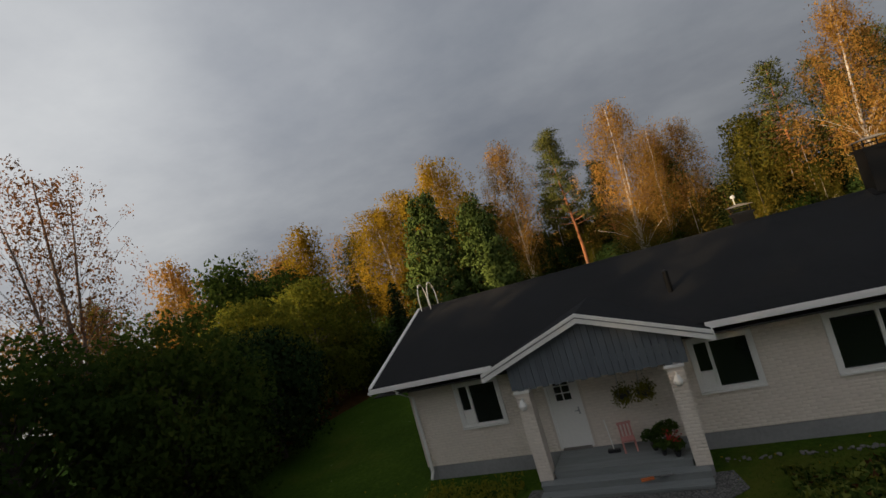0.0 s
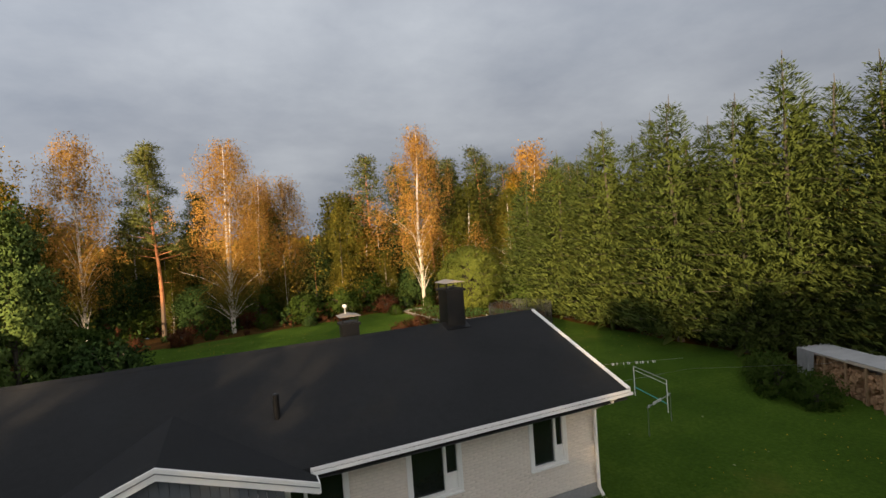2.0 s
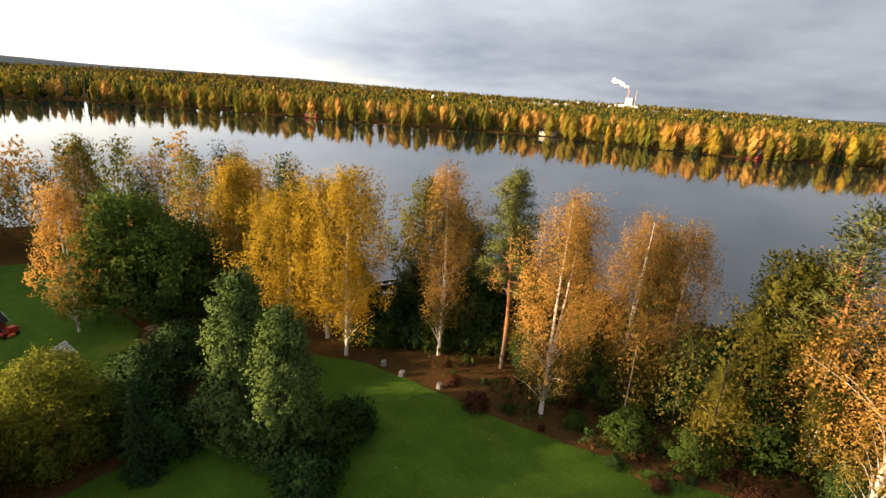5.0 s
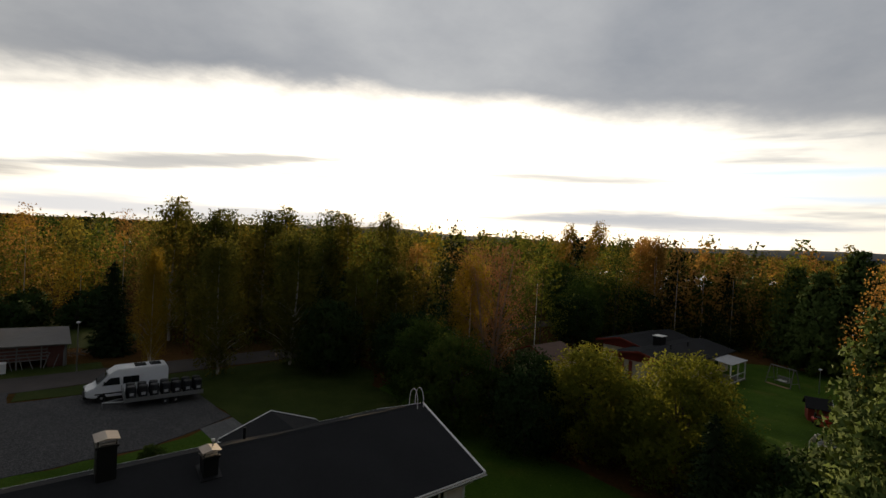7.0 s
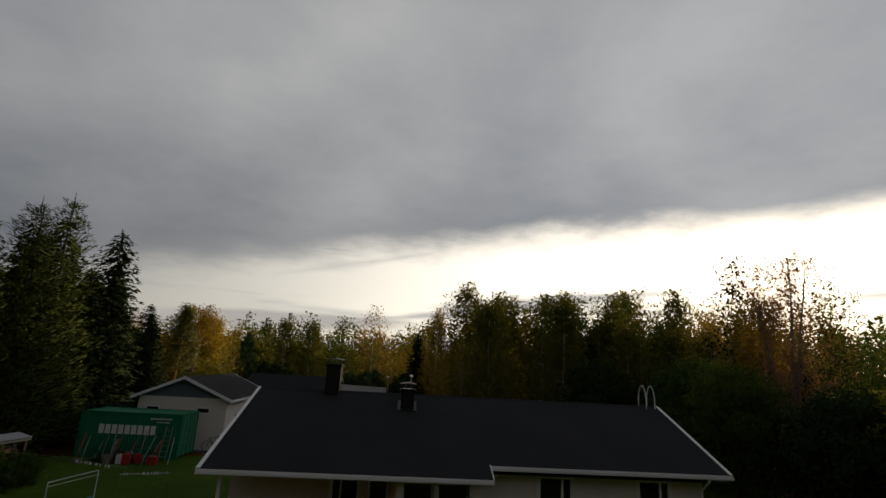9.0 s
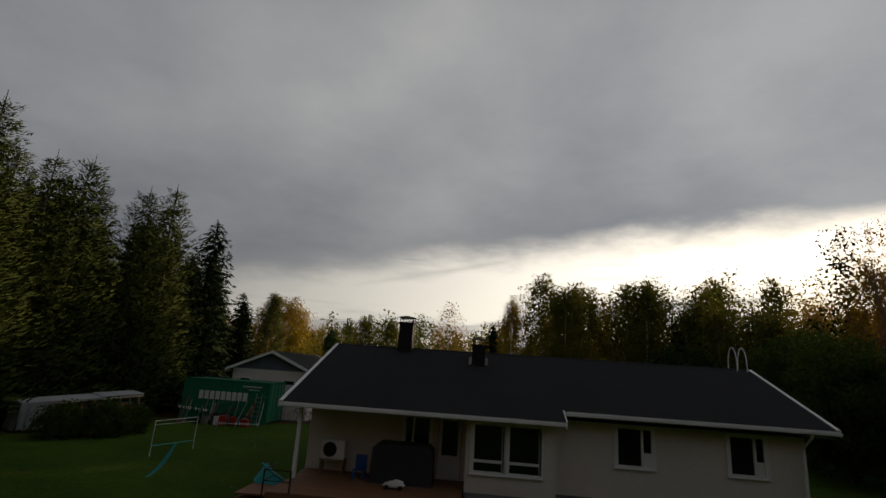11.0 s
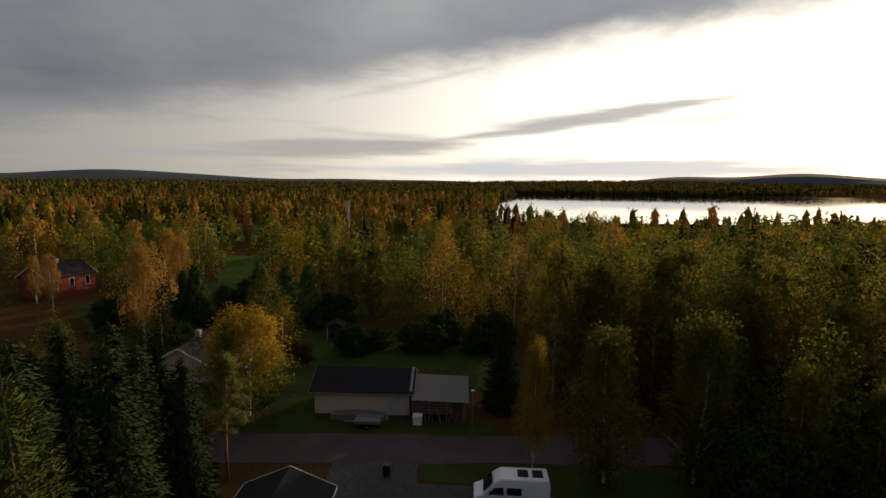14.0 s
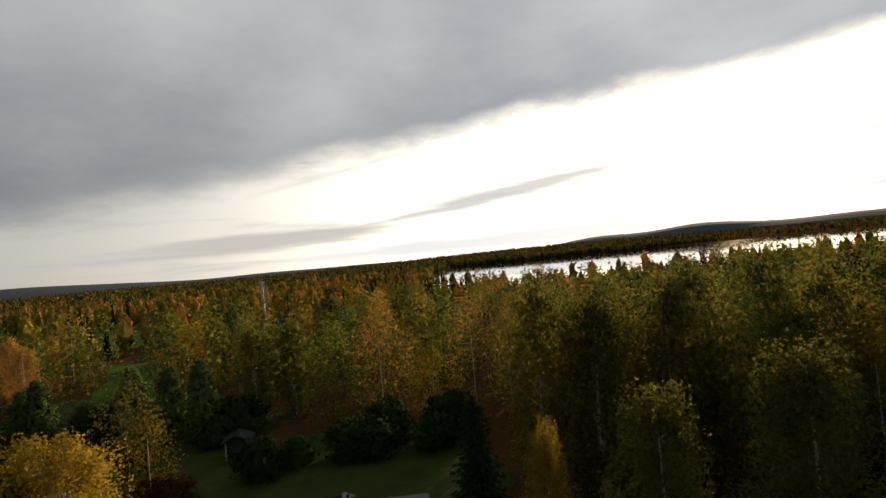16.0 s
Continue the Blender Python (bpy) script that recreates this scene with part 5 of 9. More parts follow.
# the lake side
for k, x, y, s in [("amber_b", -4.9, 41.8, 1.12), ("pine", 0.9, 44.2, 1.06), ("amber", 7.2, 40.5, 1.05), ("amber_b", 14.0, 50.0, 0.98), ("olive", 11.5, 53.0, 1.0), ("olive_b", 20.3, 52.5, 0.82), ("amber_b", 28.0, 42.9, 1.16), ("pine", 36.0, 55.0, 1.1), ("pine_b", 41.0, 62.0, 1.16), ("pine", 45.3, 59.2, 1.22), ("gold", 63.6, 68.5, 1.14), ("pine_b", 33, 60, 1.1), ("olive", 38, 50, 1.0), ("pine_b", 49, 66, 1.15), ("pine", 29.5, 53, 1.0), ("olive", 46, 52, 0.95), ("pine_b", 53.5, 62, 1.12), ("pine_b", 75, 74, 1.05), ("olive_b", -8.0, 50.5, 1.0), ("olive_b", -12.5, 47.5, 1.3), ("olive_b", -10.3, 50, 1.2), ("pine", 42.4, 63.6, 1.18), ("pine_b", 49.2, 64.6, 1.26), ("pine", 53.8, 65.4, 1.16), ("pine", 39.0, 58.0, 1.12), ("amber", 53.0, 57.0, 1.25), ("olive_b", 20.5, 55.0, 1.25), ("pine_b", 24.5, 52.5, 1.14)]:
    stand(k, x, y, s)
# farther along the shore
for k, x, y, s in [("amber", -33.0, 19.5, 0.82), ("gold_b", -29.5, 34.5, 0.98), ("amber_b", -36, 38, 0.9), ("gold", -40, 42, 0.85), ("pine", -46, 44, 0.8), ("olive", -26, 40, 0.95), ("pine_b", 31.0, 46.0, 1.05), ("olive", 22.0, 54.5, 1.0), ("amber", 10.5, 49.5, 1.0), ("pine_b", 4.5, 50.0, 0.95), ("olive", -2.0, 50.0, 0.9), ("spruce_b", 3.0, 55.0, 1.1), ("amber_b", 24, 56, 0.95), ("olive_b", 29, 58, 1.0), ("gold_b", 52, 60, 1.0), ("olive", 78, 68, 1.25), ("pine_b", 71, 66, 1.15), ("amber", 118, 76, 1.1), ("pine", 112, 70, 1.15), ("gold", 126, 80, 1.1), ("olive", 134, 84, 1.2)]:
    stand(k, x, y, s)
# the far gardens
for k, x, y, s in [("pine_b", 57, 66, 1.1), ("amber", 56, 52, 0.8), ("olive", 60, 60, 1.15), ("pine", 66, 62, 1.1), ("olive", 68, 70, 1.2), ("olive_b", 52, 68, 1.35), ("olive", 43, 65, 1.15), ("olive", -62, 30, 1.0), ("round", -74, -2, 1.3), ("round_d", -80, -7, 1.5), ("olive", -86, -10, 1.0), ("round", -70, -8, 1.2), ("olive", -78, 2, 0.95), ("spruce", -66, -4, 0.9), ("spruce_b", -72, -12, 1.0), ("amber", -66, 18, 0.95), ("bare", -60, 38, 0.9), ("olive_b", -70, 8, 1.0), ("bare", -74, 14, 0.85), ("amber", -67.5, -16.2, 0.98), ("amber_b", -65.5, -18.6, 0.92), ("amber", -70.5, -20.0, 0.98), ("spruce", -66.8, -12.6, 1.0), ("spruce_b", -72.0, -7.0, 1.05), ("round_d", -61, -16, 1.1), ("round", -58, -20, 1.15), ("round_d", -54, -24, 1.2), ("gold_b", -84, -46, 1.15), ("gold_b", -88, -41, 1.2), ("round_d", -63, -27, 1.3), ("round", -66, -35, 1.3), ("round_d", -45, -17, 0.95), ("round", -49, -19, 1.0)]:
    stand(k, x, y, s)
stand("stone_pine", -7.6, 22.5, 1.05), stand("stone_pine", -4.0, 23.4, 0.97)
stand("stone_pine", -63.4, 12.0, 1.35), stand("stone_pine", -64.5, 5.0, 1.15), stand("stone_pine", -59, 9.0, 1.1)
stand("round", -32.6, 24.6, 1.5), stand("round", -27.5, 27.0, 1.3)
stand("willow", 30.7, 35.4, 1.0)
for k, x, y, s in [("green_bush", 14.1, 41.5, 1.15), ("green_bush", 18.5, 42.5, 1.2), ("green_bush", -1.5, 25.0, 1.5), ("bush", 0.5, 22.0, 1.4), ("bush", -2.2, 28.0, 1.2), ("rust_bush", 3.0, 37.0, 0.9), ("rust_bush", 19.5, 25.5, 0.9), ("rust_bush", 21.2, 26.2, 0.95), ("rust_bush", 23, 41, 1.2), ("rust_bush", 8.5, 43, 1.0), ("green_bush", 28.9, 2.4, 0.66), ("green_bush", 28.6, 0.7, 0.56), ("green_bush", 30.0, 3.6, 0.6), ("bush", 29.4, -54.6, 1.75), ("bush", 26.2, -57.0, 1.2), ("bush", 20.6, -56.8, 1.7), ("bush", 17.8, -56.4, 1.6), ("bush", 11.2, -56.4, 1.7), ("bush", 16.5, -60.5, 2.0), ("bush", 9.0, -60.0, 2.1), ("rust_bush", 36.0, -50.5, 1.7), ("rust_bush", 38.5, -52.0, 1.5), ("green_bush", 35, 30, 1.5), ("bush", -8.0, 43.5, 1.6)]:
    stand(k, x, y, s)
for k, x, y, s in [("bush", -13, 42, 2.0), ("bush", -17, 43, 1.8), ("bush", 4.5, 46.0, 1.5), ("green_bush", -5, 45, 1.2), ("bush", -26.5, 30.5, 1.3), ("bush", -23.5, 25, 1.2), ("bush", -17.5, 20, 1.9), ("green_bush", -15.5, 26, 1.5), ("bush", -13.6, 18, 1.7), ("bush", -9.6, 18, 1.4), ("bush", -19.5, 23.5, 1.8), ("bush", 71, 54.5, 2.0), ("green_bush", 74, 57, 1.7), ("bush", 68.5, 52.5, 1.8), ("bush", 76.5, 62, 1.6), ("green_bush", 79, 67, 1.7), ("bush", 84, 74, 1.5)]:
    stand(k, x, y, s)
for k, x, y, s in [("amber", 64.7, 69.5, 0.98), ("amber", 101, 67.5, 0.9), ("amber", 105.5, 69, 0.95), ("spruce_b", 121, 98, 1.0), ("pine", 72, 75, 0.95), ("olive", 108, 101, 1.05), ("olive_b", 97, 100, 1.0), ("gold_b", 115, 74, 0.9), ("pine_b", 77, 79, 1.0), ("olive", 82, 87, 1.0), ("pine", 70, 81, 0.95), ("olive_b", 88, 95, 1.1), ("gold_b", 94, 106, 1.0), ("pine", 103, 108, 0.95)]:
    stand(k, x, y, s)
for k, x, y, s in [("gold", -11.4, 35.2, 1.05), ("gold", -15.3, 36.3, 0.98), ("gold", -17.6, 33.4, 0.86)]:
    tree = stand(k, x, y, s)
    w = 1.08 if x > -12 else 1.34
    tree.scale = (w * tree.scale[0], w * tree.scale[1], tree.scale[2])
for k, x, y, s in [("olive", 2.2, -25.2, 0.86), ("olive", -5.4, -25.4, 0.90), ("gold_b", 7.9, -25.8, 0.71)]:
    tree = stand(k, x, y, s)
    w = 0.62 if k == "gold_b" else 1.12
    tree.scale = (w * tree.scale[0], w * tree.scale[1], tree.scale[2])
# dark alders and young trees that close the shore behind the birches
for i in range(22):
    x = -12.5 + 2.3 * i
    stand(("round_d", "olive_b", "round", "round_d", "spruce_b")[i % 5], x + 0.8 * math.sin(2.7 * i), (47.5 if x < -3 else 50.5 + 0.11 * x) + 1.7 * math.sin(1.9 * i), (0.95, 0.78, 0.90, 1.08, 0.72)[i % 5])
# dark rounded conifers and orange birches beyond the roadside gardens
for k, x, y, s in [("stone_pine", 49.1, -70.3, 0.84), ("stone_pine", 45.0, -71.5, 0.78), ("stone_pine", 40.3, -69.6, 0.86), ("stone_pine", 61.5, -71.6, 0.80), ("stone_pine", 64.5, -73.0, 0.66), ("olive", 34.5, -73.0, 0.85), ("amber", 70.5, -83.0, 0.74), ("amber_b", 75.0, -86.5, 0.82), ("amber", 79.0, -83.0, 0.70), ("gold_b", 54.0, -104.0, 0.72), ("olive", 49.0, -101.0, 0.80), ("amber_b", 92.0, -76.0, 0.62), ("amber_b", 97.0, -78.0, 0.58), ("olive", 30.0, -76.0, 0.86)]:
    stand(k, x, y, s)
for k, x, y, s in [("bush", 44.0, -60.5, 1.3), ("rust_bush", 52.0, -63.0, 1.6), ("bush", 57.5, -66.0, 1.6), ("green_bush", 66.0, -78.0, 1.6), ("bush", 37.5, -66.5, 1.5), ("rust_bush", 60.0, -60.0, 1.6), ("bush", 70.0, -71.0, 1.9), ("green_bush", 56.0, -57.0, 1.3), ("bush", 54.5, -74.0, 2.0), ("bush", 36.0, -70.0, 2.1), ("bush", 58.0, -86.0, 1.8), ("round", 58.5, -76.5, 0.62), ("round_d", 53.0, -73.5, 0.66), ("round_d", 70.5, -62.0, 0.7), ("round", 76.0, -73.0, 0.75)]:
    stand(k, x, y, s)
# low growth under the lakeside birches
for i in range(16):
    x = (-27.0, -24.0, -21.5, -2.0, 1.5, 4.0, 7.0, 10.0, 13.0, 16.0, 19.0, 22.0, 25.0, 28.0, 31.0, 34.0)[i]
    stand(("olive_b", "round_d", "olive", "green_bush")[i % 4], x, 46.5 + 1.6 * math.sin(2.3 * i), (0.52, 0.62, 0.50, 1.6)[i % 4])
# dark hedge beside the path to the landing
for i in range(9):
    stand(("bush", "bush", "green_bush")[i % 3], -12.2 + 1.15 * i + 0.4 * math.sin(3.1 * i), 37.6 + 1.05 * i, 1.05 + 0.18 * math.sin(1.7 * i))
for i in range(26):
    stand(("rust_bush", "green_bush", "rust_bush", "bush")[i % 4], -3 + 1.5 * i + 0.7 * math.sin(5.3 * i), 40.6 + 2.4 * math.sin(2.1 * i), 0.42 + 0.16 * math.sin(3.7 * i))
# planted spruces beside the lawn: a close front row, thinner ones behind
# sunlit-coloured needles along the row, the darker plain needles at its street end
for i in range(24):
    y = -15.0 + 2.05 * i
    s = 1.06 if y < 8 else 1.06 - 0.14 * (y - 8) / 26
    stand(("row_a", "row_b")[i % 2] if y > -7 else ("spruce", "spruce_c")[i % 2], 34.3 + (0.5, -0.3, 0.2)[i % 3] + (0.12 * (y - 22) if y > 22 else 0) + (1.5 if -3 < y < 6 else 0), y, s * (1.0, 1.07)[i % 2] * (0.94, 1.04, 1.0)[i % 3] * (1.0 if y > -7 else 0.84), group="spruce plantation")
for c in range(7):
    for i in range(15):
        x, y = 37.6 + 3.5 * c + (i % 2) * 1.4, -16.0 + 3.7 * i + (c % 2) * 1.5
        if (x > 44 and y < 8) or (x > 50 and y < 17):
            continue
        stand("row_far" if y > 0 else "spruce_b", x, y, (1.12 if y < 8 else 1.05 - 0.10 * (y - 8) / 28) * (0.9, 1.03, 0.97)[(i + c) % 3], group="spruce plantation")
for i in range(7):
    stand("spruce_b", 36.0 + 0.5 * (i % 2), -15.5 + 2.2 * i, (0.78, 0.86, 0.82)[i % 3], group="spruce plantation")
# trees beside the house, on its shaded end
for k, x, y, s in [("round_d", -9.5, 4.0, 0.80), ("round_y", -12.4, 6.8, 0.84), ("round_y", -15.5, 8.2, 0.62), ("round_y", -12.8, 12.7, 0.94), ("round_y", -17.0, 11.5, 0.66), ("round_d", -13, 1.5, 0.78), ("round", -8.6, -6.0, 0.92), ("spruce_b", -14.5, -4.5, 0.62), ("round_d", -16.5, 4.5, 0.76), ("round", -12.5, 15.5, 0.62), ("spruce_b", -8.5, 16, 0.55), ("round_d", -16, -11, 0.85), ("round_d", -12, -13.5, 0.9), ("round_d", -19, -17, 1.0), ("bare", -12.0, -2.0, 0.96), ("gold_b", -14.3, -7.2, 0.78), ("round", -8, -1.8, 0.82), ("olive", -15.5, -20.5, 0.72), ("olive_b", -20.5, -24, 0.85), ("olive", -11.5, -22.5, 0.72), ("olive", -17, -27.5, 0.8), ("olive_b", -24, -22, 0.85), ("olive", -13, -35, 0.85), ("olive", -22, -34, 0.9), ("round_d", -7.5, -21.0, 0.95), ("spruce_b", -19, -13, 0.75)]:
    stand(k, x, y, s)
# the street side
for k, x, y, s in [("olive_b", -15, -37, 1.05), ("pine_b", 37.0, -33.0, 0.62), ("olive", -18, -36, 1.08), ("olive", 3, -43, 1.12), ("olive_b", -4, -46, 1.3), ("olive", -12, -44, 1.15), ("olive_b", -20, -45, 1.35), ("olive", -26, -38, 1.15), ("olive", -1, -41, 1.05), ("olive_b", -8, -42, 1.25), ("spruce_b", 9.5, -38, 0.8), ("amber", -24, -28, 0.8), ("amber_b", -28, -25, 0.75), ("spruce", -8, -24, 0.75), ("spruce_b", -12, -26, 0.8), ("spruce", -17, -24, 0.8), ("olive", -22, -20, 0.75), ("amber", 59.8, -54.2, 0.88), ("spruce_c", 42, -24, 0.85), ("spruce", 38, -21, 0.9), ("spruce_b", 33.5, -19.5, 0.7), ("spruce", 36.4, -18.2, 0.80), ("spruce_b", 39.6, -17.4, 0.92), ("spruce", 43.2, -17.6, 0.86), ("spruce_b", 40.2, -24.4, 0.82), ("spruce", 36.0, -23.4, 0.74), ("spruce_b", 45.6, -23.6, 0.84), ("spruce", 49.0, -21.0, 0.86), ("spruce_b", 35.2, -15.2, 0.82), ("spruce", 45, -20, 0.9), ("spruce_b", 41, -28, 0.8), ("spruce", 48, -26, 0.85), ("amber_b", 61, -30, 0.8), ("pine", 33, -24, 0.6)]:
    stand(k, x, y, s)


stand("gold_top", 36.2, -35.0, 1.12)

YARDS = [
    [(50, 41), (79, 45), (106, 57), (112, 97), (92, 99), (66, 62)],
    [(-9.5, -16), (34.5, -11), (34.5, 39), (-9, 38)],
    [(-62, 24), (-20, 30), (-20, -16), (-62, -12)],
    [(3, -24), (38, -24), (38, -60), (3, -60)],
    [(-80, -24.5), (95, -20), (95, -32), (-80, -33)],
    [(35, -30), (60, -30), (60, -50), (35, -50)],
    [(-10, -34), (34, -34), (34, -10), (-10, -10)],
    [(35, -25), (56, -25), (56, 38), (35, 38)],
]
YARDS += [
    [(88, -76), (106, -76), (106, -92), (88, -92)],
    [(78, -88), (92, -88), (92, -102), (78, -102)],
    [(80, 42), (106, 42), (106, 78), (84, 78)],
    [(52, 24), (84, 24), (84, 50), (56, 50)],
    [(-12, 15), (-4, 15), (-4, 40), (-9, 40), (-20, 30)],
    [(-28, 48), (-14, 48), (-14, 40), (-28, 40)],
    [(-22, -9), (-9, -9), (-8, 33), (-22, 33)],
    [(30, -58), (60, -56), (80, -100), (56, -100), (30, -72)],
]
SHORE = [(-26, 32), (52, 32), (52, 43.0), (-26, 43.0)]
FIELDS = [[(-108, -98), (-112, -116), (-160, -166), (-184, -160), (-156, -118), (-128, -96)], [(92, -182), (135, -188), (186, -212), (216, -258), (160, -268), (120, -256)], [(60, -98), (73, -102), (92, -146), (78, -144)], [(25, -120), (50, -115), (55, -160), (28, -165)]]


def free_ground(x, y, shore=2.5):
    ok = np.ones(len(x), bool)
    for l in (LAKE, LAKE2):
        ok &= ~inside(l, x, y) & (edge_gap(l, x, y) > shore)
    for f in YARDS + FIELDS:
        ok &= ~inside(f, x, y)
    return ok


def crowns(nr, x, y, h, width, clumps, sprays, size, cone=False, low=0.12):
    """Sprays of a stand of trees: each crown a handful of clumps on its own outline, with their outward ways."""
    n = len(x)
    v = (np.arange(clumps)[None] + nr.random((n, clumps))) / clumps
    prof = (1.03 - v) ** 0.85 if cone else np.sin(np.pi * np.clip(0.14 + 0.84 * v, 0, 1)) ** 0.9
    a = np.arange(clumps)[None] * 2.4 + nr.uniform(0, 6.28, (n, 1)) + nr.uniform(-0.5, 0.5, (n, clumps))
    r = width[:, None] * prof * (0.45 + 0.55 * np.sqrt(nr.random((n, clumps))))
    zc = h[:, None] * (low + (0.97 - low) * v)
    pick = nr.integers(0, clumps, (n, sprays))
    row = np.arange(n)[:, None]
    s = (h * 0.052)[:, None, None]
    off = np.clip(nr.normal(size=(n, sprays, 3)), -1.25, 1.25) * s * (0.9, 0.9, 1.5)
    inner = nr.random((n, sprays)) < 0.09
    r_in = np.where(inner, 0.42, 1.0)[..., None] * (1, 1, 0) + (0, 0, 1)
    axis = np.stack([x, y, np.zeros(n)], -1)[:, None]
    mid = r_in * np.stack([(r * np.cos(a))[row, pick], (r * np.sin(a))[row, pick], zc[row, pick]], -1)
    out = mid * (1, 1, 0) / width[:, None, None] + off / s * 0.30 + (0, 0, 0.75)
    at = axis + mid + off
    at[:, :, 2] = np.maximum(at[:, :, 2], 0.25) + land(x, y)[:, None]
    return at.reshape(-1, 3), np.repeat(h * size, sprays) * nr.uniform(0.6, 1.25, n * sprays) * np.where(inner, 1.6, 1.0).ravel(), out.reshape(-1, 3)


def cores(name, nr, x, y, h, width, mat, rings=5, sides=7, cone=False, low=0.12, fill=0.78):
    """The dense inside of the crowns of a stand: one dented closed body a tree."""
    n = len(x)
    v = np.linspace(0, 1, rings)
    prof = (1.0 - v) ** 0.85 if cone else np.sin(np.pi * np.clip(0.10 + 0.86 * v, 0, 1)) ** 0.7
    prof[-1] = 0.06
    a = 2 * np.pi * np.arange(sides) / sides
    r = fill * width[:, None, None] * prof[None, :, None] * nr.uniform(0.42, 1.34, (n, rings, sides))
    z = h[:, None, None] * (low + 0.06 + (0.88 - low) * v)[None, :, None] + nr.normal(size=(n, rings, sides)) * (0.035 * h)[:, None, None]
    z = np.maximum(z, 0.2) + land(x, y)[:, None, None]
    w = a[None, None, :] + nr.uniform(0, 1, (n, 1, 1)) + 0.45 * np.arange(rings)[None, :, None]
    p = np.stack([x[:, None, None] + r * np.cos(w), y[:, None, None] + r * np.sin(w), z], -1).reshape(-1, 3)
    q = [(i * sides + j, i * sides + (j + 1) % sides, (i + 1) * sides + (j + 1) % sides, (i + 1) * sides + j) for i in range(rings - 1) for j in range(sides)]
    o = (rings * sides * np.arange(n))[:, None, None]
    return p, (o + np.array(q)).reshape(-1, 4)


def stems(name, x, y, h, mat):
    """Three-sided tapering stems for a stand of trees."""
    n = len(x)
    a = np.array([0, 2.094, 4.189])
    r0 = (0.006 * h + 0.02)[:, None]
    z = land(x, y)
    lo = np.stack([x[:, None] + r0 * np.cos(a), y[:, None] + r0 * np.sin(a), np.repeat((z - 0.3)[:, None], 3, 1)], -1)
    hi = np.stack([x[:, None] + 0.25 * r0 * np.cos(a), y[:, None] + 0.25 * r0 * np.sin(a), np.repeat((z + 0.75 * h)[:, None], 3, 1)], -1)
    v = np.concatenate([lo, hi], 1).reshape(-1, 3)
    o = 6 * np.arange(n)[:, None, None]
    q = (o + np.array([[0, 1, 4, 3], [1, 2, 5, 4], [2, 0, 3, 5]])).reshape(-1, 4)
    return array_mesh(name, v, q, mat)


def seen_from_path(x, y):
    """The quarter behind the spruces is hardly seen: it stays thin."""
    return ~((x > 45) & (y < 0.35 * x) & (y > -0.9 * x))


def woods_mesh(name, some, bodies, mat, nr, label, category):
    """The sprays of many crowns in one mesh, the dense bodies behind them in another."""
    at, size, out = (np.concatenate([s[i] for s in some]) for i in range(3))
    tagged(new(name, leaves(name, at, size, mat, nr, 0.60, 0.6, out=out)), label, category, kind="stuff")
    if bodies:
        o, vs, qs = 0, [], []
        for v, q in bodies:
            vs.append(v), qs.append(q + o)
            o += len(v)
        me = array_mesh(name, np.concatenate(vs), np.concatenate(qs), mat)
        me.polygons.foreach_set("use_smooth", np.zeros(len(me.polygons), bool))
        tagged(new(name, me), label, category, kind="stuff")


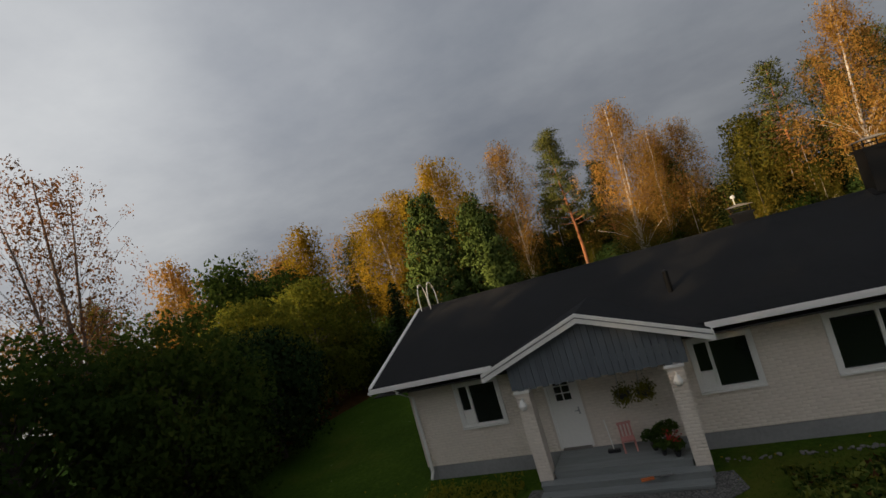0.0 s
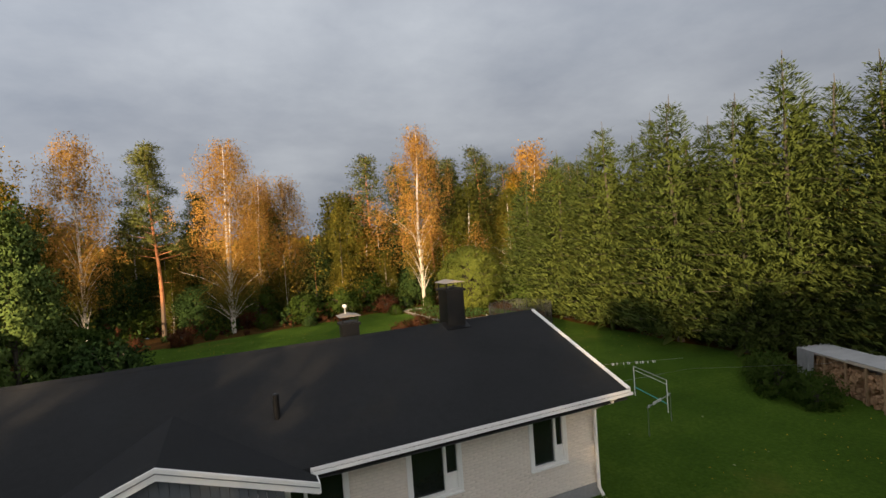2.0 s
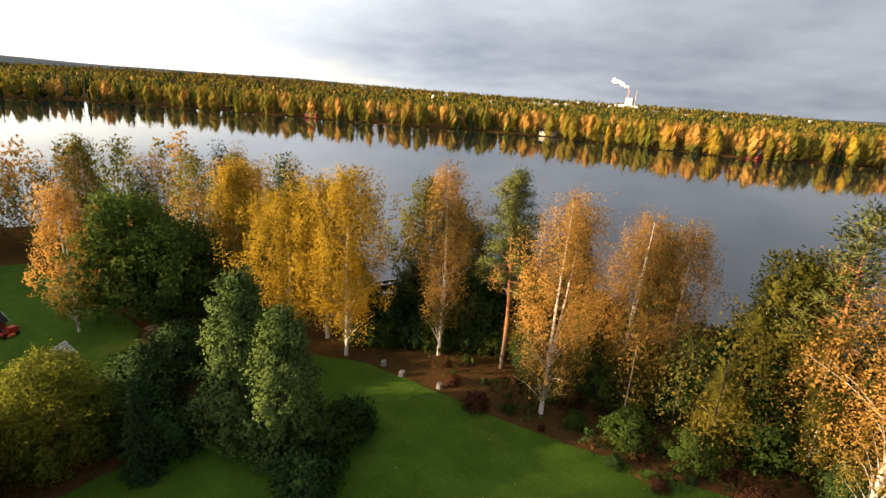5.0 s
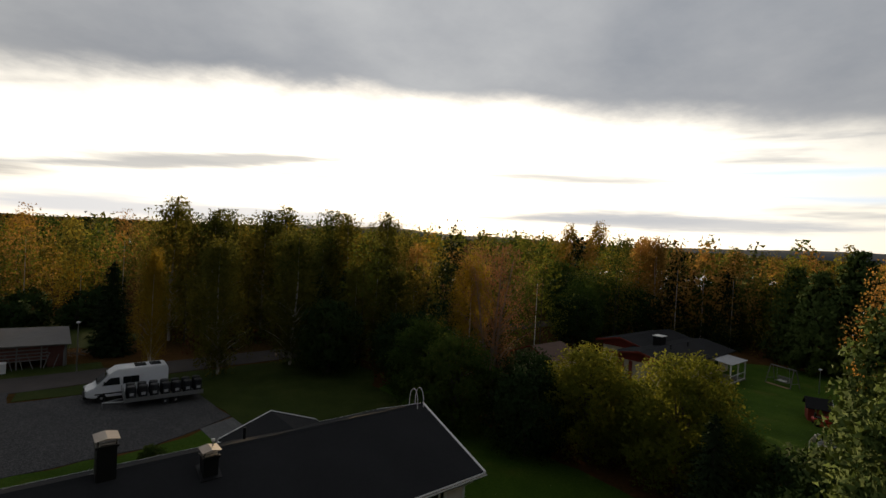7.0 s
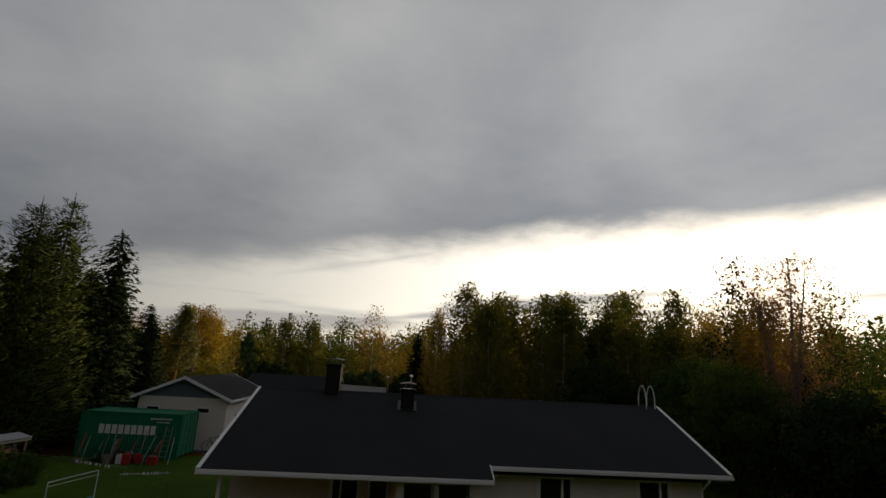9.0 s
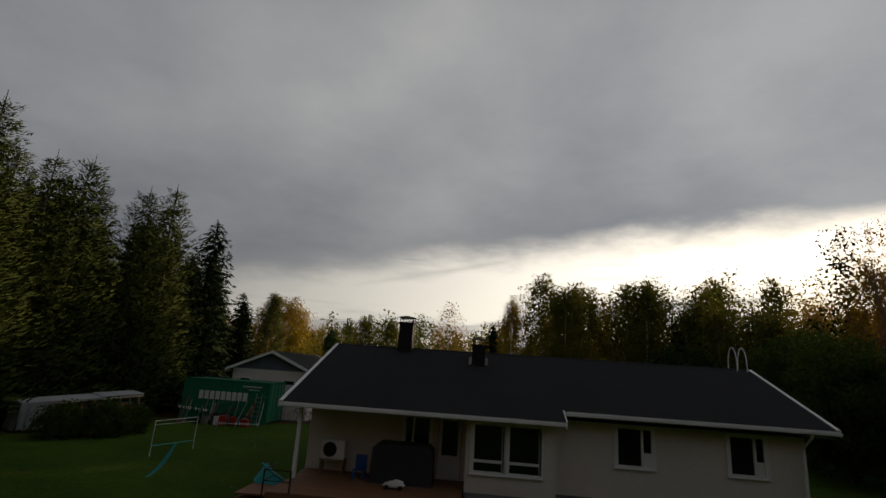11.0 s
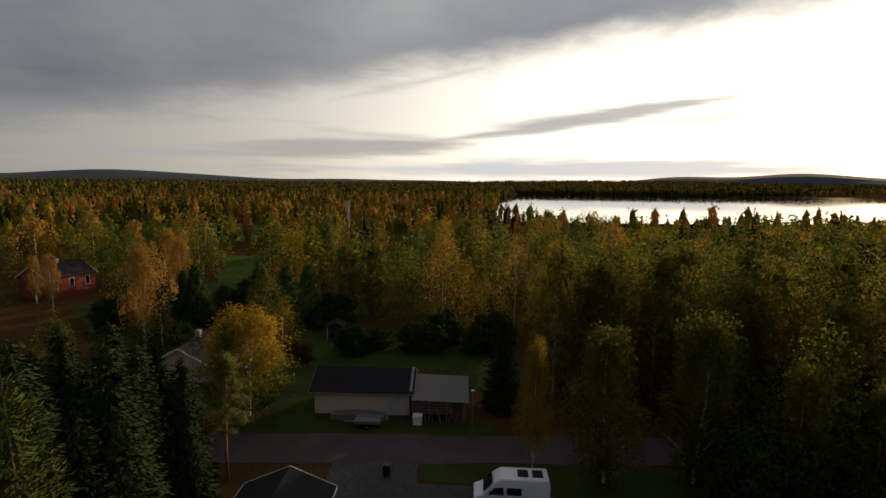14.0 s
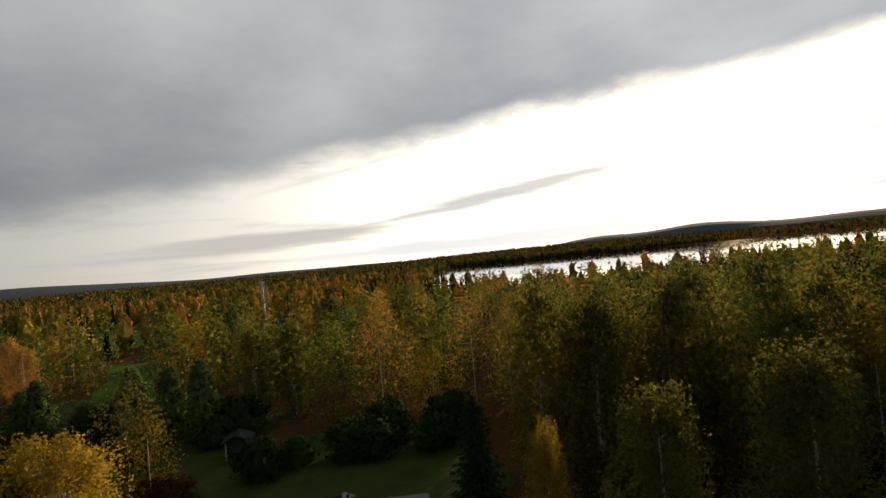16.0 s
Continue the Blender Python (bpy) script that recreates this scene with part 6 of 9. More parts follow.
def scatter_woods():
    """Woods within some 150 m, by colour."""
    nr = np.random.default_rng(5)
    cells = {}
    for r0, r1, gap, clumps, sprays, size in ((18, 75, 5.9, 46, 2100, 0.0185), (75, 160, 7.0, 34, 620, 0.040)):
        g = np.arange(-170, 171, gap)
        gx, gy = np.meshgrid(g, g)
        x = (gx + nr.uniform(-0.45, 0.45, gx.shape) * gap).ravel()
        y = (gy + nr.uniform(-0.45, 0.45, gx.shape) * gap).ravel()
        r = np.hypot(x - 8, y - 4)
        ok = (r > r0) & (r < r1) & free_ground(x, y)
        ok &= ~inside(SHORE, x, y)
        ok &= ~((np.hypot(x - 15, y - 5) < 32) & (y > -20) & (x > -6))
        ok &= seen_from_path(x, y) | (nr.random(len(x)) < 0.25)
        x, y = x[ok], y[ok]
        k = nr.random(len(x))
        street = y < -8
        mixes = {False: (("gold", 0.14), ("amber", 0.24), ("olive", 0.26), ("yelgreen", 0.10), ("pineneedles", 0.16), ("needles", 0.10)),
                 True: (("gold", 0.05), ("amber", 0.10), ("olive", 0.30), ("yelgreen", 0.27), ("leafgreen", 0.18), ("needles", 0.10))}
        for side, mix in mixes.items():
            lo = 0.0
            for colour, share in mix:
                s = (street == side) & (k >= lo) & (k < lo + share)
                lo += share
                if not s.any():
                    continue
                xs, ys = x[s], y[s]
                h = nr.uniform(8.5, 16.0, len(xs))
                h = np.where((ys < -30) & (ys > -75) & (xs < 6), h * 0.4 + 9.6, h)
                h = np.where((ys > 40) & (ys < 62) & (xs > -30) & (xs < 30), h * 0.78, h)
                h = np.where((xs < -55) & (ys < 12), h * 0.5 + 9.0, h)
                cone = colour == "needles"
                w = h * nr.uniform(0.19, 0.31, len(xs)) * (0.8 if cone else 1.0) * np.where(ys < -33, 1.25, 1.0)
                low = 0.03 if cone else 0.10
                cells.setdefault(colour, []).append(crowns(nr, xs, ys, h, w, clumps, sprays, size, cone, low))
                bark = "pinebark" if colour == "pineneedles" else "birchbark" if colour in ("gold", "amber") else "darkbark"
                tagged(new("tree_stems", stems("tree_stems", xs, ys, h, M[bark])), "slender stems of the mixed woods", "trees", kind="stuff")
    for colour, some in cells.items():
        woods_mesh("mixed_woods", some, None, M[colour], nr, "mixed autumn woods of birch, pine and spruce round the gardens", "woods")
    # undergrowth along the shore and the woodland edge
    n = 2400
    x, y = nr.uniform(-60, 70, n), np.r_[nr.uniform(38, 60, n // 2), nr.uniform(-60, -33, n - n // 2)]
    ok = free_ground(x, y, 0.5)
    x, y = x[ok], y[ok]
    h = nr.uniform(0.6, 2.2, len(x))
    for colour, part_of in (("rust_leaf", 0), ("leafgreen", 1), ("darkgreen", 2)):
        s = np.arange(len(x)) % 3 == part_of
        at, sz, out = crowns(nr, x[s], y[s], h[s], h[s] * 0.6, 6, 42, 0.15, False, 0.05)
        tagged(new("undergrowth", leaves("undergrowth", at, sz, M[colour], nr, 0.6, 0.0, out=out)), "low undergrowth of saplings and shrubs in the woods", "undergrowth", kind="stuff")


scatter_woods()


def shore_row(nr, share):
    """Trees along the far shores, close to the water."""
    xs, ys = [], []
    for lake in (LAKE, LAKE2):
        for (x0, y0), (x1, y1) in zip(lake, lake[1:] + lake[:1]):
            length = math.hypot(x1 - x0, y1 - y0)
            if length > 600 or math.hypot((x0 + x1) / 2, (y0 + y1) / 2) < 130:
                continue
            n = int(length / 2.3 * share)
            t, off = nr.random(n), nr.uniform(-9, 9, n)
            xs.append(x0 + (x1 - x0) * t - (y1 - y0) / length * off), ys.append(y0 + (y1 - y0) * t + (x1 - x0) / length * off)
    return np.concatenate(xs), np.concatenate(ys)


def far_forest():
    """The woods beyond, out to the hills: many small crowns joined by colour."""
    nr = np.random.default_rng(8)
    bands = [(160, 540, 8.8, 60, 18, 0.080, 6, 6), (540, 1050, 13.0, 10, 6, 0.15, 3, 5), (1050, 2200, 27.0, 5, 4, 0.24, 3, 4), (2200, 4000, 52.0, 3, 3, 0.42, 3, 4)]
    for colour, share, beyond in (("gold", 0.09, 0.03), ("amber", 0.34, 0.06), ("olive", 0.28, 0.30), ("yelgreen", 0.05, 0.03), ("needles", 0.24, 0.58)):
        some, bodies = [], []
        for r0, r1, gap, sprays, clumps, size, rings, sides in bands:
            n = int(math.pi * (r1 * r1 - r0 * r0) / (gap * gap) * (share if r0 < 400 else beyond))
            a, r = nr.uniform(0, 2 * np.pi, n), np.sqrt(nr.uniform(r0 * r0, r1 * r1, n))
            x, y = 8 + r * np.cos(a), 4 + r * np.sin(a)
            if r0 == 1050 and colour in ("needles", "olive"):
                a, r = nr.uniform(3.25, 5.2, 2 * n), np.sqrt(nr.uniform(r0 * r0, 1500.0**2, 2 * n))
                x, y = np.r_[x, 8 + r * np.cos(a)], np.r_[y, 4 + r * np.sin(a)]
            if r0 < 400:
                ex, ey = shore_row(nr, share)
                x, y = np.r_[x, ex], np.r_[y, ey]
            ok = free_ground(x, y, 0.8) & (seen_from_path(x, y) | (nr.random(len(x)) < 0.2))
            cone = colour == "needles"
            if cone:
                ok &= (y < 100) | (nr.random(len(x)) < (0.2 if r0 < 400 else 0.8))
            if colour in ("gold", "amber"):
                ok &= (y > 0) | (r0 > 400) | (nr.random(len(x)) < 0.6)
                ok &= (x > -120) | (y < -20) | (nr.random(len(x)) < (0.18 if colour == "gold" else 0.55))
                ok &= (y > -700) & ((y < 100) | (r0 < 400)) | (nr.random(len(x)) < 0.3)
            x, y = x[ok], y[ok]
            h = nr.uniform(12.0, 17.0, len(x)) * np.where((y > 60) & (edge_gap(LAKE, x, y) < 60), 1.22, 1.0) * np.where(y < -60, 0.86, 1.0) * np.where((y < -150) & (y > -420) & (edge_gap(LAKE2, x, y) < 90), np.where(nr.random(len(x)) < 0.82, 0.6, 1.05), 1.0)
            w = h * (0.15 if cone else 0.27) * (1.2 if r0 < 1000 else 2.2)
            rim = (edge_gap(LAKE, x, y) < 30) if r0 < 400 else np.zeros(len(x), bool)
            for pick, spr, sz0 in ((rim, int(sprays * 2.6), size * 0.58), (~rim, int(sprays * 0.6), size * 1.12)):
                if pick.any():
                    some.append(crowns(nr, x[pick], y[pick], h[pick], w[pick], clumps, spr, sz0, cone, 0.08))
            bodies.append(cores("far", nr, x, y, h, w, None, rings, sides, cone, 0.02, 0.52 if r0 < 400 else 0.74))
        woods_mesh("woodland", some, bodies, M[colour], nr, "distant mixed autumn forest reaching to the hills", "forest")


for f in FIELDS:
    sheet("field", f, 0.06, M["lawn"], "open green field among the woods", "field", wob=1.0, step=8.0)
far_forest()


# ---- outbuildings ----
def gable_building(name, label, category, x0, x1, y0, y1, eave, ridge, wall, roof, along_y=False, over=0.4, trim="white", gable=None, base_z=0.0):
    """A plain gabled building: four walls, two roof slopes, boards at the verges. The ridge runs along x, or y."""
    b = base(name, label, category)
    if along_y:
        m, h0, h1, e0, e1 = (x0 + x1) / 2, x0, x1, y0, y1
    else:
        m, h0, h1, e0, e1 = (y0 + y1) / 2, y0, y1, x0, x1
    ax = "y" if along_y else "x"
    k = (ridge - eave) / (m - h0 + over)
    rz = lambda a: ridge - k * abs(a - m)
    wt = rz(h0) - 0.12
    for e, s in ((e0, 0.2), (e1 - 0.2, 0.2)):
        part("gable_wall", prism([(h0, base_z - 0.2), (h1, base_z - 0.2), (h1, wt), (h0, wt)], ax, e, e + s), wall, b)
        part("gable_top", prism([(h0 + 0.01, wt + 0.002), (h1 - 0.01, wt + 0.002), (m, ridge - 0.13)], ax, e + 0.01, e + s - 0.01), gable or wall, b)
    for h in (h0, h1 - 0.2):
        r = (h, h + 0.2, e0 + 0.202, e1 - 0.202) if along_y else (e0 + 0.202, e1 - 0.202, h, h + 0.2)
        part("wall", box(*r, base_z - 0.2, wt - 0.02), wall, b)
    for a in (h0 - over, h1 + over):
        c = [(m, e0 - over, ridge), (m, e1 + over, ridge), (a, e1 + over, rz(a)), (a, e0 - over, rz(a))]
        part("roof", slab([(p, q, z) if along_y else (q, p, z) for p, q, z in c], 0.10), roof, b)
        f = sorted((a, a + (0.03 if a > m else -0.03)))
        r = (*f, e0 - over, e1 + over) if along_y else (e0 - over, e1 + over, *f)
        part("fascia", box(*r, rz(a) - 0.17, rz(a) + 0.01), M[trim], b)
        for e, o in ((e0 - over, -1), (e1 + over, 1)):
            part("bargeboard", prism([(a, rz(a) - 0.17), (m, ridge - 0.17), (m, ridge + 0.03), (a, rz(a) + 0.03)], ax, *sorted((e, e + o * 0.035))), M[trim], b)
    return b


def plain_window(parent, x0, x1, z0, z1, y=None, x=None, o=1, trim="white", name="window"):
    w = base(name, "", "")
    w.parent = parent
    f = 0.07
    if y is not None:
        R = lambda a, b, c, d, e, g: (a, b, *sorted((y + o * e, y + o * g)), c, d)
    else:
        R = lambda a, b, c, d, e, g: (*sorted((x + o * e, x + o * g)), a, b, c, d)
    part("window_frame", boxes(R(x0, x1, z1 - f, z1, 0.003, 0.04), R(x0, x1, z0, z0 + f, 0.003, 0.05), R(x0, x0 + f, z0 + f, z1 - f, 0.003, 0.04), R(x1 - f, x1, z0 + f, z1 - f, 0.003, 0.04)), M[trim], w)
    part("pane", boxes(R(x0 + f, x1 - f, z0 + f, z1 - f, 0.004, 0.014)), M["glass"], w)
    return w


def make_garage():
    g = gable_building("garage", "white brick garage with black gabled roof and grey gable boards", "garage", 22.95, 28.75, -18.3, -9.35, 3.32, 4.72, M["brick"], M["roof"], True, 0.38, gable=M["greyboard"])
    for a, b in ((27.3, 28.2), (24.0, 24.9)):
        plain_window(g, a, b, 2.35, 2.75, y=-9.35, o=1)
    for y in (-12.6, -16.4):
        d = base("garage_door", "", "")
        d.parent = g
        for i in range(5):
            part("door_panel", box(22.90, 22.945, y - 1.25, y + 1.25, 0.05 + 0.43 * i, 0.05 + 0.43 * i + 0.42, 0.008), M["greyboard"] if y > -14 else M["white"], d)
    part("ramp", box(21.2, 22.9, -17.8, -11.2, -0.05, 0.075), M["terrace"], g, "reddish paving before the doors")


def make_container():
    c = base("shipping_container", "green corrugated steel shipping container with a row of white marks", "container", at=(30.25, -6.1, 0.02), rz=0)
    L, W, H = 5.85, 2.38, 2.6
    # laid along -x from its corner; long face to +y
    n = 34
    bm = bmesh.new()
    prev = None
    for i in range(n * 4 + 1):
        x = -L * i / (n * 4)
        y = -0.035 if (i % 4) in (1, 2) else 0.0
        v = (bm.verts.new((x, y, 0.14)), bm.verts.new((x, y, H - 0.1)))
        if prev:
            bm.faces.new((prev[0], v[0], v[1], prev[1]))
        prev = v
    part("side_panel", bm, M["green"], c, "corrugated green steel side")
    part("side_panel", box(-L, 0, -W, -W + 0.04, 0.14, H - 0.1), M["green"], c)
    part("end_panel", box(-0.04, 0, -W + 0.04, -0.04, 0.14, H - 0.1), M["green"], c)
    part("roof_panel", box(-L, 0, -W, 0, H - 0.06, H - 0.02), M["green"], c)
    for y in (-0.01, -W + 0.0):
        part("top_rail", box(-L, 0, y - 0.05, y + 0.03, H - 0.1, H), M["green"], c)
        part("bottom_rail", box(-L, 0, y - 0.05, y + 0.03, 0.0, 0.14), M["green"], c)
        for x in (-0.06, -L - 0.02):
            part("corner_post", box(x, x + 0.1, y - 0.06, y + 0.035, 0.0, H), M["green"], c)
    for y0, y1 in ((-W / 2 + 0.01, -0.06), (-W + 0.06, -W / 2 - 0.01)):
        d = part("container_door", box(-L - 0.005, -L + 0.04, y0, y1, 0.14, H - 0.1), M["green"], c)
        for k in (0.3, 0.72):
            yy = y0 + (y1 - y0) * k
            part("lock_rod", tube([(-L - 0.04, yy, 0.12), (-L - 0.04, yy, H - 0.1)], 0.018, 6), M["zinc"], d)
    # the large marking as plain upright bars of its size
    for i in range(9):
        x1 = -1.10 - 0.375 * i
        part("marking_bar", box(x1 - 0.29, x1, 0.002, 0.010, 1.34, 1.86), M["white"], c, "white painted marking")
    for i in range(10):
        part("small_mark", box(-4.1 - 0.13 * i, -4.02 - 0.13 * i, 0.0, 0.008, 2.22, 2.32), M["white"], c)
    for i in range(6):
        part("small_mark", box(-4.5 - 0.13 * i, -4.42 - 0.13 * i, 0.0, 0.008, 2.04, 2.11), M["white"], c)


def make_barn():
    b = gable_building("barn", "long low pale-plastered outbuilding with a dark roof", "barn", 19.3, 29.4, -41.6, -36.0, 2.55, 4.15, M["cream"], M["roof"], False, 0.5, trim="oldwood")
    d = part("barn_door", box(20.4, 21.5, -35.99, -35.94, 0.0, 2.0), M["tarp"], b)
    part("fire_wall", prism([(-41.7, 2.3), (-35.9, 2.3), (-35.9, 2.75), (-38.8, 4.32), (-41.7, 2.75)], "x", 19.02, 19.28), M["plinth"], b)
    s = base("lean_to_shed", "weathered lean-to shed with red boards and a sagging grey tin roof", "shed")
    part("roof", slab([(13.1, -39.4, 3.15), (18.98, -39.4, 3.3), (18.98, -34.7, 2.35), (13.1, -34.7, 2.2)], 0.06), M["oldwood"], s)
    for x in (13.5, 15.3, 17.1, 18.8):
        part("post", box(x, x + 0.12, -35.0, -34.88, -0.1, 2.2), M["oldwood"], s)
    part("back_wall", box(13.4, 18.9, -39.2, -39.1, -0.1, 2.9), M["oldwood"], s)
    part("side_wall", box(13.4, 13.46, -39.1, -35.1, -0.1, 2.2), M["oldwood"], s)
    rng = random.Random(9)
    for i in range(13):
        z = 0.75 + 0.11 * i
        part("board", box(15.0 - 0.2 * rng.random(), 18.75, -35.10 - 0.012 * (i % 2), -35.06, z, z + 0.095), M["redwood" if i % 3 else "oldwood"], s)
    part("door_sheet", box(13.6, 14.9, -35.12, -35.07, 0.0, 2.0), M["redwood"], s, "rusty red sheet door")
    for i in range(7):
        x = 13.7 + 0.75 * i
        part("plank", tube([(x, -34.6, 0.05), (x + rng.uniform(-0.6, 0.6), -35.0, rng.uniform(1.0, 1.9))], 0.05, 4), M["oldwood"], s)
    w = base("waste_bin", "white plastic box standing before the shed", "box", at=(18.3, -34.3, 0))
    part("body", box(-0.45, 0.45, -0.4, 0.4, 0, 0.9, 0.04), M["white"], w)
    part("lid", box(-0.48, 0.48, -0.43, 0.43, 0.904, 0.97, 0.02), M["white"], w)
    t = base("tarpaulin_pile", "low pile of boards under a dull green tarpaulin", "pile")
    part("cover", prism([(21.4, 0.05), (27.6, 0.05), (27.2, 0.55), (24.4, 0.75), (21.8, 0.5)], "y", -35.6, -34.6), M["oldwood"], t)
    make_trailer_small(23.2, -33.6)
    pile = base("scrap_pile", "heap of branches and scrap beside the shed", "pile", at=(12.3, -38.5, 0))
    rng = random.Random(4)
    for i in range(26):
        a = rng.uniform(0, 6.28)
        p = Vector((rng.uniform(-0.8, 0.8), rng.uniform(-0.8, 0.8), rng.uniform(0.05, 0.5)))
        part("branch", tube([p, p + Vector((math.cos(a), math.sin(a), rng.uniform(0, 0.5))) * rng.uniform(0.6, 1.4)], [0.03, 0.012], 4), M["oldwood"], pile)


def wheel_part(parent, x, y, r=0.32, w=0.2, ax="y"):
    t = part("wheel", lathe([(r * 0.6, -w / 2), (r * 0.95, -w / 2), (r, -w / 3), (r, w / 3), (r * 0.95, w / 2), (r * 0.6, w / 2)], 18), M["rubber"], parent)
    rim = part("rim", lathe([(0.05, -w / 2 - 0.01), (r * 0.58, -w / 2 + 0.02), (r * 0.6, w / 2 - 0.02), (0.05, w / 2 + 0.01)], 12), M["zinc"], t)
    t.matrix_basis = pose(x, y, r, 90, 0, 0) if ax == "y" else pose(x, y, r, 0, 90, 0)
    return t


def make_trailer_small(x, y):
    t = base("car_trailer", "small grey flat car trailer on the grass", "trailer", at=(x, y, 0.0), rz=0)
    part("bed", boxes((-1.3, 1.3, -0.7, 0.7, 0.5, 0.56), (-1.3, 1.3, -0.7, -0.66, 0.56, 0.85), (-1.3, 1.3, 0.66, 0.7, 0.56, 0.85), (-1.3, -1.26, -0.66, 0.66, 0.56, 0.85), (1.26, 1.3, -0.66, 0.66, 0.56, 0.85)), M["zinc"], t)
    part("drawbar", tube([(1.3, 0, 0.5), (2.5, 0, 0.45), (2.5, 0, 0.02)], 0.035), M["zinc"], t)
    for yy in (-0.8, 0.8):
        wheel_part(t, 0, yy, 0.28, 0.16)


def car_body(profile, half, taper=0.82, belt=0.5):
    """A vehicle body from a side outline of (x, z): pushed across and narrowed above the belt line."""
    bm = prism(profile, "y", -half, half)
    zt = max(z for _, z in profile)
    bmesh.ops.bevel(bm, geom=[e for e in bm.edges], offset=0.06, segments=2, affect="EDGES")
    for v in bm.verts:
        if v.co.z > belt:
            v.co.y *= 1 - (1 - taper) * (v.co.z - belt) / (zt - belt)
    bmesh.ops.recalc_face_normals(bm, faces=bm.faces)
    return bm


def make_van():
    v = base("van", "white high-roofed delivery van parked in the yard", "van", at=(10.1, -22.1, 0.05), rz=-2)
    # nose toward +x
    prof = [(-2.85, 0.42), (2.35, 0.38), (2.80, 0.55), (2.82, 0.95), (2.15, 1.25), (1.25, 2.15), (0.75, 2.48), (-2.75, 2.52), (-2.88, 2.2)]
    part("body", car_body(prof, 0.99, 0.86, 1.2), M["carwhite"], v, "white van body")
    part("windscreen", slab([(2.02, -0.78, 1.41), (2.02, 0.78, 1.41), (1.36, 0.74, 2.09), (1.36, -0.74, 2.09)], 0.02), M["glass"], v).location = (0.06, 0, 0.05)
    for s in (-1, 1):
        part("side_window", prism([(0.55, 1.30), (1.75, 1.30), (1.25, 1.85), (0.6, 1.88)], "y", *sorted((s * 0.93, s * 0.985))), M["glass"], v)
        part("side_window", prism([(-0.75, 1.32), (0.35, 1.32), (0.35, 1.88), (-0.75, 1.88)], "y", *sorted((s * 0.93, s * 0.985))), M["glass"], v)
        part("door_seam", box(0.43, 0.46, *sorted((s * 0.985, s * 0.995)), 0.5, 1.2), M["rubber"], v)
        part("rub_strip", box(-2.7, 2.2, *sorted((s * 0.985, s * 1.0)), 0.62, 0.72), M["rubber"], v)
        part("mirror", box(1.55, 1.65, *sorted((s * 1.0, s * 1.2)), 1.35, 1.65, 0.02), M["rubber"], v)
        part("headlight", box(2.55, 2.84, *sorted((s * 0.55, s * 0.86)), 0.82, 1.0, 0.02), M["zinc"], v)
        for x in (1.75, -1.75):
            wheel_part(v, x, s * 0.88, 0.34, 0.22)
    part("bumper", box(2.6, 2.93, -0.92, 0.92, 0.38, 0.6, 0.04), M["rubber"], v)
    part("grille", box(2.79, 2.85, -0.5, 0.5, 0.72, 0.9), M["rubber"], v)
    for x in (-0.9, -2.0):
        part("roof_hatch", box(x - 0.4, x + 0.4, -0.45, 0.45, 2.50, 2.58, 0.02), M["rubber"], v)


def make_bins_trailer():
    t = base("flatbed_trailer", "long grey flatbed trailer loaded with black bins", "trailer", at=(7.9, -19.3, 0.05), rz=-3)
    part("bed", box(-2.75, 2.75, -0.95, 0.95, 0.55, 0.66), M["zinc"], t)
    for s in (-1, 1):
        part("side_board", box(-2.75, 2.75, s * 0.95 - 0.02, s * 0.95 + 0.02, 0.55, 0.86), M["zinc"], t)
        for x in (-0.75, 0.0):
            wheel_part(t, x, s * 0.82, 0.27, 0.18)
    part("headboard", box(2.73, 2.77, -0.95, 0.95, 0.66, 1.45), M["zinc"], t)
    part("drawbar", tube([(2.75, 0.5, 0.5), (4.1, 0, 0.45), (4.1, 0, 0.0)], 0.04), M["zinc"], t)
    part("drawbar", tube([(2.75, -0.5, 0.5), (4.1, 0, 0.45)], 0.04), M["zinc"], t)
    first = None
    for i in range(7):
        for s in (-1, 1):
            m = pose(7.9, -19.3, 0.05, 0, 0, -3) @ pose(-2.4 + 0.78 * i, s * 0.45, 0.662)
            if first is None:
                first = base("black_bin", "black plastic drum with a pale label on the trailer", "bin", "bins on the trailer")
                part("drum", lathe([(0.26, 0), (0.31, 0.05), (0.32, 0.45), (0.34, 0.47), (0.32, 0.5), (0.31, 0.88), (0.33, 0.9), (0.30, 0.98), (0.05, 1.0)], 14), M["barrel"], first)
                part("drum_label", box(-0.14, 0.14, 0.30, 0.335, 0.3, 0.5), M["tarp"], first)
                first.matrix_basis = m
            else:
                copy_thing(first, m)


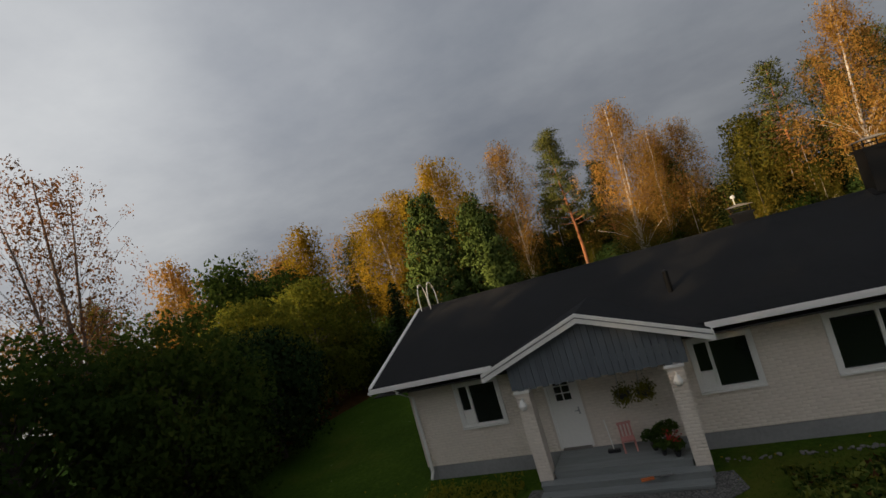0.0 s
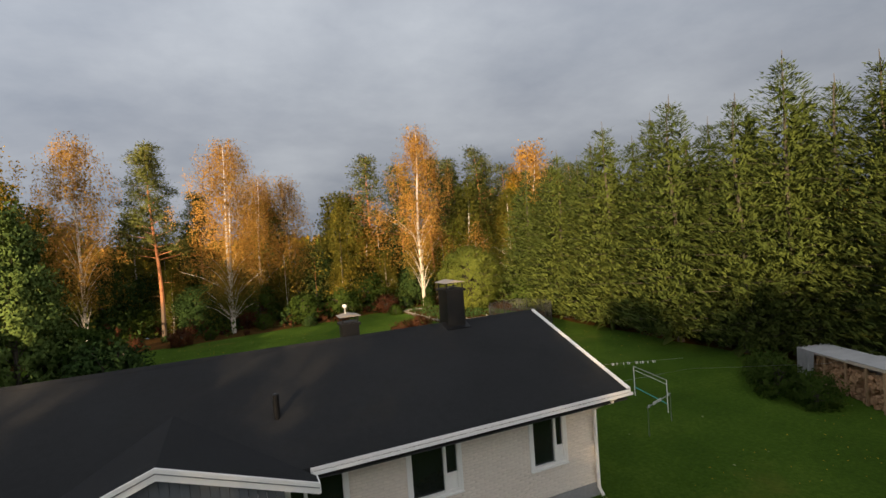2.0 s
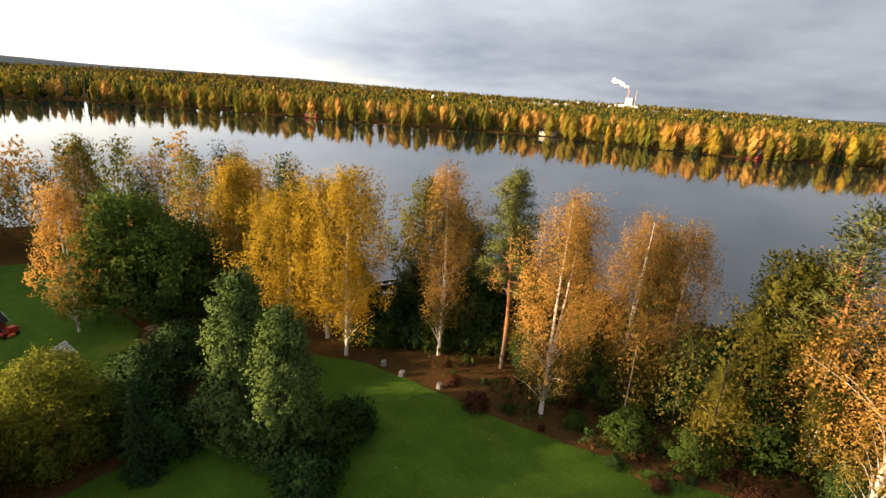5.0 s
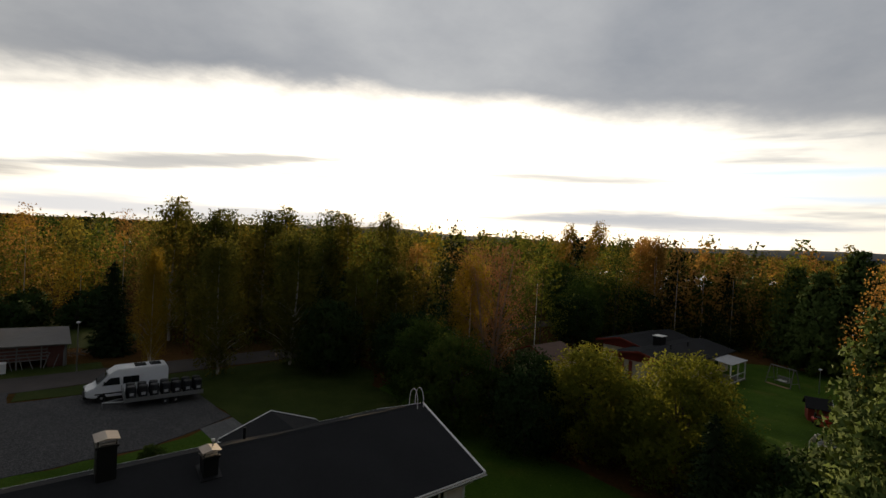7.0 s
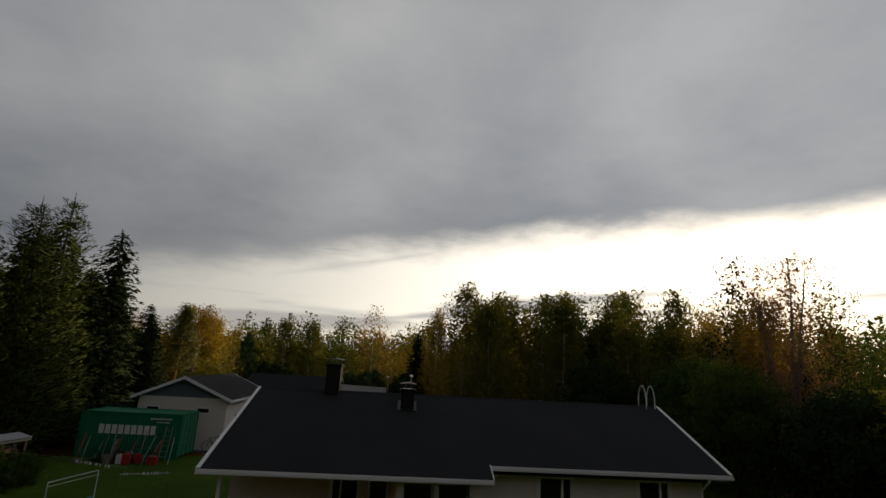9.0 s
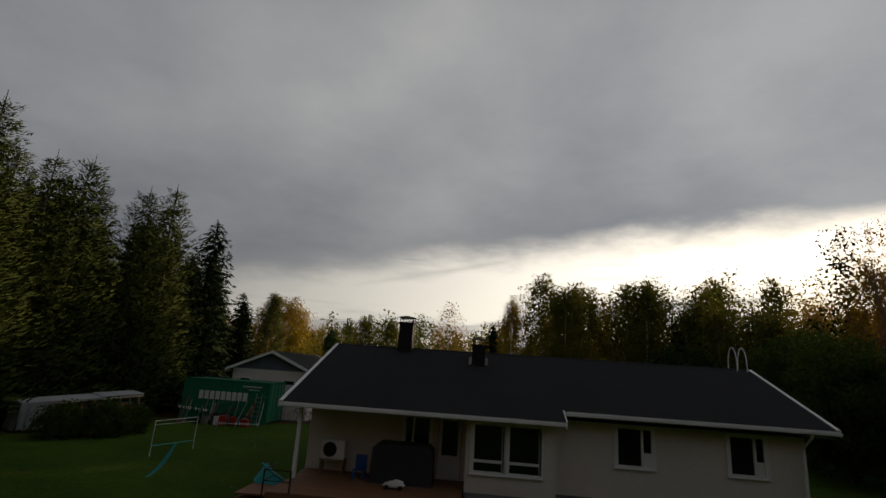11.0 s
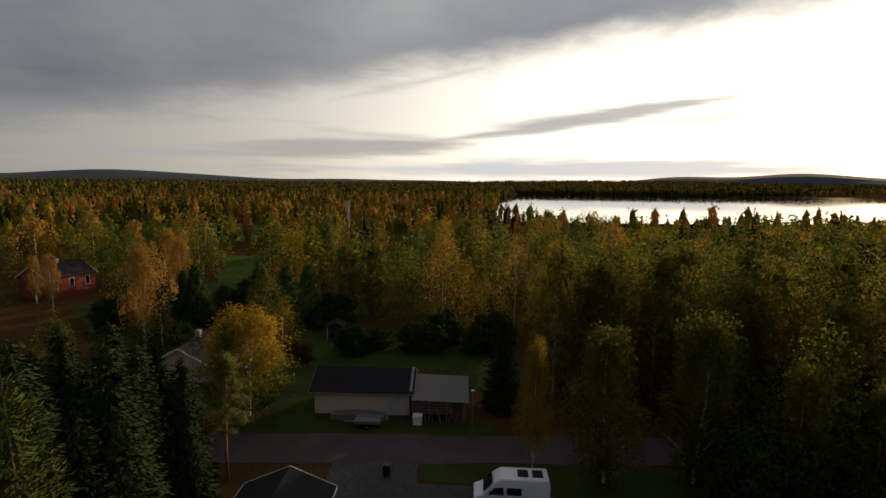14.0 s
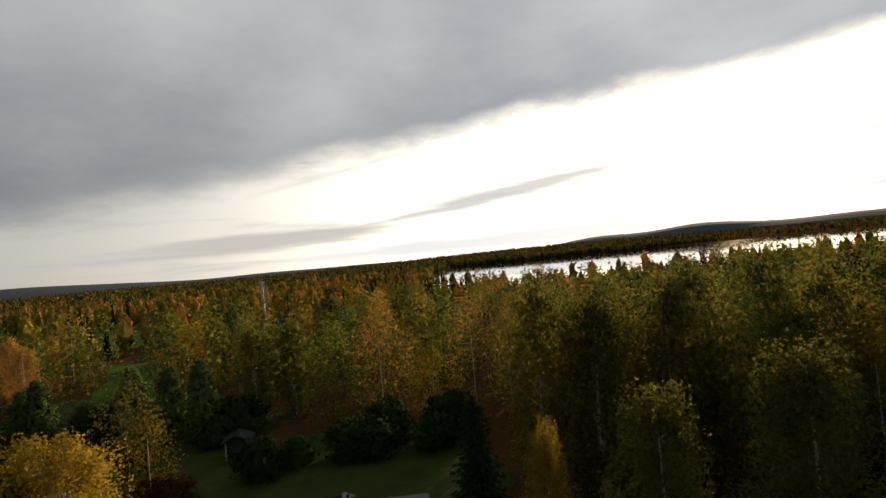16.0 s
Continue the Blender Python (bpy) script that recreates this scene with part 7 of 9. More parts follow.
def make_car():
    c = base("estate_car", "small white estate car parked beside the garage", "car", at=(21.3, -17.2, 0.05), rz=-86)
    prof = [(-2.05, 0.35), (1.95, 0.33), (2.08, 0.6), (2.0, 0.85), (1.15, 0.98), (0.55, 1.50), (0.2, 1.62), (-1.7, 1.66), (-2.02, 1.1), (-2.1, 0.7)]
    part("body", car_body(prof, 0.84, 0.78, 0.9), M["carwhite"], c, "white car body")
    part("windscreen", slab([(1.08, -0.62, 1.03), (1.08, 0.62, 1.03), (0.56, 0.58, 1.49), (0.56, -0.58, 1.49)], 0.02), M["glass"], c).location = (0.05, 0, 0.04)
    part("rear_window", slab([(-1.78, -0.55, 1.55), (-1.78, 0.55, 1.55), (-2.03, 0.62, 1.05), (-2.03, -0.62, 1.05)], 0.02), M["glass"], c).location = (-0.04, 0, 0.02)
    for s in (-1, 1):
        part("side_window", prism([(-1.6, 1.02), (0.9, 1.02), (0.45, 1.46), (-1.5, 1.5)], "y", *sorted((s * 0.72, s * 0.805))), M["glass"], c)
        part("roof_rail", tube([(-1.5, s * 0.6, 1.68), (-1.4, s * 0.6, 1.73), (0.0, s * 0.6, 1.73), (0.1, s * 0.6, 1.67)], 0.018), M["zinc"], c)
        part("tail_light", box(-2.11, -2.0, *sorted((s * 0.62, s * 0.8)), 0.85, 1.25, 0.02), M["redp"], c)
        for x in (1.25, -1.25):
            wheel_part(c, x, s * 0.74, 0.3, 0.2)
    part("bumper", box(-2.16, -2.0, -0.8, 0.8, 0.38, 0.62, 0.04), M["carwhite"], c)
    part("number_plate", box(-2.125, -2.10, -0.26, 0.26, 0.70, 0.81), M["white"], c)


def make_wheelie_bin(x, y):
    b = base("wheelie_bin", "dark green wheeled rubbish bin at the roadside", "bin", at=(x, y, 0.05))
    bm = prism([(-0.24, 0.08), (0.24, 0.08), (0.29, 0.98), (-0.29, 0.98)], "y", -0.28, 0.28)
    part("body", bm, M["barrel"], b)
    part("lid", box(-0.31, 0.31, -0.33, 0.31, 0.985, 1.05, 0.02), M["barrel"], b)
    for x2 in (-0.22, 0.22):
        part("wheel", lathe([(0.02, -0.03), (0.1, -0.03), (0.1, 0.03), (0.02, 0.03)], 10), M["rubber"], b).matrix_basis = pose(x2, -0.25, 0.1, 0, 90, 0)


def lamp_post(x, y, h, name="street_lamp", label="slender grey street lamp at the roadside"):
    p = base(name, label, "lamp", at=(x, y, 0))
    part("pole", tube([(0, 0, -0.1), (0, 0, h)], [0.06, 0.04], 8), M["zinc"], p)
    part("head", lathe([(0.03, 0), (0.16, 0.05), (0.18, 0.14), (0.10, 0.2), (0.02, 0.22)], 12), M["white"], p).location = (0, 0, h)


make_garage()
make_container()
make_barn()
make_van()
make_bins_trailer()
make_car()
make_wheelie_bin(20.1, -25.2)
lamp_post(12.8, -32.0, 4.6)
flag = base("flagpole", "white flagpole rising among the trees", "flagpole", at=(-33.5, -15.0, 0))
part("pole", tube([(0, 0, -0.1), (0, 0, 9.3)], [0.06, 0.035], 8), M["white"], flag)
part("ball", lathe([(0.01, 0), (0.06, 0.05), (0.01, 0.12)], 8), M["white"], flag).location = (0, 0, 9.3)


hut = base("garden_hut", "small dark open-fronted hut with pale posts on the lawn", "hut", at=(33.7, -61.8, 0), rz=8)
part("back_wall", box(-1.3, 1.3, -1.1, -1.04, 0, 2.0), M["oldwood"], hut)
for s in (-1, 1):
    part("side_wall", box(*sorted((s * 1.3, s * 1.24)), -1.04, 0.2, 0, 2.0), M["oldwood"], hut)
    part("post", box(s * 1.2 - 0.06, s * 1.2 + 0.06, 1.0, 1.12, 0, 1.95), M["tarp"], hut)
    part("roof", slab([(0, -1.4, 2.75), (0, 1.4, 2.75), (s * 1.7, 1.4, 1.95), (s * 1.7, -1.4, 1.95)], 0.07), M["roof"], hut)

# boat under a cover behind the container
cov = base("covered_boat", "boat under a pale grey tarpaulin behind the container", "boat", at=(31.6, -11.6, 0), rz=90)
part("cover", prism([(-0.95, 0.5), (0.95, 0.5), (0.9, 1.2), (0.35, 1.95), (-0.35, 1.95), (-0.9, 1.2)], "x", -2.2, 2.2), M["tarp"], cov)
part("cradle", boxes((-1.5, -1.3, -0.8, 0.8, 0, 0.5), (1.3, 1.5, -0.8, 0.8, 0, 0.5)), M["oldwood"], cov)


# ---- neighbour's house and garden ----
def make_neighbour():
    b = base("bungalow", "low cream bungalow with a flat-pitched dark roof and red gables", "house")
    vols = [(-50.5, -34.9, -4.6, 2.0, 2.62, 3.45), (-53.0, -40.6, -9.4, -4.2, 2.75, 3.5)]
    for x0, x1, y0, y1, ev, rd in vols:
        m, k = (y0 + y1) / 2, (rd - ev) / ((y1 - y0) / 2 + 0.7)
        wt = rd - k * (y1 - y0) / 2 - 0.12
        part("wall", boxes((x0, x1, y0, y0 + 0.2, -0.2, wt), (x0, x1, y1 - 0.2, y1, -0.2, wt), (x1 - 0.2, x1, y0 + 0.2, y1 - 0.2, -0.2, 2.15), (x0, x0 + 0.2, y0 + 0.2, y1 - 0.2, -0.2, wt)), M["cream"], b)
        part("gable", prism([(y0 - 0.02, 2.152), (y1 + 0.02, 2.152), (y1 + 0.02, wt), (m, rd - 0.13), (y0 - 0.02, wt)], "x", x1 - 0.22, x1 + 0.03), M["red"], b, "dark red boarded gable")
        for a in (y0 - 0.7, y1 + 0.7):
            part("roof", slab([(x0 - 0.5, m, rd), (x1 + 0.7, m, rd), (x1 + 0.7, a, ev), (x0 - 0.5, a, ev)], 0.14), M["roof"], b)
        part("bargeboard", prism([(y0 - 0.7, ev - 0.2), (m, rd - 0.2), (y1 + 0.7, ev - 0.2), (y1 + 0.7, ev + 0.02), (m, rd + 0.02), (y0 - 0.7, ev + 0.02)], "x", x1 + 0.7, x1 + 0.74), M["red"], b)
    ch = base("chimney", "", "")
    ch.parent = b
    part("shaft", box(-42.4, -41.2, -3.2, -2.2, 2.9, 4.2), M["black"], ch)
    part("cap", box(-42.5, -41.1, -3.3, -2.1, 4.25, 4.32), M["white"], ch)
    part("vent_pipe", tube([(-40.0, -0.5, 3.0), (-40.0, -0.5, 3.8)], 0.08, 8), M["black"], b)
    part("vent_pipe", tube([(-44.0, -0.3, 3.0), (-44.0, -0.3, 3.8)], 0.08, 8), M["black"], b)
    for y0, y1, mat in ((-4.3, -3.3, "red"), (-2.7, -2.3, "red")):
        part("door_panel", box(-34.9, -34.84, y0, y1, 0.0, 2.1), M[mat], b)
    for x in (-37.5, -46.5):
        plain_window(b, x - 0.9, x + 0.6, 0.9, 2.1, y=2.0, o=1)
    part("downpipe", tube([(-35.0, 2.1, 2.5), (-35.0, 2.1, 0.1)], 0.05, 6), M["black"], b)
    g = base("veranda", "white open veranda with a pale sheet roof beside the bungalow", "veranda")
    part("roof", slab([(-43.6, 2.3, 2.5), (-43.0, 5.0, 2.3), (-47.8, 5.0, 2.3), (-48.2, 2.3, 2.5)], 0.06), M["tarp"], g)
    for x, y in ((-43.2, 4.8), (-47.6, 4.8), (-45.4, 4.8)):
        part("post", box(x - 0.06, x + 0.06, y - 0.06, y + 0.06, -0.1, 2.26), M["white"], g)
    part("railing", boxes((-47.6, -43.2, 4.78, 4.84, 0.9, 0.98), (-47.6, -43.2, 4.78, 4.84, 0.15, 0.22)), M["white"], g)
    part("floor", box(-47.9, -43.1, 2.02, 4.9, -0.1, 0.12), M["oldwood"], g)
    for i in range(7):
        stand("bush_far" if i % 3 else "bush", -32.2 - 0.95 * i, -9.5 - 0.1 * i + 0.25 * math.sin(2.2 * i), 0.42 + 0.08 * math.sin(1.9 * i))
    for i in range(4):
        stand("bush_far", -53.6 + 0.8 * i, 13.4 + 0.5 * i, 0.36)
    bn = base("refuse_bin", "black plastic refuse bin beside the garden path", "bin", at=(-36.9, -8.6, 0))
    part("body", prism([(-0.24, 0.08), (0.24, 0.08), (0.29, 0.98), (-0.29, 0.98)], "y", -0.28, 0.28), M["barrel"], bn)
    part("lid", prism([(-0.32, 0.99), (0.32, 0.99), (0.30, 1.05), (-0.30, 1.10)], "y", -0.31, 0.31), M["black"], bn)
    p = base("playhouse", "small dark red playhouse with a black roof and toys", "playhouse", at=(-38.0, 13.8, 0), rz=20)
    part("wall", box(-0.9, 0.9, -0.8, 0.8, 0, 1.25), M["red"], p)
    part("gable", prism([(-0.9, 1.252), (0.9, 1.252), (0, 1.85)], "y", -0.78, 0.78), M["red"], p)
    for s in (-1, 1):
        part("roof", slab([(0, -1.0, 2.0), (0, 1.0, 2.0), (s * 1.15, 1.0, 1.2), (s * 1.15, -1.0, 1.2)], 0.05), M["roof"], p)
        part("bargeboard", prism([(0, 1.9), (s * 1.15, 1.1), (s * 1.15, 1.2), (0, 2.0)], "y", 1.0, 1.03), M["white"], p)
    part("door", box(-0.3, 0.3, 0.8, 0.83, 0, 1.05), M["white"], p)
    toy = base("ride_on_mower", "red ride-on mower parked beside the playhouse", "mower", at=(-36.2, 14.6, 0), rz=115)
    part("hood", prism([(0.15, 0.35), (0.95, 0.35), (0.98, 0.72), (0.80, 0.84), (0.15, 0.90)], "y", -0.27, 0.27), M["redp"], toy)
    part("fender", prism([(-0.75, 0.45), (0.0, 0.40), (0.0, 0.50), (-0.15, 0.66), (-0.65, 0.70), (-0.78, 0.60)], "y", -0.42, 0.42), M["redp"], toy)
    part("deck", box(-0.35, 0.45, -0.55, 0.55, 0.12, 0.30, 0.04), M["orange"], toy)
    part("seat", boxes((-0.55, -0.12, -0.22, 0.22, 0.68, 0.78), (-0.62, -0.52, -0.22, 0.22, 0.76, 1.10)), M["black"], toy)
    part("steering_column", tube([(0.22, 0, 0.88), (0.06, 0, 1.08)], 0.025, 6), M["black"], toy)
    for x, w, r in ((0.68, 0.36, 0.19), (-0.45, 0.40, 0.26)):
        for q in (-1, 1):
            part("wheel", tube([(x, q * (w - 0.07), r), (x, q * (w + 0.07), r)], r, 14), M["rubber"], toy)
    t = base("garden_swing", "grey wooden garden swing frame with a pale bench seat", "swing", at=(-49.0, 8.2, 0), rz=68)
    for x in (-1.35, 1.35):
        for y in (-0.75, 0.75):
            part("leg", tube([(x * 1.08, y, 0), (x, y * 0.25, 2.05)], 0.045, 6), M["oldwood"], t)
        part("brace", tube([(x * 1.05, -0.55, 0.55), (x * 1.05, 0.55, 0.55)], 0.035, 6), M["oldwood"], t)
    part("top_bar", tube([(-1.45, 0, 2.07), (1.45, 0, 2.07)], 0.06, 8), M["oldwood"], t)
    part("seat", boxes((-0.75, 0.75, -0.28, 0.28, 0.44, 0.50)), M["oldwood"], t)
    part("backrest", boxes((-0.75, 0.75, 0.26, 0.32, 0.54, 0.74), (-0.75, 0.75, 0.28, 0.34, 0.80, 1.0)), M["oldwood"], t)
    part("cushion", box(-0.42, 0.42, -0.26, 0.24, 0.502, 0.60, 0.04), M["white"], t, "pale seat cushion")
    part("footboard", box(-1.3, 1.3, -0.95, -0.55, 0.02, 0.08), M["wood"], t)
    for x in (-0.72, 0.72):
        part("hanger", tube([(x, 0, 2.05), (x, 0.1, 0.5)], 0.014, 4), M["zinc"], t)
    lamp_post(-48.9, 11.6, 2.5, "garden_lamp", "dark slender garden lamp post on the lawn")
    gh = base("cold_frame", "small white framed greenhouse with clear panes on the lawn", "greenhouse", at=(-27.6, 16.6, 0), rz=35)
    for y in (-0.75, 0.0, 0.75):
        part("rafter", tube([(-0.75, y, 0), (-0.75, y, 0.95), (0, y, 1.75), (0.75, y, 0.95), (0.75, y, 0)], 0.035, 4), M["white"], gh)
    for x, z in ((-0.75, 0.95), (0.0, 1.75), (0.75, 0.95), (-0.75, 0.05), (0.75, 0.05), (-0.38, 1.35), (0.38, 1.35)):
        part("rail", tube([(x, -0.75, z), (x, 0.75, z)], 0.03, 4), M["white"], gh)
    for q in (-1, 1):
        part("pane", slab([(0, -0.73, 1.71), (0, 0.73, 1.71), (q * 0.72, 0.73, 0.94), (q * 0.72, -0.73, 0.94)], 0.01), M["tarp"], gh, "milky roof pane")
    logs = base("board_stack", "pale boards stacked under a tarpaulin", "boards", at=(-27.6, 25.0, 0), rz=25)
    for i in range(6):
        part("board", box(-1.7, 1.7, -0.5 + 0.17 * i, -0.36 + 0.17 * i, 0.25 + 0.05 * (i % 3), 0.3 + 0.05 * (i % 3)), M["wood"], logs)
    part("bearer", boxes((-1.2, -1.05, -0.6, 0.6, 0, 0.25), (1.05, 1.2, -0.6, 0.6, 0, 0.25)), M["oldwood"], logs)
    sheet("side_path", [(-34.9, -1.9), (-31.0, -4.2), (-27.0, -4.6), (-25.6, -5.9), (-30.6, -6.2), (-30.8, -8.6), (-33.5, -8.4), (-36.8, -7.6), (-36.6, -5.6), (-35.0, -5.4)], 0.045, M["gravel"], "pale gravel path to the bungalow door", "path", wob=0.05)
    ob = base("outhouse", "small pale plastered shed with a brown roof among the trees", "shed", at=(-28.2, -9.1, 0))
    part("wall", box(-2.3, 2.3, -2.5, 2.5, -0.1, 2.3), M["cream"], ob)
    for q in (-1, 1):
        part("roof", slab([(-2.8, 0, 3.4), (2.8, 0, 3.4), (2.8, q * 3.0, 2.2), (-2.8, q * 3.0, 2.2)], 0.1), M["tilebrown"], ob)
        part("bargeboard", prism([(0, 3.26), (q * 3.0, 2.06), (q * 3.0, 2.22), (0, 3.42)], "x", 2.8, 2.83), M["red"], ob)
    part("gable", prism([(-2.5, 2.3), (2.5, 2.3), (0, 3.25)], "x", -2.25, 2.25), M["cream"], ob)


make_neighbour()


# ---- rowing boat and landing ----
bt = base("rowing_boat", "white rowing boat with a dark hull moored at the shore", "boat", at=(-24.0, 53.0, WATER_Z), rz=62)
bm = bmesh.new()
rings = []
for i in range(11):
    u = i / 10
    w = 0.72 * math.sin(math.pi * (0.16 + 0.72 * u)) ** 0.7 if i else 0.5
    if i == 10:
        w = 0.04
    x, zt = -2.1 + 4.2 * u, 0.38 + 0.25 * u * u
    rings.append([bm.verts.new((x, s * w * f, -0.12 + (zt + 0.12) * g)) for s, f, g in ((-1, 1.0, 1.0), (-1, 0.85, 0.45), (-1, 0.3, 0.0), (1, 0.3, 0.0), (1, 0.85, 0.45), (1, 1.0, 1.0))])
for a, b2 in zip(rings, rings[1:]):
    for j in range(5):
        bm.faces.new((a[j], a[j + 1], b2[j + 1], b2[j]))
bm.faces.new(rings[0])
bmesh.ops.solidify(bm, geom=bm.faces[:], thickness=0.03)
part("hull", bm, M["black"], bt, "dark boat hull")
bm = bmesh.new()
for s in (0, 5):
    tube_into(bm, [r2 for r2 in [(-2.1 + 0.42 * i, (-1 if s == 0 else 1) * (0.5 if i == 0 else 0.04 if i == 10 else 0.72 * math.sin(math.pi * (0.16 + 0.072 * i)) ** 0.7), 0.39 + 0.0025 * i * i) for i in range(11)]], 0.05, 6)
part("gunwale", bm, M["white"], bt, "white painted gunwale")
for x in (-1.4, -0.3, 0.9):
    part("thwart", box(x - 0.14, x + 0.14, -0.62, 0.62, 0.2, 0.24), M["white"], bt)
part("floor", box(-1.9, 1.5, -0.32, 0.32, -0.05, -0.02), M["white"], bt)
part("motor", box(-2.35, -2.1, -0.14, 0.14, 0.05, 0.7, 0.05), M["rubber"], bt)
beached = copy_thing(bt, pose(-20.4, 30.6, 0.13, rx=6, rz=172))
tagged(beached, "weathered rowing boat with a pale gunwale drawn up on the grass", "boat")
for i, (x, y, r) in enumerate(((-20.3, 45.2, 20), (-18.0, 47.6, 35), (-17.0, 45.5, 80))):
    bb = base("landing_plank", "pale plank lying on the muddy shore", "plank", "planks at the shore", at=(x, y, float(land(x, y)) + 0.03), rz=r)
    part("plank", box(-1.3, 1.3, -0.12, 0.12, 0, 0.06), M["wood"], bb)


# ---- back garden ----
def make_trampoline(x, y):
    t = base("trampoline", "round black trampoline with a safety net on the lawn", "trampoline", at=(x, y, 0.03))
    r = 2.35
    part("mat", lathe([(0.02, 0.74), (r - 0.25, 0.74), (r - 0.25, 0.75), (0.02, 0.76)], 28), M["barrel"], t)
    part("pad", lathe([(r - 0.26, 0.76), (r - 0.26, 0.80), (r, 0.80), (r, 0.76)], 28), M["rubber"], t)
    part("rim", tube([((r - 0.27) * math.cos(a), (r - 0.27) * math.sin(a), 0.80) for a in np.linspace(0, 6.283, 33)], 0.018, 5), M["zinc"], t)
    for i in range(8):
        a = 6.283 * i / 8
        c, s = math.cos(a), math.sin(a)
        part("net_pole", tube([(r * c, r * s, 0.0), (r * c, r * s, 2.55)], 0.035, 6), M["barrel"], t)
        part("leg", tube([(r * 0.9 * c, r * 0.9 * s, 0.0), (r * 0.95 * c, r * 0.95 * s, 0.75)], 0.03, 6), M["zinc"], t)
    bm = bmesh.new()
    n = 96
    for i in range(n):
        a = 6.283 * i / n
        tube_into(bm, [(r * math.cos(a), r * math.sin(a), 0.8), (r * math.cos(a), r * math.sin(a), 2.45)], 0.011, 3)
    for k in range(17):
        z = 0.85 + 0.1 * k
        tube_into(bm, [(r * math.cos(a), r * math.sin(a), z) for a in np.linspace(0, 6.283, 29)], 0.010, 3)
    part("safety_net", bm, M["barrel"], t, "black mesh safety net")


make_trampoline(27.3, 20.4)

bed = base("vegetable_bed", "fenced vegetable bed with low timber edging", "garden bed")
cs = [(24.1, 39.2), (24.8, 29.0), (31.0, 28.9), (30.8, 33.0), (27.2, 39.0)]
part("soil", prism([(a, b) for a, b in cs], "z", -0.02, 0.16), M["floor"], bed, "dark soil with withered plants")
for (x0, y0), (x1, y1) in zip(cs, cs[1:] + cs[:1]):
    if (x0, y0) == (31.0, 28.9) or (x0, y0) == (30.8, 33.0):
        continue
    d = Vector((x1 - x0, y1 - y0, 0))
    part("edging", slab([(x0, y0, 0.28), (x1, y1, 0.28), (x1 + 0.04, y1 + 0.04, 0.28), (x0 + 0.04, y0 + 0.04, 0.28)], 0.3), M["oldwood"], bed)
    n = max(2, int(d.length / 1.6))
    for i in range(n + 1):
        p = Vector((x0, y0, 0)) + d * (i / n)
        part("post", box(p.x - 0.035, p.x + 0.035, p.y - 0.035, p.y + 0.035, 0, 0.42), M["oldwood"], bed)
nr = np.random.default_rng(9)
gx, gy = nr.uniform(24.4, 30.6, 2600), nr.uniform(29.4, 38.4, 2600)
ok = inside([(24.5, 38.6), (25.1, 29.4), (30.6, 29.3), (30.4, 32.8), (26.9, 38.6)], gx, gy)
veg = new("withered_plants", leaves("withered_plants", np.stack([gx[ok], gy[ok], nr.uniform(0.15, 0.55, ok.sum())], 1), nr.uniform(0.12, 0.26, ok.sum()), M["darkgreen"], nr, 0.5, -0.5))
tagged(veg, "withered brown and green plants in the vegetable bed", "plants", kind="stuff")


def drying_frame(x, y, rz, name, label):
    s = base(name, label, "frame", at=(x, y, 0.03), rz=rz)
    for a in (-1.0, 1.0):
        part("post", tube([(a * 1.17, 0, 0), (a * 1.17, 0, 1.36)], 0.018, 6), M["white"], s)
    part("top_bar", tube([(-1.17, 0, 1.36), (1.17, 0, 1.36)], 0.02, 6), M["zinc"], s)
    part("low_bar", tube([(-1.17, 0, 0.36), (1.17, 0, 0.40)], 0.018, 6), M["teal"], s)
    part("cross_bar", tube([(-1.17, 0.03, 1.2), (1.17, 0.03, 1.22)], 0.012, 4), M["white"], s)
    return s


drying_frame(23.8, 4.6, 78, "climbing_frame", "white tubular frame standing on the lawn")
line = base("washing_line", "thin washing line across the lawn with pegs", "washing line")
part("cord", tube([(17.45, 0.6, 3.0), (24.5, 3.2, 1.75), (30.0, 1.0, 1.5), (33.0, 0.6, 1.7)], 0.005, 4), M["zinc"], line)
rng = random.Random(2)
for i in range(16):
    u = rng.random()
    p = Vector((22.2, 5.2, 1.9)).lerp(Vector((24.0, 4.4, 1.9)), u)
    part("peg", box(p.x - 0.012, p.x + 0.012, p.y - 0.012, p.y + 0.012, p.z - 0.05, p.z + 0.05), M["white"], line)
part("cord", tube([(21.5, 5.4, 1.93), (25.2, 4.0, 1.93)], 0.005, 4), M["zinc"], line)
rack = base("peg_rack", "low thin metal drying rack with pale pegs along its bar", "rack", at=(22.1, 2.5, 0.03), rz=18)
for a in (-0.93, 0.93):
    part("post", tube([(a, 0, 0), (a, 0, 1.08)], 0.014, 6), M["zinc"], rack)
part("bar", tube([(-0.98, 0, 1.08), (0.98, 0, 1.08)], 0.018, 6), M["zinc"], rack)
for i in range(14):
    u = -0.9 + 1.8 * rng.random()
    part("peg", box(u - 0.014, u + 0.014, -0.014, 0.014, 1.03, 1.14), M["white"], rack)
ws = base("wind_streamer", "long blue fabric streamer hanging from the frame", "streamer", at=(21.5, 8.1, 0.03))
bm = bmesh.new()
strip = []
for i in range(11):
    u = i / 10
    x, y, z = 0.10 + 0.26 * u * u, 0.95 * u, 0.03 + 0.97 * (1 - u) ** 1.35
    w = 0.035 + 0.035 * math.sin(math.pi * u)
    strip.append([bm.verts.new((x - w, y, z)), bm.verts.new((x + w, y + 0.02, z + 0.012))])
for a, b in zip(strip, strip[1:]):
    bm.faces.new((a[0], a[1], b[1], b[0]))
bmesh.ops.solidify(bm, geom=bm.faces[:], thickness=0.008)
part("ribbon", bm, M["teal"], ws)


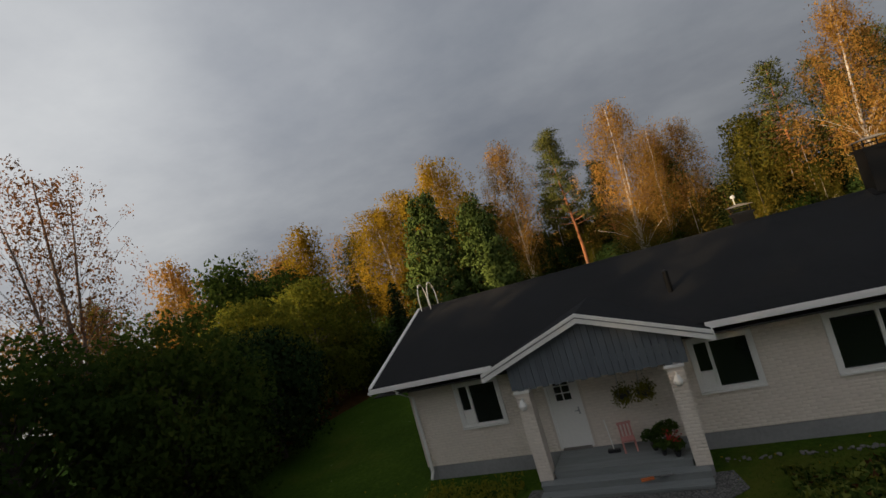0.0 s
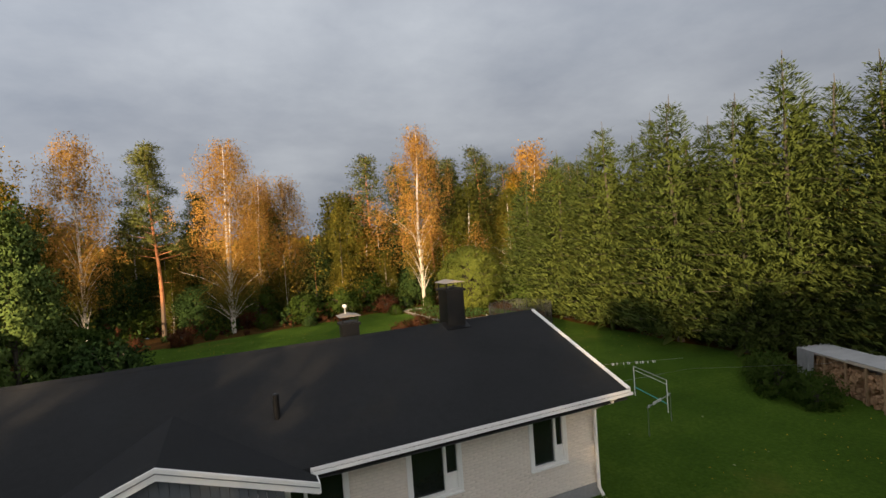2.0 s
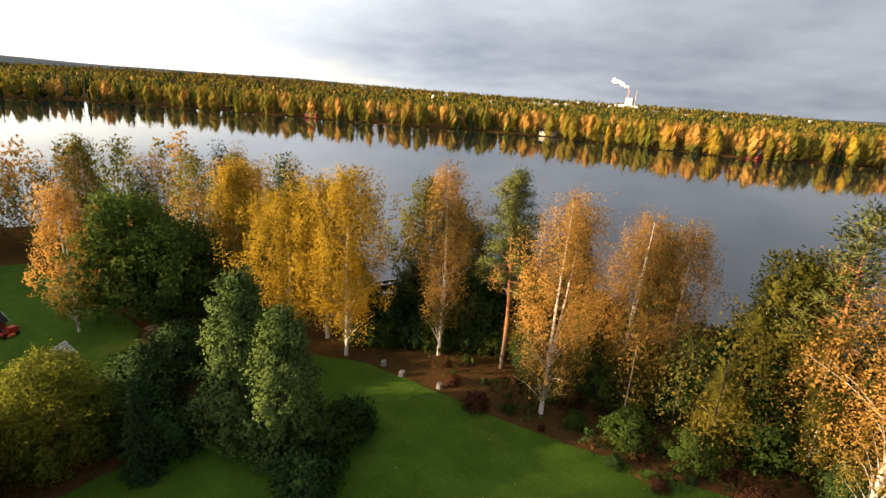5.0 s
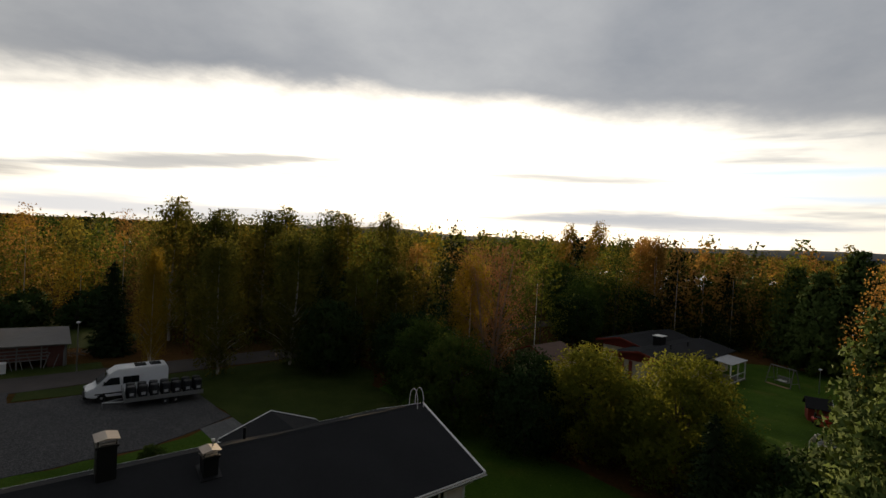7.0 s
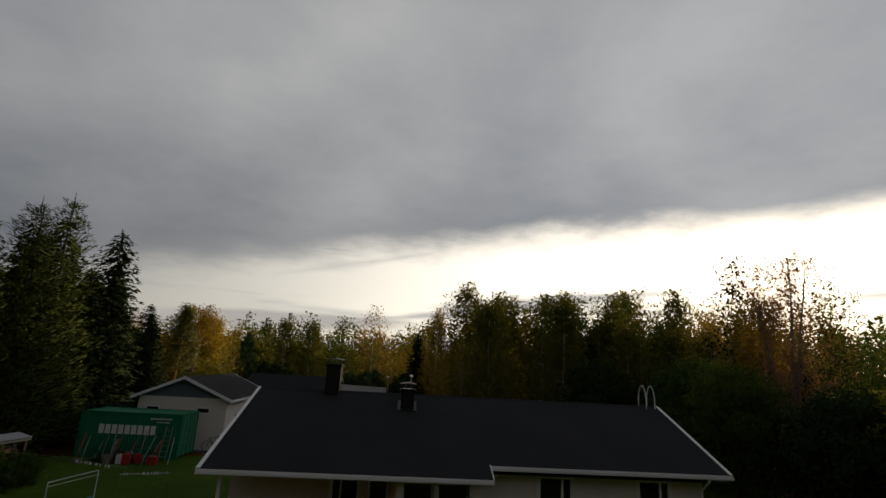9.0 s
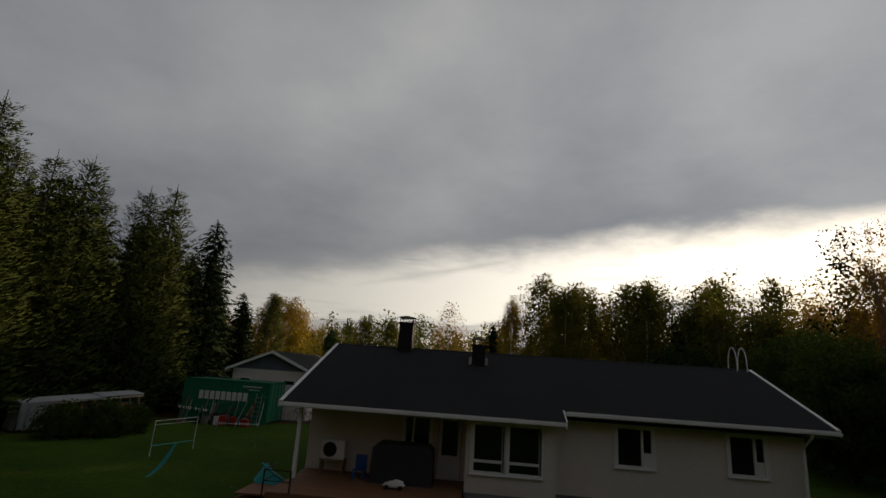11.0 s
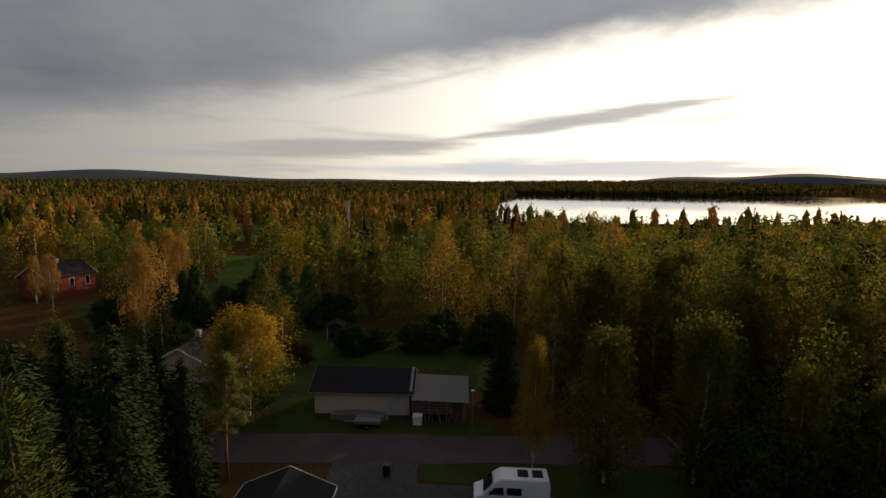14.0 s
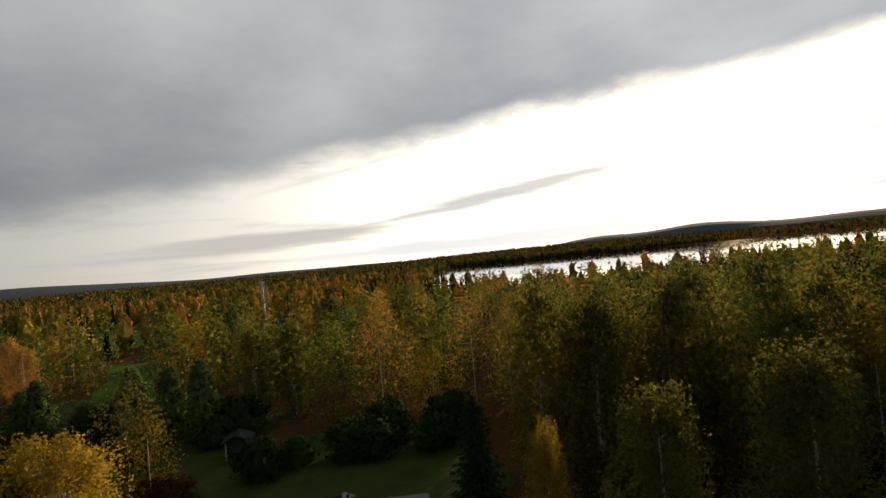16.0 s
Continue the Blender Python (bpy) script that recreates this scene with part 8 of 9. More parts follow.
def make_woodshed():
    """The shelter runs obliquely from its hanging tarpaulin to the container; x along it, y to its back."""
    end = (32.3, 3.3, 0.0)
    s = base("firewood_shelter", "open firewood shelter with a pale sheet roof and stacked split logs", "shelter", at=end, rz=-121)
    n, d, h0, h1 = 5.25, 1.25, 1.36, 1.78
    split = 3.3
    hs = h0 + (h1 - h0) * split / n
    part("roof_sheet", slab([(-0.15, -0.12, h0), (split, -0.12, hs), (split, d, hs + 0.10), (-0.15, d, h0 + 0.12)], 0.035), M["tarp"], s, "pale weathered roof sheet")
    part("roof_sheet", slab([(split - 0.12, -0.10, hs + 0.045), (n, -0.10, h1 + 0.04), (n, d, h1 + 0.12), (split - 0.12, d, hs + 0.145)], 0.03), M["tarp"], s, "bluish grey roof sheet")
    for x in (0.1, 1.5, 2.9, 4.1, n - 0.2):
        z = h0 + (h1 - h0) * x / n - 0.04
        part("post", box(x, x + 0.08, 0.0, 0.08, -0.1, z), M["wood"], s)
        part("post", box(x, x + 0.08, d - 0.14, d - 0.06, -0.1, z + 0.04), M["oldwood"], s)
    part("eave_board", slab([(0.0, -0.04, h0 - 0.02), (n, -0.04, h1 - 0.02), (n, 0.0, h1 - 0.02), (0.0, 0.0, h0 - 0.02)], 0.10), M["cream"], s)
    for x in (0.5, 0.9):
        part("brace", tube([(x, -0.02, 0.3), (x + 0.35, -0.02, 1.3)], 0.035, 6), M["wood"], s)
    part("back_boards", box(0, n, d - 0.05, d - 0.02, 0.1, 1.3), M["oldwood"], s)
    bm = bmesh.new()
    cols = [[bm.verts.new((-0.16 - 0.05 * math.sin(i * 1.9) * (1 - j / 4) - 0.02 * (4 - j), -0.16 + (d + 0.2) * i / 14, 0.10 + 0.06 * math.sin(i * 2.7) + (h0 - 0.06 + 0.008 * i) * j / 4)) for j in range(5)] for i in range(15)]
    for i in range(14):
        for j in range(4):
            bm.faces.new([cols[i][j], cols[i + 1][j], cols[i + 1][j + 1], cols[i][j + 1]])
    bmesh.ops.solidify(bm, geom=bm.faces[:], thickness=0.012)
    part("tarpaulin", bm, M["tarp"], s, "hanging pale grey tarpaulin in loose folds")
    bm = bmesh.new()
    cols = [[bm.verts.new((-0.17 + 1.35 * i / 16, -0.17 - 0.05 * math.sin(i * 1.7) * (1 - j / 5) - 0.03 * (1 - j / 5), 0.12 + 0.10 * math.sin(i * 0.9) ** 2 + (h0 - 0.10 + 0.006 * i) * j / 5 * (1 - 0.07 * math.sin(i * 0.9) ** 2))) for j in range(6)] for i in range(17)]
    for i in range(16):
        for j in range(5):
            bm.faces.new([cols[i][j], cols[i + 1][j], cols[i + 1][j + 1], cols[i][j + 1]])
    bmesh.ops.solidify(bm, geom=bm.faces[:], thickness=0.012)
    part("tarpaulin", bm, M["tarp"], s, "hanging pale grey tarpaulin in loose folds")
    pile = base("firewood_pile", "stacked split birch firewood", "firewood", at=end, rz=-121)
    rng = random.Random(6)
    mesh = []
    for k in range(4):
        r = 0.062 + 0.015 * k
        bm = tube([(0, -0.2, 0), (0, 0.2, 0)], [r, r * 0.95], 5)
        me = bpy.data.meshes.new("log")
        bm.to_mesh(me), bm.free()
        me.materials.append(M["logs"])
        mesh.append(me)
    for i in range(280):
        x = rng.uniform(0.35, n - 0.35)
        z = 0.08 + (0.95 + 0.06 * x) * rng.random() ** 1.1
        o = new("log", mesh[i % 4])
        o.parent = pile
        o.matrix_basis = pose(x, 0.32 + rng.uniform(-0.1, 0.08), z, rng.uniform(-8, 8), rng.uniform(0, 90), rng.uniform(-16, 16))
    part("log_core", box(0.3, n - 0.3, 0.36, d - 0.15, 0, 0.95), M["logs"], pile)


make_woodshed()
junk = base("workshop_clutter", "heap of bicycles, red tools and boxes before the container", "clutter", at=(26.6, -5.2, 0.02))
rng = random.Random(12)
for i in range(54):
    x, y = rng.uniform(-2.4, 2.4), rng.uniform(-0.2, 1.0)
    c = rng.choice(("redp", "barrel", "zinc", "white", "oldwood", "rust", "redp"))
    if i % 3 == 0:
        pts = [(x + 0.3 * math.cos(a), y, 0.33 + 0.3 * math.sin(a)) for a in np.linspace(0, 6.283, 13)]
        part("wheel_hoop", tube(pts, 0.02, 4), M["barrel"], junk)
    elif i % 3 == 1:
        part("box", box(x - 0.18, x + 0.18, y - 0.12, y + 0.15, 0, rng.uniform(0.2, 0.6), 0.02), M[c], junk)
    else:
        part("pole", tube([(x, y + 0.3, 0.02), (x + rng.uniform(-0.3, 0.3), y - 0.55, rng.uniform(0.9, 1.6))], 0.022, 5), M[c], junk)
lad = base("ladder", "aluminium ladder leaning against the container", "ladder", at=(25.0, -5.75, 0.02))
for s in (-0.2, 0.2):
    part("rail", tube([(s, 0.2, 0), (s * 0.9, -0.25, 1.9)], 0.025, 5), M["zinc"], lad)
for i in range(6):
    part("rung", tube([(-0.2, 0.15 - 0.07 * i, 0.25 + 0.28 * i), (0.2, 0.15 - 0.07 * i, 0.25 + 0.28 * i)], 0.015, 5), M["zinc"], lad)


def make_bicycle(x, y, rz):
    b = base("bicycle", "black bicycle leaning by the garage wall", "bicycle", at=(x, y, 0.05), rz=rz)
    for a in (-0.52, 0.52):
        part("wheel", tube([(a + 0.33 * math.cos(t), 0, 0.34 + 0.33 * math.sin(t)) for t in np.linspace(0, 6.283, 17)], 0.02, 5), M["rubber"], b)
    part("frame", tube_into(tube([(-0.52, 0, 0.34), (-0.15, 0, 0.85), (0.4, 0, 0.85), (0.52, 0, 0.34)], 0.02, 5), [(0.4, 0, 0.8), (-0.05, 0, 0.32), (-0.15, 0, 0.85)], 0.02, 5), M["barrel"], b)
    part("handlebar", tube([(0.36, -0.28, 1.05), (0.4, 0, 0.98), (0.36, 0.28, 1.05)], 0.014, 5), M["zinc"], b)
    part("saddle", box(-0.28, -0.02, -0.07, 0.07, 0.93, 0.99, 0.02), M["rubber"], b)


make_bicycle(23.2, -9.0, 10)
make_bicycle(22.6, -10.4, 80)

# ---- terrace behind the house ----
ter = base("terrace", "reddish-brown wooden terrace deck with a low railing", "terrace")
for i in range(24):
    y = 7.42 + 0.15 * i
    part("deck_board", box(11.25, 16.9, y, y + 0.143, 0.44, 0.47), M["terrace"], ter)
part("deck_side", boxes((11.25, 16.9, 11.0, 11.03, -0.1, 0.44), (16.87, 16.9, 8.1, 11.0, -0.1, 0.44)), M["terrace"], ter)
for i in range(3):
    part("step", box(16.92, 17.9, 9.6, 10.8, 0.32 - 0.15 * i - 0.05, 0.32 - 0.15 * i) if i == 0 else box(16.92 + 0.3 * i, 17.9, 9.6, 10.8, 0.27 - 0.15 * i, 0.32 - 0.15 * i), M["terrace"], ter)
for z in (0.75, 1.05):
    part("rail", tube([(16.2, 11.0, z), (17.0, 11.0, z), (17.0, 10.0, z)], 0.02, 5), M["black"], ter)
for x in (16.2, 17.0):
    part("rail_post", tube([(x, 11.0, 0.0), (x, 11.0, 1.08)], 0.025, 5), M["black"], ter)
hp = base("heat_pump", "white outdoor heat pump unit with a round black fan", "heat pump", at=(15.9, 7.75, 0.47))
part("case", box(-0.42, 0.42, -0.18, 0.18, 0.45, 1.08, 0.02), M["white"], hp)
part("fan_grille", lathe([(0.03, 0.0), (0.24, 0.0), (0.25, 0.02), (0.03, 0.03)], 20), M["black"], hp).matrix_basis = pose(0.1, 0.18, 0.77, -90, 0, 0)
part("stand", boxes((-0.45, 0.45, -0.2, 0.2, 0.40, 0.45), (-0.42, -0.36, -0.2, 0.2, 0.0, 0.40), (0.36, 0.42, -0.2, 0.2, 0.0, 0.40)), M["wood"], hp)
hot = base("covered_grill", "large dark covered garden furniture set on the terrace", "cover", at=(13.3, 8.35, 0.47))
part("cover", prism([(-1.05, 0), (1.05, 0), (1.0, 1.1), (0.85, 1.22), (-0.85, 1.22), (-1.0, 1.1)], "y", -0.5, 0.5), M["soffit"], hot)
ch = base("child_chair", "bright blue plastic child's chair", "chair", at=(14.75, 8.5, 0.47))
part("seat", box(-0.2, 0.2, -0.2, 0.2, 0.30, 0.34, 0.015), M["blue"], ch)
part("backrest", box(-0.2, 0.2, -0.22, -0.17, 0.34, 0.75, 0.015), M["blue"], ch)
for sx in (-0.17, 0.17):
    for sy in (-0.17, 0.17):
        part("leg", box(sx - 0.025, sx + 0.025, sy - 0.025, sy + 0.025, 0, 0.30), M["blue"], ch)
tc = base("toy_car", "small white toy car on the terrace", "toy", at=(13.4, 9.4, 0.47))
part("body", car_body([(-0.35, 0.06), (0.35, 0.06), (0.36, 0.16), (0.15, 0.18), (0.05, 0.27), (-0.2, 0.27), (-0.34, 0.17)], 0.16, 0.85, 0.15), M["white"], tc)
for s in (-1, 1):
    for x in (-0.22, 0.22):
        part("wheel", lathe([(0.01, -0.03), (0.07, -0.03), (0.07, 0.03), (0.01, 0.03)], 10), M["rubber"], tc).matrix_basis = pose(x, s * 0.15, 0.07, 90, 0, 0)
sl = base("toy_slide", "turquoise plastic toy slide tipped over on the grass", "toy", at=(17.4, 9.2, 0.03), rz=30)
part("slide", prism([(-0.7, 0.0), (0.5, 0.0), (0.6, 0.35), (0.25, 0.85), (-0.1, 0.45), (-0.6, 0.2)], "y", -0.2, 0.2), M["teal"], sl)
part("side_rail", tube([(-0.7, 0.22, 0.1), (0.2, 0.22, 0.7), (0.45, 0.22, 0.9)], 0.04, 6), M["teal"], sl)

# ---- porch things ----
def fern_pot(x, y, z, s=1.0, flower=False):
    p = base("potted_plant", "leafy green plant in a dark pot on the porch" if not flower else "small potted plant with red flowers on the porch", "plant", at=(x, y, z))
    part("pot", lathe([(0.10 * s, 0), (0.15 * s, 0.22 * s), (0.17 * s, 0.25 * s), (0.13 * s, 0.25 * s)], 12), M["barrel"], p)
    nr = np.random.default_rng(int(x * 10))
    n = int(420 * s)
    a, r = nr.uniform(0, 6.28, n), nr.random(n) ** 0.6 * 0.42 * s
    at = np.stack([r * np.cos(a), r * np.sin(a), 0.3 * s + 0.45 * s * np.sin(r / (0.42 * s) * 2.4) * nr.uniform(0.5, 1, n)], 1)
    l = new("leaves", leaves("leaves", at, nr.uniform(0.08, 0.15, n), M["leafgreen"], nr, 0.5, 0.4))
    l.parent = p
    if flower:
        at = np.stack([nr.uniform(-0.2, 0.2, 40), nr.uniform(-0.2, 0.2, 40), nr.uniform(0.4, 0.6, 40)], 1)
        f = new("flowers", leaves("flowers", at, 0.06, M["redp"], nr, 0.9))
        f.parent = p
        f["kind"] = "stuff"


fern_pot(6.85, -0.60, 0.45, 0.62), fern_pot(7.2, -0.40, 0.45, 0.72), fern_pot(7.35, -1.1, 0.45, 0.52, True), fern_pot(7.05, -0.95, 0.45, 0.45)
for x in (6.50, 7.0):
    hb = base("hanging_basket", "hanging basket with trailing dark foliage on the porch", "basket", at=(x, -0.85, 2.0))
    part("basket", lathe([(0.04, -0.14), (0.14, -0.08), (0.18, 0.04), (0.15, 0.04)], 12), M["barrel"], hb)
    for a in (0, 2.1, 4.2):
        part("chain", tube([(0.16 * math.cos(a), 0.16 * math.sin(a), 0.03), (0, 0, 0.86)], 0.006, 3), M["zinc"], hb)
    nr = np.random.default_rng(int(x * 7))
    at = nr.normal(size=(700, 3)) * (0.11, 0.10, 0.11) + (0, 0, -0.02)
    f = new("foliage", leaves("foliage", at, nr.uniform(0.05, 0.09, 700), M["olive"], nr, 0.5, 1.0))
    f.parent = hb
pc = base("child_chair", "small pale pink child's chair on the porch", "chair", at=(6.25, -0.45, 0.45), rz=10)
part("seat", box(-0.17, 0.17, -0.17, 0.17, 0.27, 0.30, 0.01), M["pink"], pc)
for i in range(4):
    part("slat", box(-0.16 + 0.09 * i, -0.11 + 0.09 * i, 0.14, 0.17, 0.31, 0.62), M["pink"], pc)
part("top_rail", box(-0.18, 0.18, 0.135, 0.175, 0.62, 0.67), M["pink"], pc)
for sx in (-0.15, 0.15):
    for sy in (-0.15, 0.15):
        part("leg", box(sx - 0.02, sx + 0.02, sy - 0.02, sy + 0.02, 0, 0.27), M["pink"], pc)
br = base("broom", "broom with a pale handle standing on the porch", "broom", at=(5.85, -0.5, 0.45))
part("handle", tube([(0, 0, 0.06), (-0.10, 0.30, 0.75)], 0.014, 6), M["white"], br)
part("head", box(-0.16, 0.16, -0.04, 0.06, 0, 0.09, 0.01), M["barrel"], br)
tool = base("garden_shears", "orange-handled garden shears lying on the porch step", "tool", at=(6.75, -1.72, 0.292), rz=15)
part("blade", box(0, 0.4, -0.03, 0.02, 0, 0.02), M["zinc"], tool)
part("grip", box(-0.3, 0, -0.06, -0.02, 0, 0.03, 0.008), M["orange"], tool)
part("grip", box(-0.3, 0, 0.02, 0.06, 0, 0.03, 0.008), M["orange"], tool)
shoe = base("boot_scraper", "black boot scraper mat beside the step", "scraper", at=(4.2, -2.15, 0.05), rz=20)
part("tray", boxes((-0.2, 0.2, -0.12, 0.12, 0, 0.04), (-0.2, 0.2, 0.08, 0.12, 0.04, 0.14)), M["barrel"], shoe)


def border_bed():
    """The border of mixed perennials before the wall."""
    nr = np.random.default_rng(14)
    n = 12000
    x = nr.uniform(9.3, 15.4, n)
    u = (x - 9.3) / 6.1
    yc = -2.55 + 0.35 * u + 0.25 * np.sin(x * 1.7)
    y = yc + nr.normal(size=n) * (0.52 - 0.10 * u) * (0.75 + 0.35 * np.sin(x * 2.9 + 1.0))
    h = (0.62 - 0.22 * u) * np.clip(1 - ((y - yc) / 1.2) ** 2, 0, 1) * (0.75 + 0.35 * np.sin(x * 3.7) * np.sin(y * 4.1))
    z = 0.04 + h * nr.random(n) ** 0.5
    at = np.stack([x, y, z], 1)
    k = nr.random(n)
    for lo, hi, mat in ((0, 0.40, "leafgreen"), (0.40, 0.72, "willow"), (0.72, 0.96, "yelgreen"), (0.96, 1.0, "rust_leaf")):
        s = (k >= lo) & (k < hi)
        ob = new("flower_border", leaves("flower_border", at[s], nr.uniform(0.08, 0.17, s.sum()), M[mat], nr, 0.6, -0.3, out=np.stack([0 * x[s], y[s] - yc[s], 0 * x[s] + 0.7], 1)))
        tagged(ob, "mixed border of green and yellowing perennials by the wall", "plants", kind="stuff")
    m = 700
    x = nr.uniform(13.2, 15.4, m)
    at = np.stack([x, nr.uniform(-2.0, -1.3, m), 0.05 + 0.7 * nr.random(m)], 1)
    ob = new("tall_grass", leaves("tall_grass", at, nr.uniform(0.15, 0.3, m), M["olive"], nr, 0.12, -2.5))
    tagged(ob, "tuft of tall brownish ornamental grass by the wall", "plants", kind="stuff")
    # stones along the wall foot
    stone = base("edging_stones", "row of grey cobbles along the house wall", "stones")
    rng = random.Random(3)
    meshes = []
    for k in range(4):
        bm = bmesh.new()
        bmesh.ops.create_icosphere(bm, subdivisions=1, radius=0.07)
        for v in bm.verts:
            v.co *= rng.uniform(0.8, 1.2)
            v.co.z *= 0.65
        me = bpy.data.meshes.new("stone")
        bm.to_mesh(me), bm.free()
        me.materials.append(M["stone"])
        meshes.append(me)
    for i in range(150):
        o = new("stone", meshes[i % 4])
        o.parent = stone
        o.matrix_basis = pose(rng.uniform(8.3, 17.2), -0.72 + rng.uniform(-0.08, 0.1), 0.06, 0, 0, rng.uniform(0, 360)) @ Matrix.Scale(rng.uniform(0.35, 0.85), 4)


border_bed()
# shrub on the front lawn, with pale flower heads
sh = make_round(71, "leafgreen", 1.35, 0.85, 5200, size=0.10, clumps=60, low=0.05, name="flowering_shrub", label="leafy dark shrub with pale flower heads on the lawn", sig=0.13, stems=3)
sh.location = (10.7, -7.5, 0.02)
sh.scale = (0.85, 0.85, 0.85)
nr = np.random.default_rng(15)
hd = np.repeat(np.array([(0.25, 0.25, 1.55), (0.45, 0.1, 1.5), (-0.2, 0.3, 1.35), (-0.35, 0.0, 1.3), (0.1, -0.2, 1.45)]), 60, 0) + nr.normal(size=(300, 3)) * (0.07, 0.07, 0.03)
fl = new("flower_head", leaves("flower_head", hd, 0.05, M["willow"], nr, 0.9))
fl.parent = sh
fl["kind"] = "stuff"
weeds = new("low_plants", leaves("low_plants", np.stack([nr.uniform(0.6, 3.4, 900), nr.uniform(-2.2, -0.9, 900), nr.uniform(0.04, 0.4, 900)], 1), nr.uniform(0.08, 0.18, 900), M["yelgreen"], nr, 0.5, -0.5))
tagged(weeds, "low yellowing plants under the front window", "plants", kind="stuff")

# grass blades on the front lawn, and tufts along the walls and edges
nr = np.random.default_rng(19)
n = 42000
gx, gy = nr.uniform(-2, 20, n), nr.uniform(-10.0, -0.35, n)
ok = ~inside([(3.5, -0.3), (8.9, -0.3), (7.9, -2.8), (6.7, -4.6), (7.2, -12), (4.2, -13), (3.7, -2.6)], gx, gy)
gx, gy = gx[ok], gy[ok]
blades = new("grass_blades", leaves("grass_blades", np.stack([gx, gy, np.full(len(gx), 0.055)], 1), nr.uniform(0.04, 0.08, len(gx)), M["blade"], nr, 0.16, -1.4, out=np.tile((0.0, 0.0, 1.0), (len(gx), 1)), soft=0.85))
tagged(blades, "uneven blades of the mown front lawn", "grass", kind="stuff")

# fallen leaves on the lawn
nr = np.random.default_rng(16)
n = 1500
lx, ly = nr.uniform(-5, 33, n), np.r_[nr.uniform(-7, 0, n // 3), nr.uniform(11.5, 36, n - n // 3)]
fall = new("fallen_leaves", leaves("fallen_leaves", np.stack([lx, ly, np.full(n, 0.05)], 1), nr.uniform(0.03, 0.07, n), M["gold"], nr, 0.8))
tagged(fall, "yellow birch leaves fallen on the lawn", "leaves", kind="stuff")
for x, y, r in ((-7.4, 36.5, 0.26), (-4.9, 36.4, 0.28), (-1.2, 37.3, 0.25)):
    st = base("tree_stump", "weathered grey stump at the lawn's edge", "stump", at=(x, y, 0))
    part("stump", lathe([(r * 1.2, 0), (r, 0.15), (r * 0.95, 0.45), (0.02, 0.47)], 9), M["oldwood"], st)


# ---- far things ----
def far_house(x, y, rz, w, d, h, rh, wall, roof, label):
    b = base("cottage", label, "house", at=(x, y, float(land(x, y))), rz=rz)
    part("wall", box(-w / 2, w / 2, -d / 2, d / 2, -0.5, h), M[wall], b)
    part("gable", prism([(-d / 2, h + 0.002), (d / 2, h + 0.002), (0, h + rh - 0.12)], "x", -w / 2 + 0.01, w / 2 - 0.01), M[wall], b)
    k = rh / (d / 2)
    for s in (-1, 1):
        part("roof", slab([(-w / 2 - 0.4, 0, h + rh), (w / 2 + 0.4, 0, h + rh), (w / 2 + 0.4, s * (d / 2 + 0.4), h - 0.4 * k), (-w / 2 - 0.4, s * (d / 2 + 0.4), h - 0.4 * k)], 0.12), M[roof], b)
        for e in (-1, 1):
            part("bargeboard", prism([(0, h + rh - 0.2), (s * (d / 2 + 0.4), h - 0.4 * k - 0.2), (s * (d / 2 + 0.4), h - 0.4 * k + 0.02), (0, h + rh + 0.02)], "x", *sorted((e * (w / 2 + 0.4), e * (w / 2 + 0.44)))), M["white"], b)
    for s in (-1, 1):
        for i in range(max(2, int(w / 3))):
            xx = -w / 2 + (i + 0.5) * w / max(2, int(w / 3))
            plain_window(b, xx - 0.5, xx + 0.5, h * 0.42, h * 0.85, y=s * d / 2, o=s)
        plain_window(b, -0.6, 0.6, h * 0.42, h * 0.85, x=s * w / 2, o=s)
    ch = part("chimney", box(-0.3, 0.3, -0.3, 0.3, h + rh * 0.5, h + rh + 0.8), M["plinth"], b)
    return b


far_house(91, 67.5, 76, 11, 8.5, 2.4, 2.0, "red", "tilebrown", "red wooden cottage with a brown roof among the trees")
far_house(86, 50.5, 76, 10, 6, 2.3, 1.6, "red", "tilebrown", "low red outbuilding with a brown roof")
far_house(150, 98, 20, 9, 7, 5.0, 2.0, "white", "roof", "white two-storey house behind the trees")
far_house(48.0, -47.6, 90, 9, 7, 2.5, 1.9, "cream", "roof", "pale house with a dark gabled roof by the road")
far_house(100, -87, 75, 10, 8, 4.5, 2.4, "red", "roof", "red-brown two-storey house among the trees")
far_house(84, -95, 10, 9, 7, 2.6, 1.6, "tilebrown", "roof", "low brown carport building among the trees")
far_house(50, -180, 25, 12, 9, 3.2, 2.6, "red", "roof", "red farmhouse in the distance")
far_house(36, -200, -10, 10, 8, 3.0, 2.2, "white", "tilebrown", "pale farmhouse in the distance")
far_house(-24, 392, -20, 12, 8, 3.0, 2.4, "red", "tilebrown", "red lakeside cottage across the water")
far_house(89, 503, 50, 12, 8, 3.2, 2.4, "white", "roof", "white lakeside house across the water")
far_house(-167, 379, 8, 12, 8, 3.0, 2.2, "cream", "roof", "pale lakeside house across the water")
far_house(-344, 280, 25, 12, 8, 3.0, 2.2, "red", "tilebrown", "red lakeside cottage across the water")
far_house(-456, 220, 35, 14, 9, 3.2, 2.4, "red", "roof", "red lakeside cottage across the water")
canopy = base("blue_canopy", "blue tarpaulin canopy in the neighbour's garden", "canopy", at=(107, 91, 0))
part("sheet", slab([(-3, -2, 2.4), (3, -2, 2.2), (3, 2, 2.4), (-3, 2, 2.6)], 0.05), M["blue"], canopy)
for x in (-2.8, 2.8):
    for y in (-1.8, 1.8):
        part("pole", tube([(x, y, 0), (x, y, 2.3)], 0.05, 5), M["zinc"], canopy)

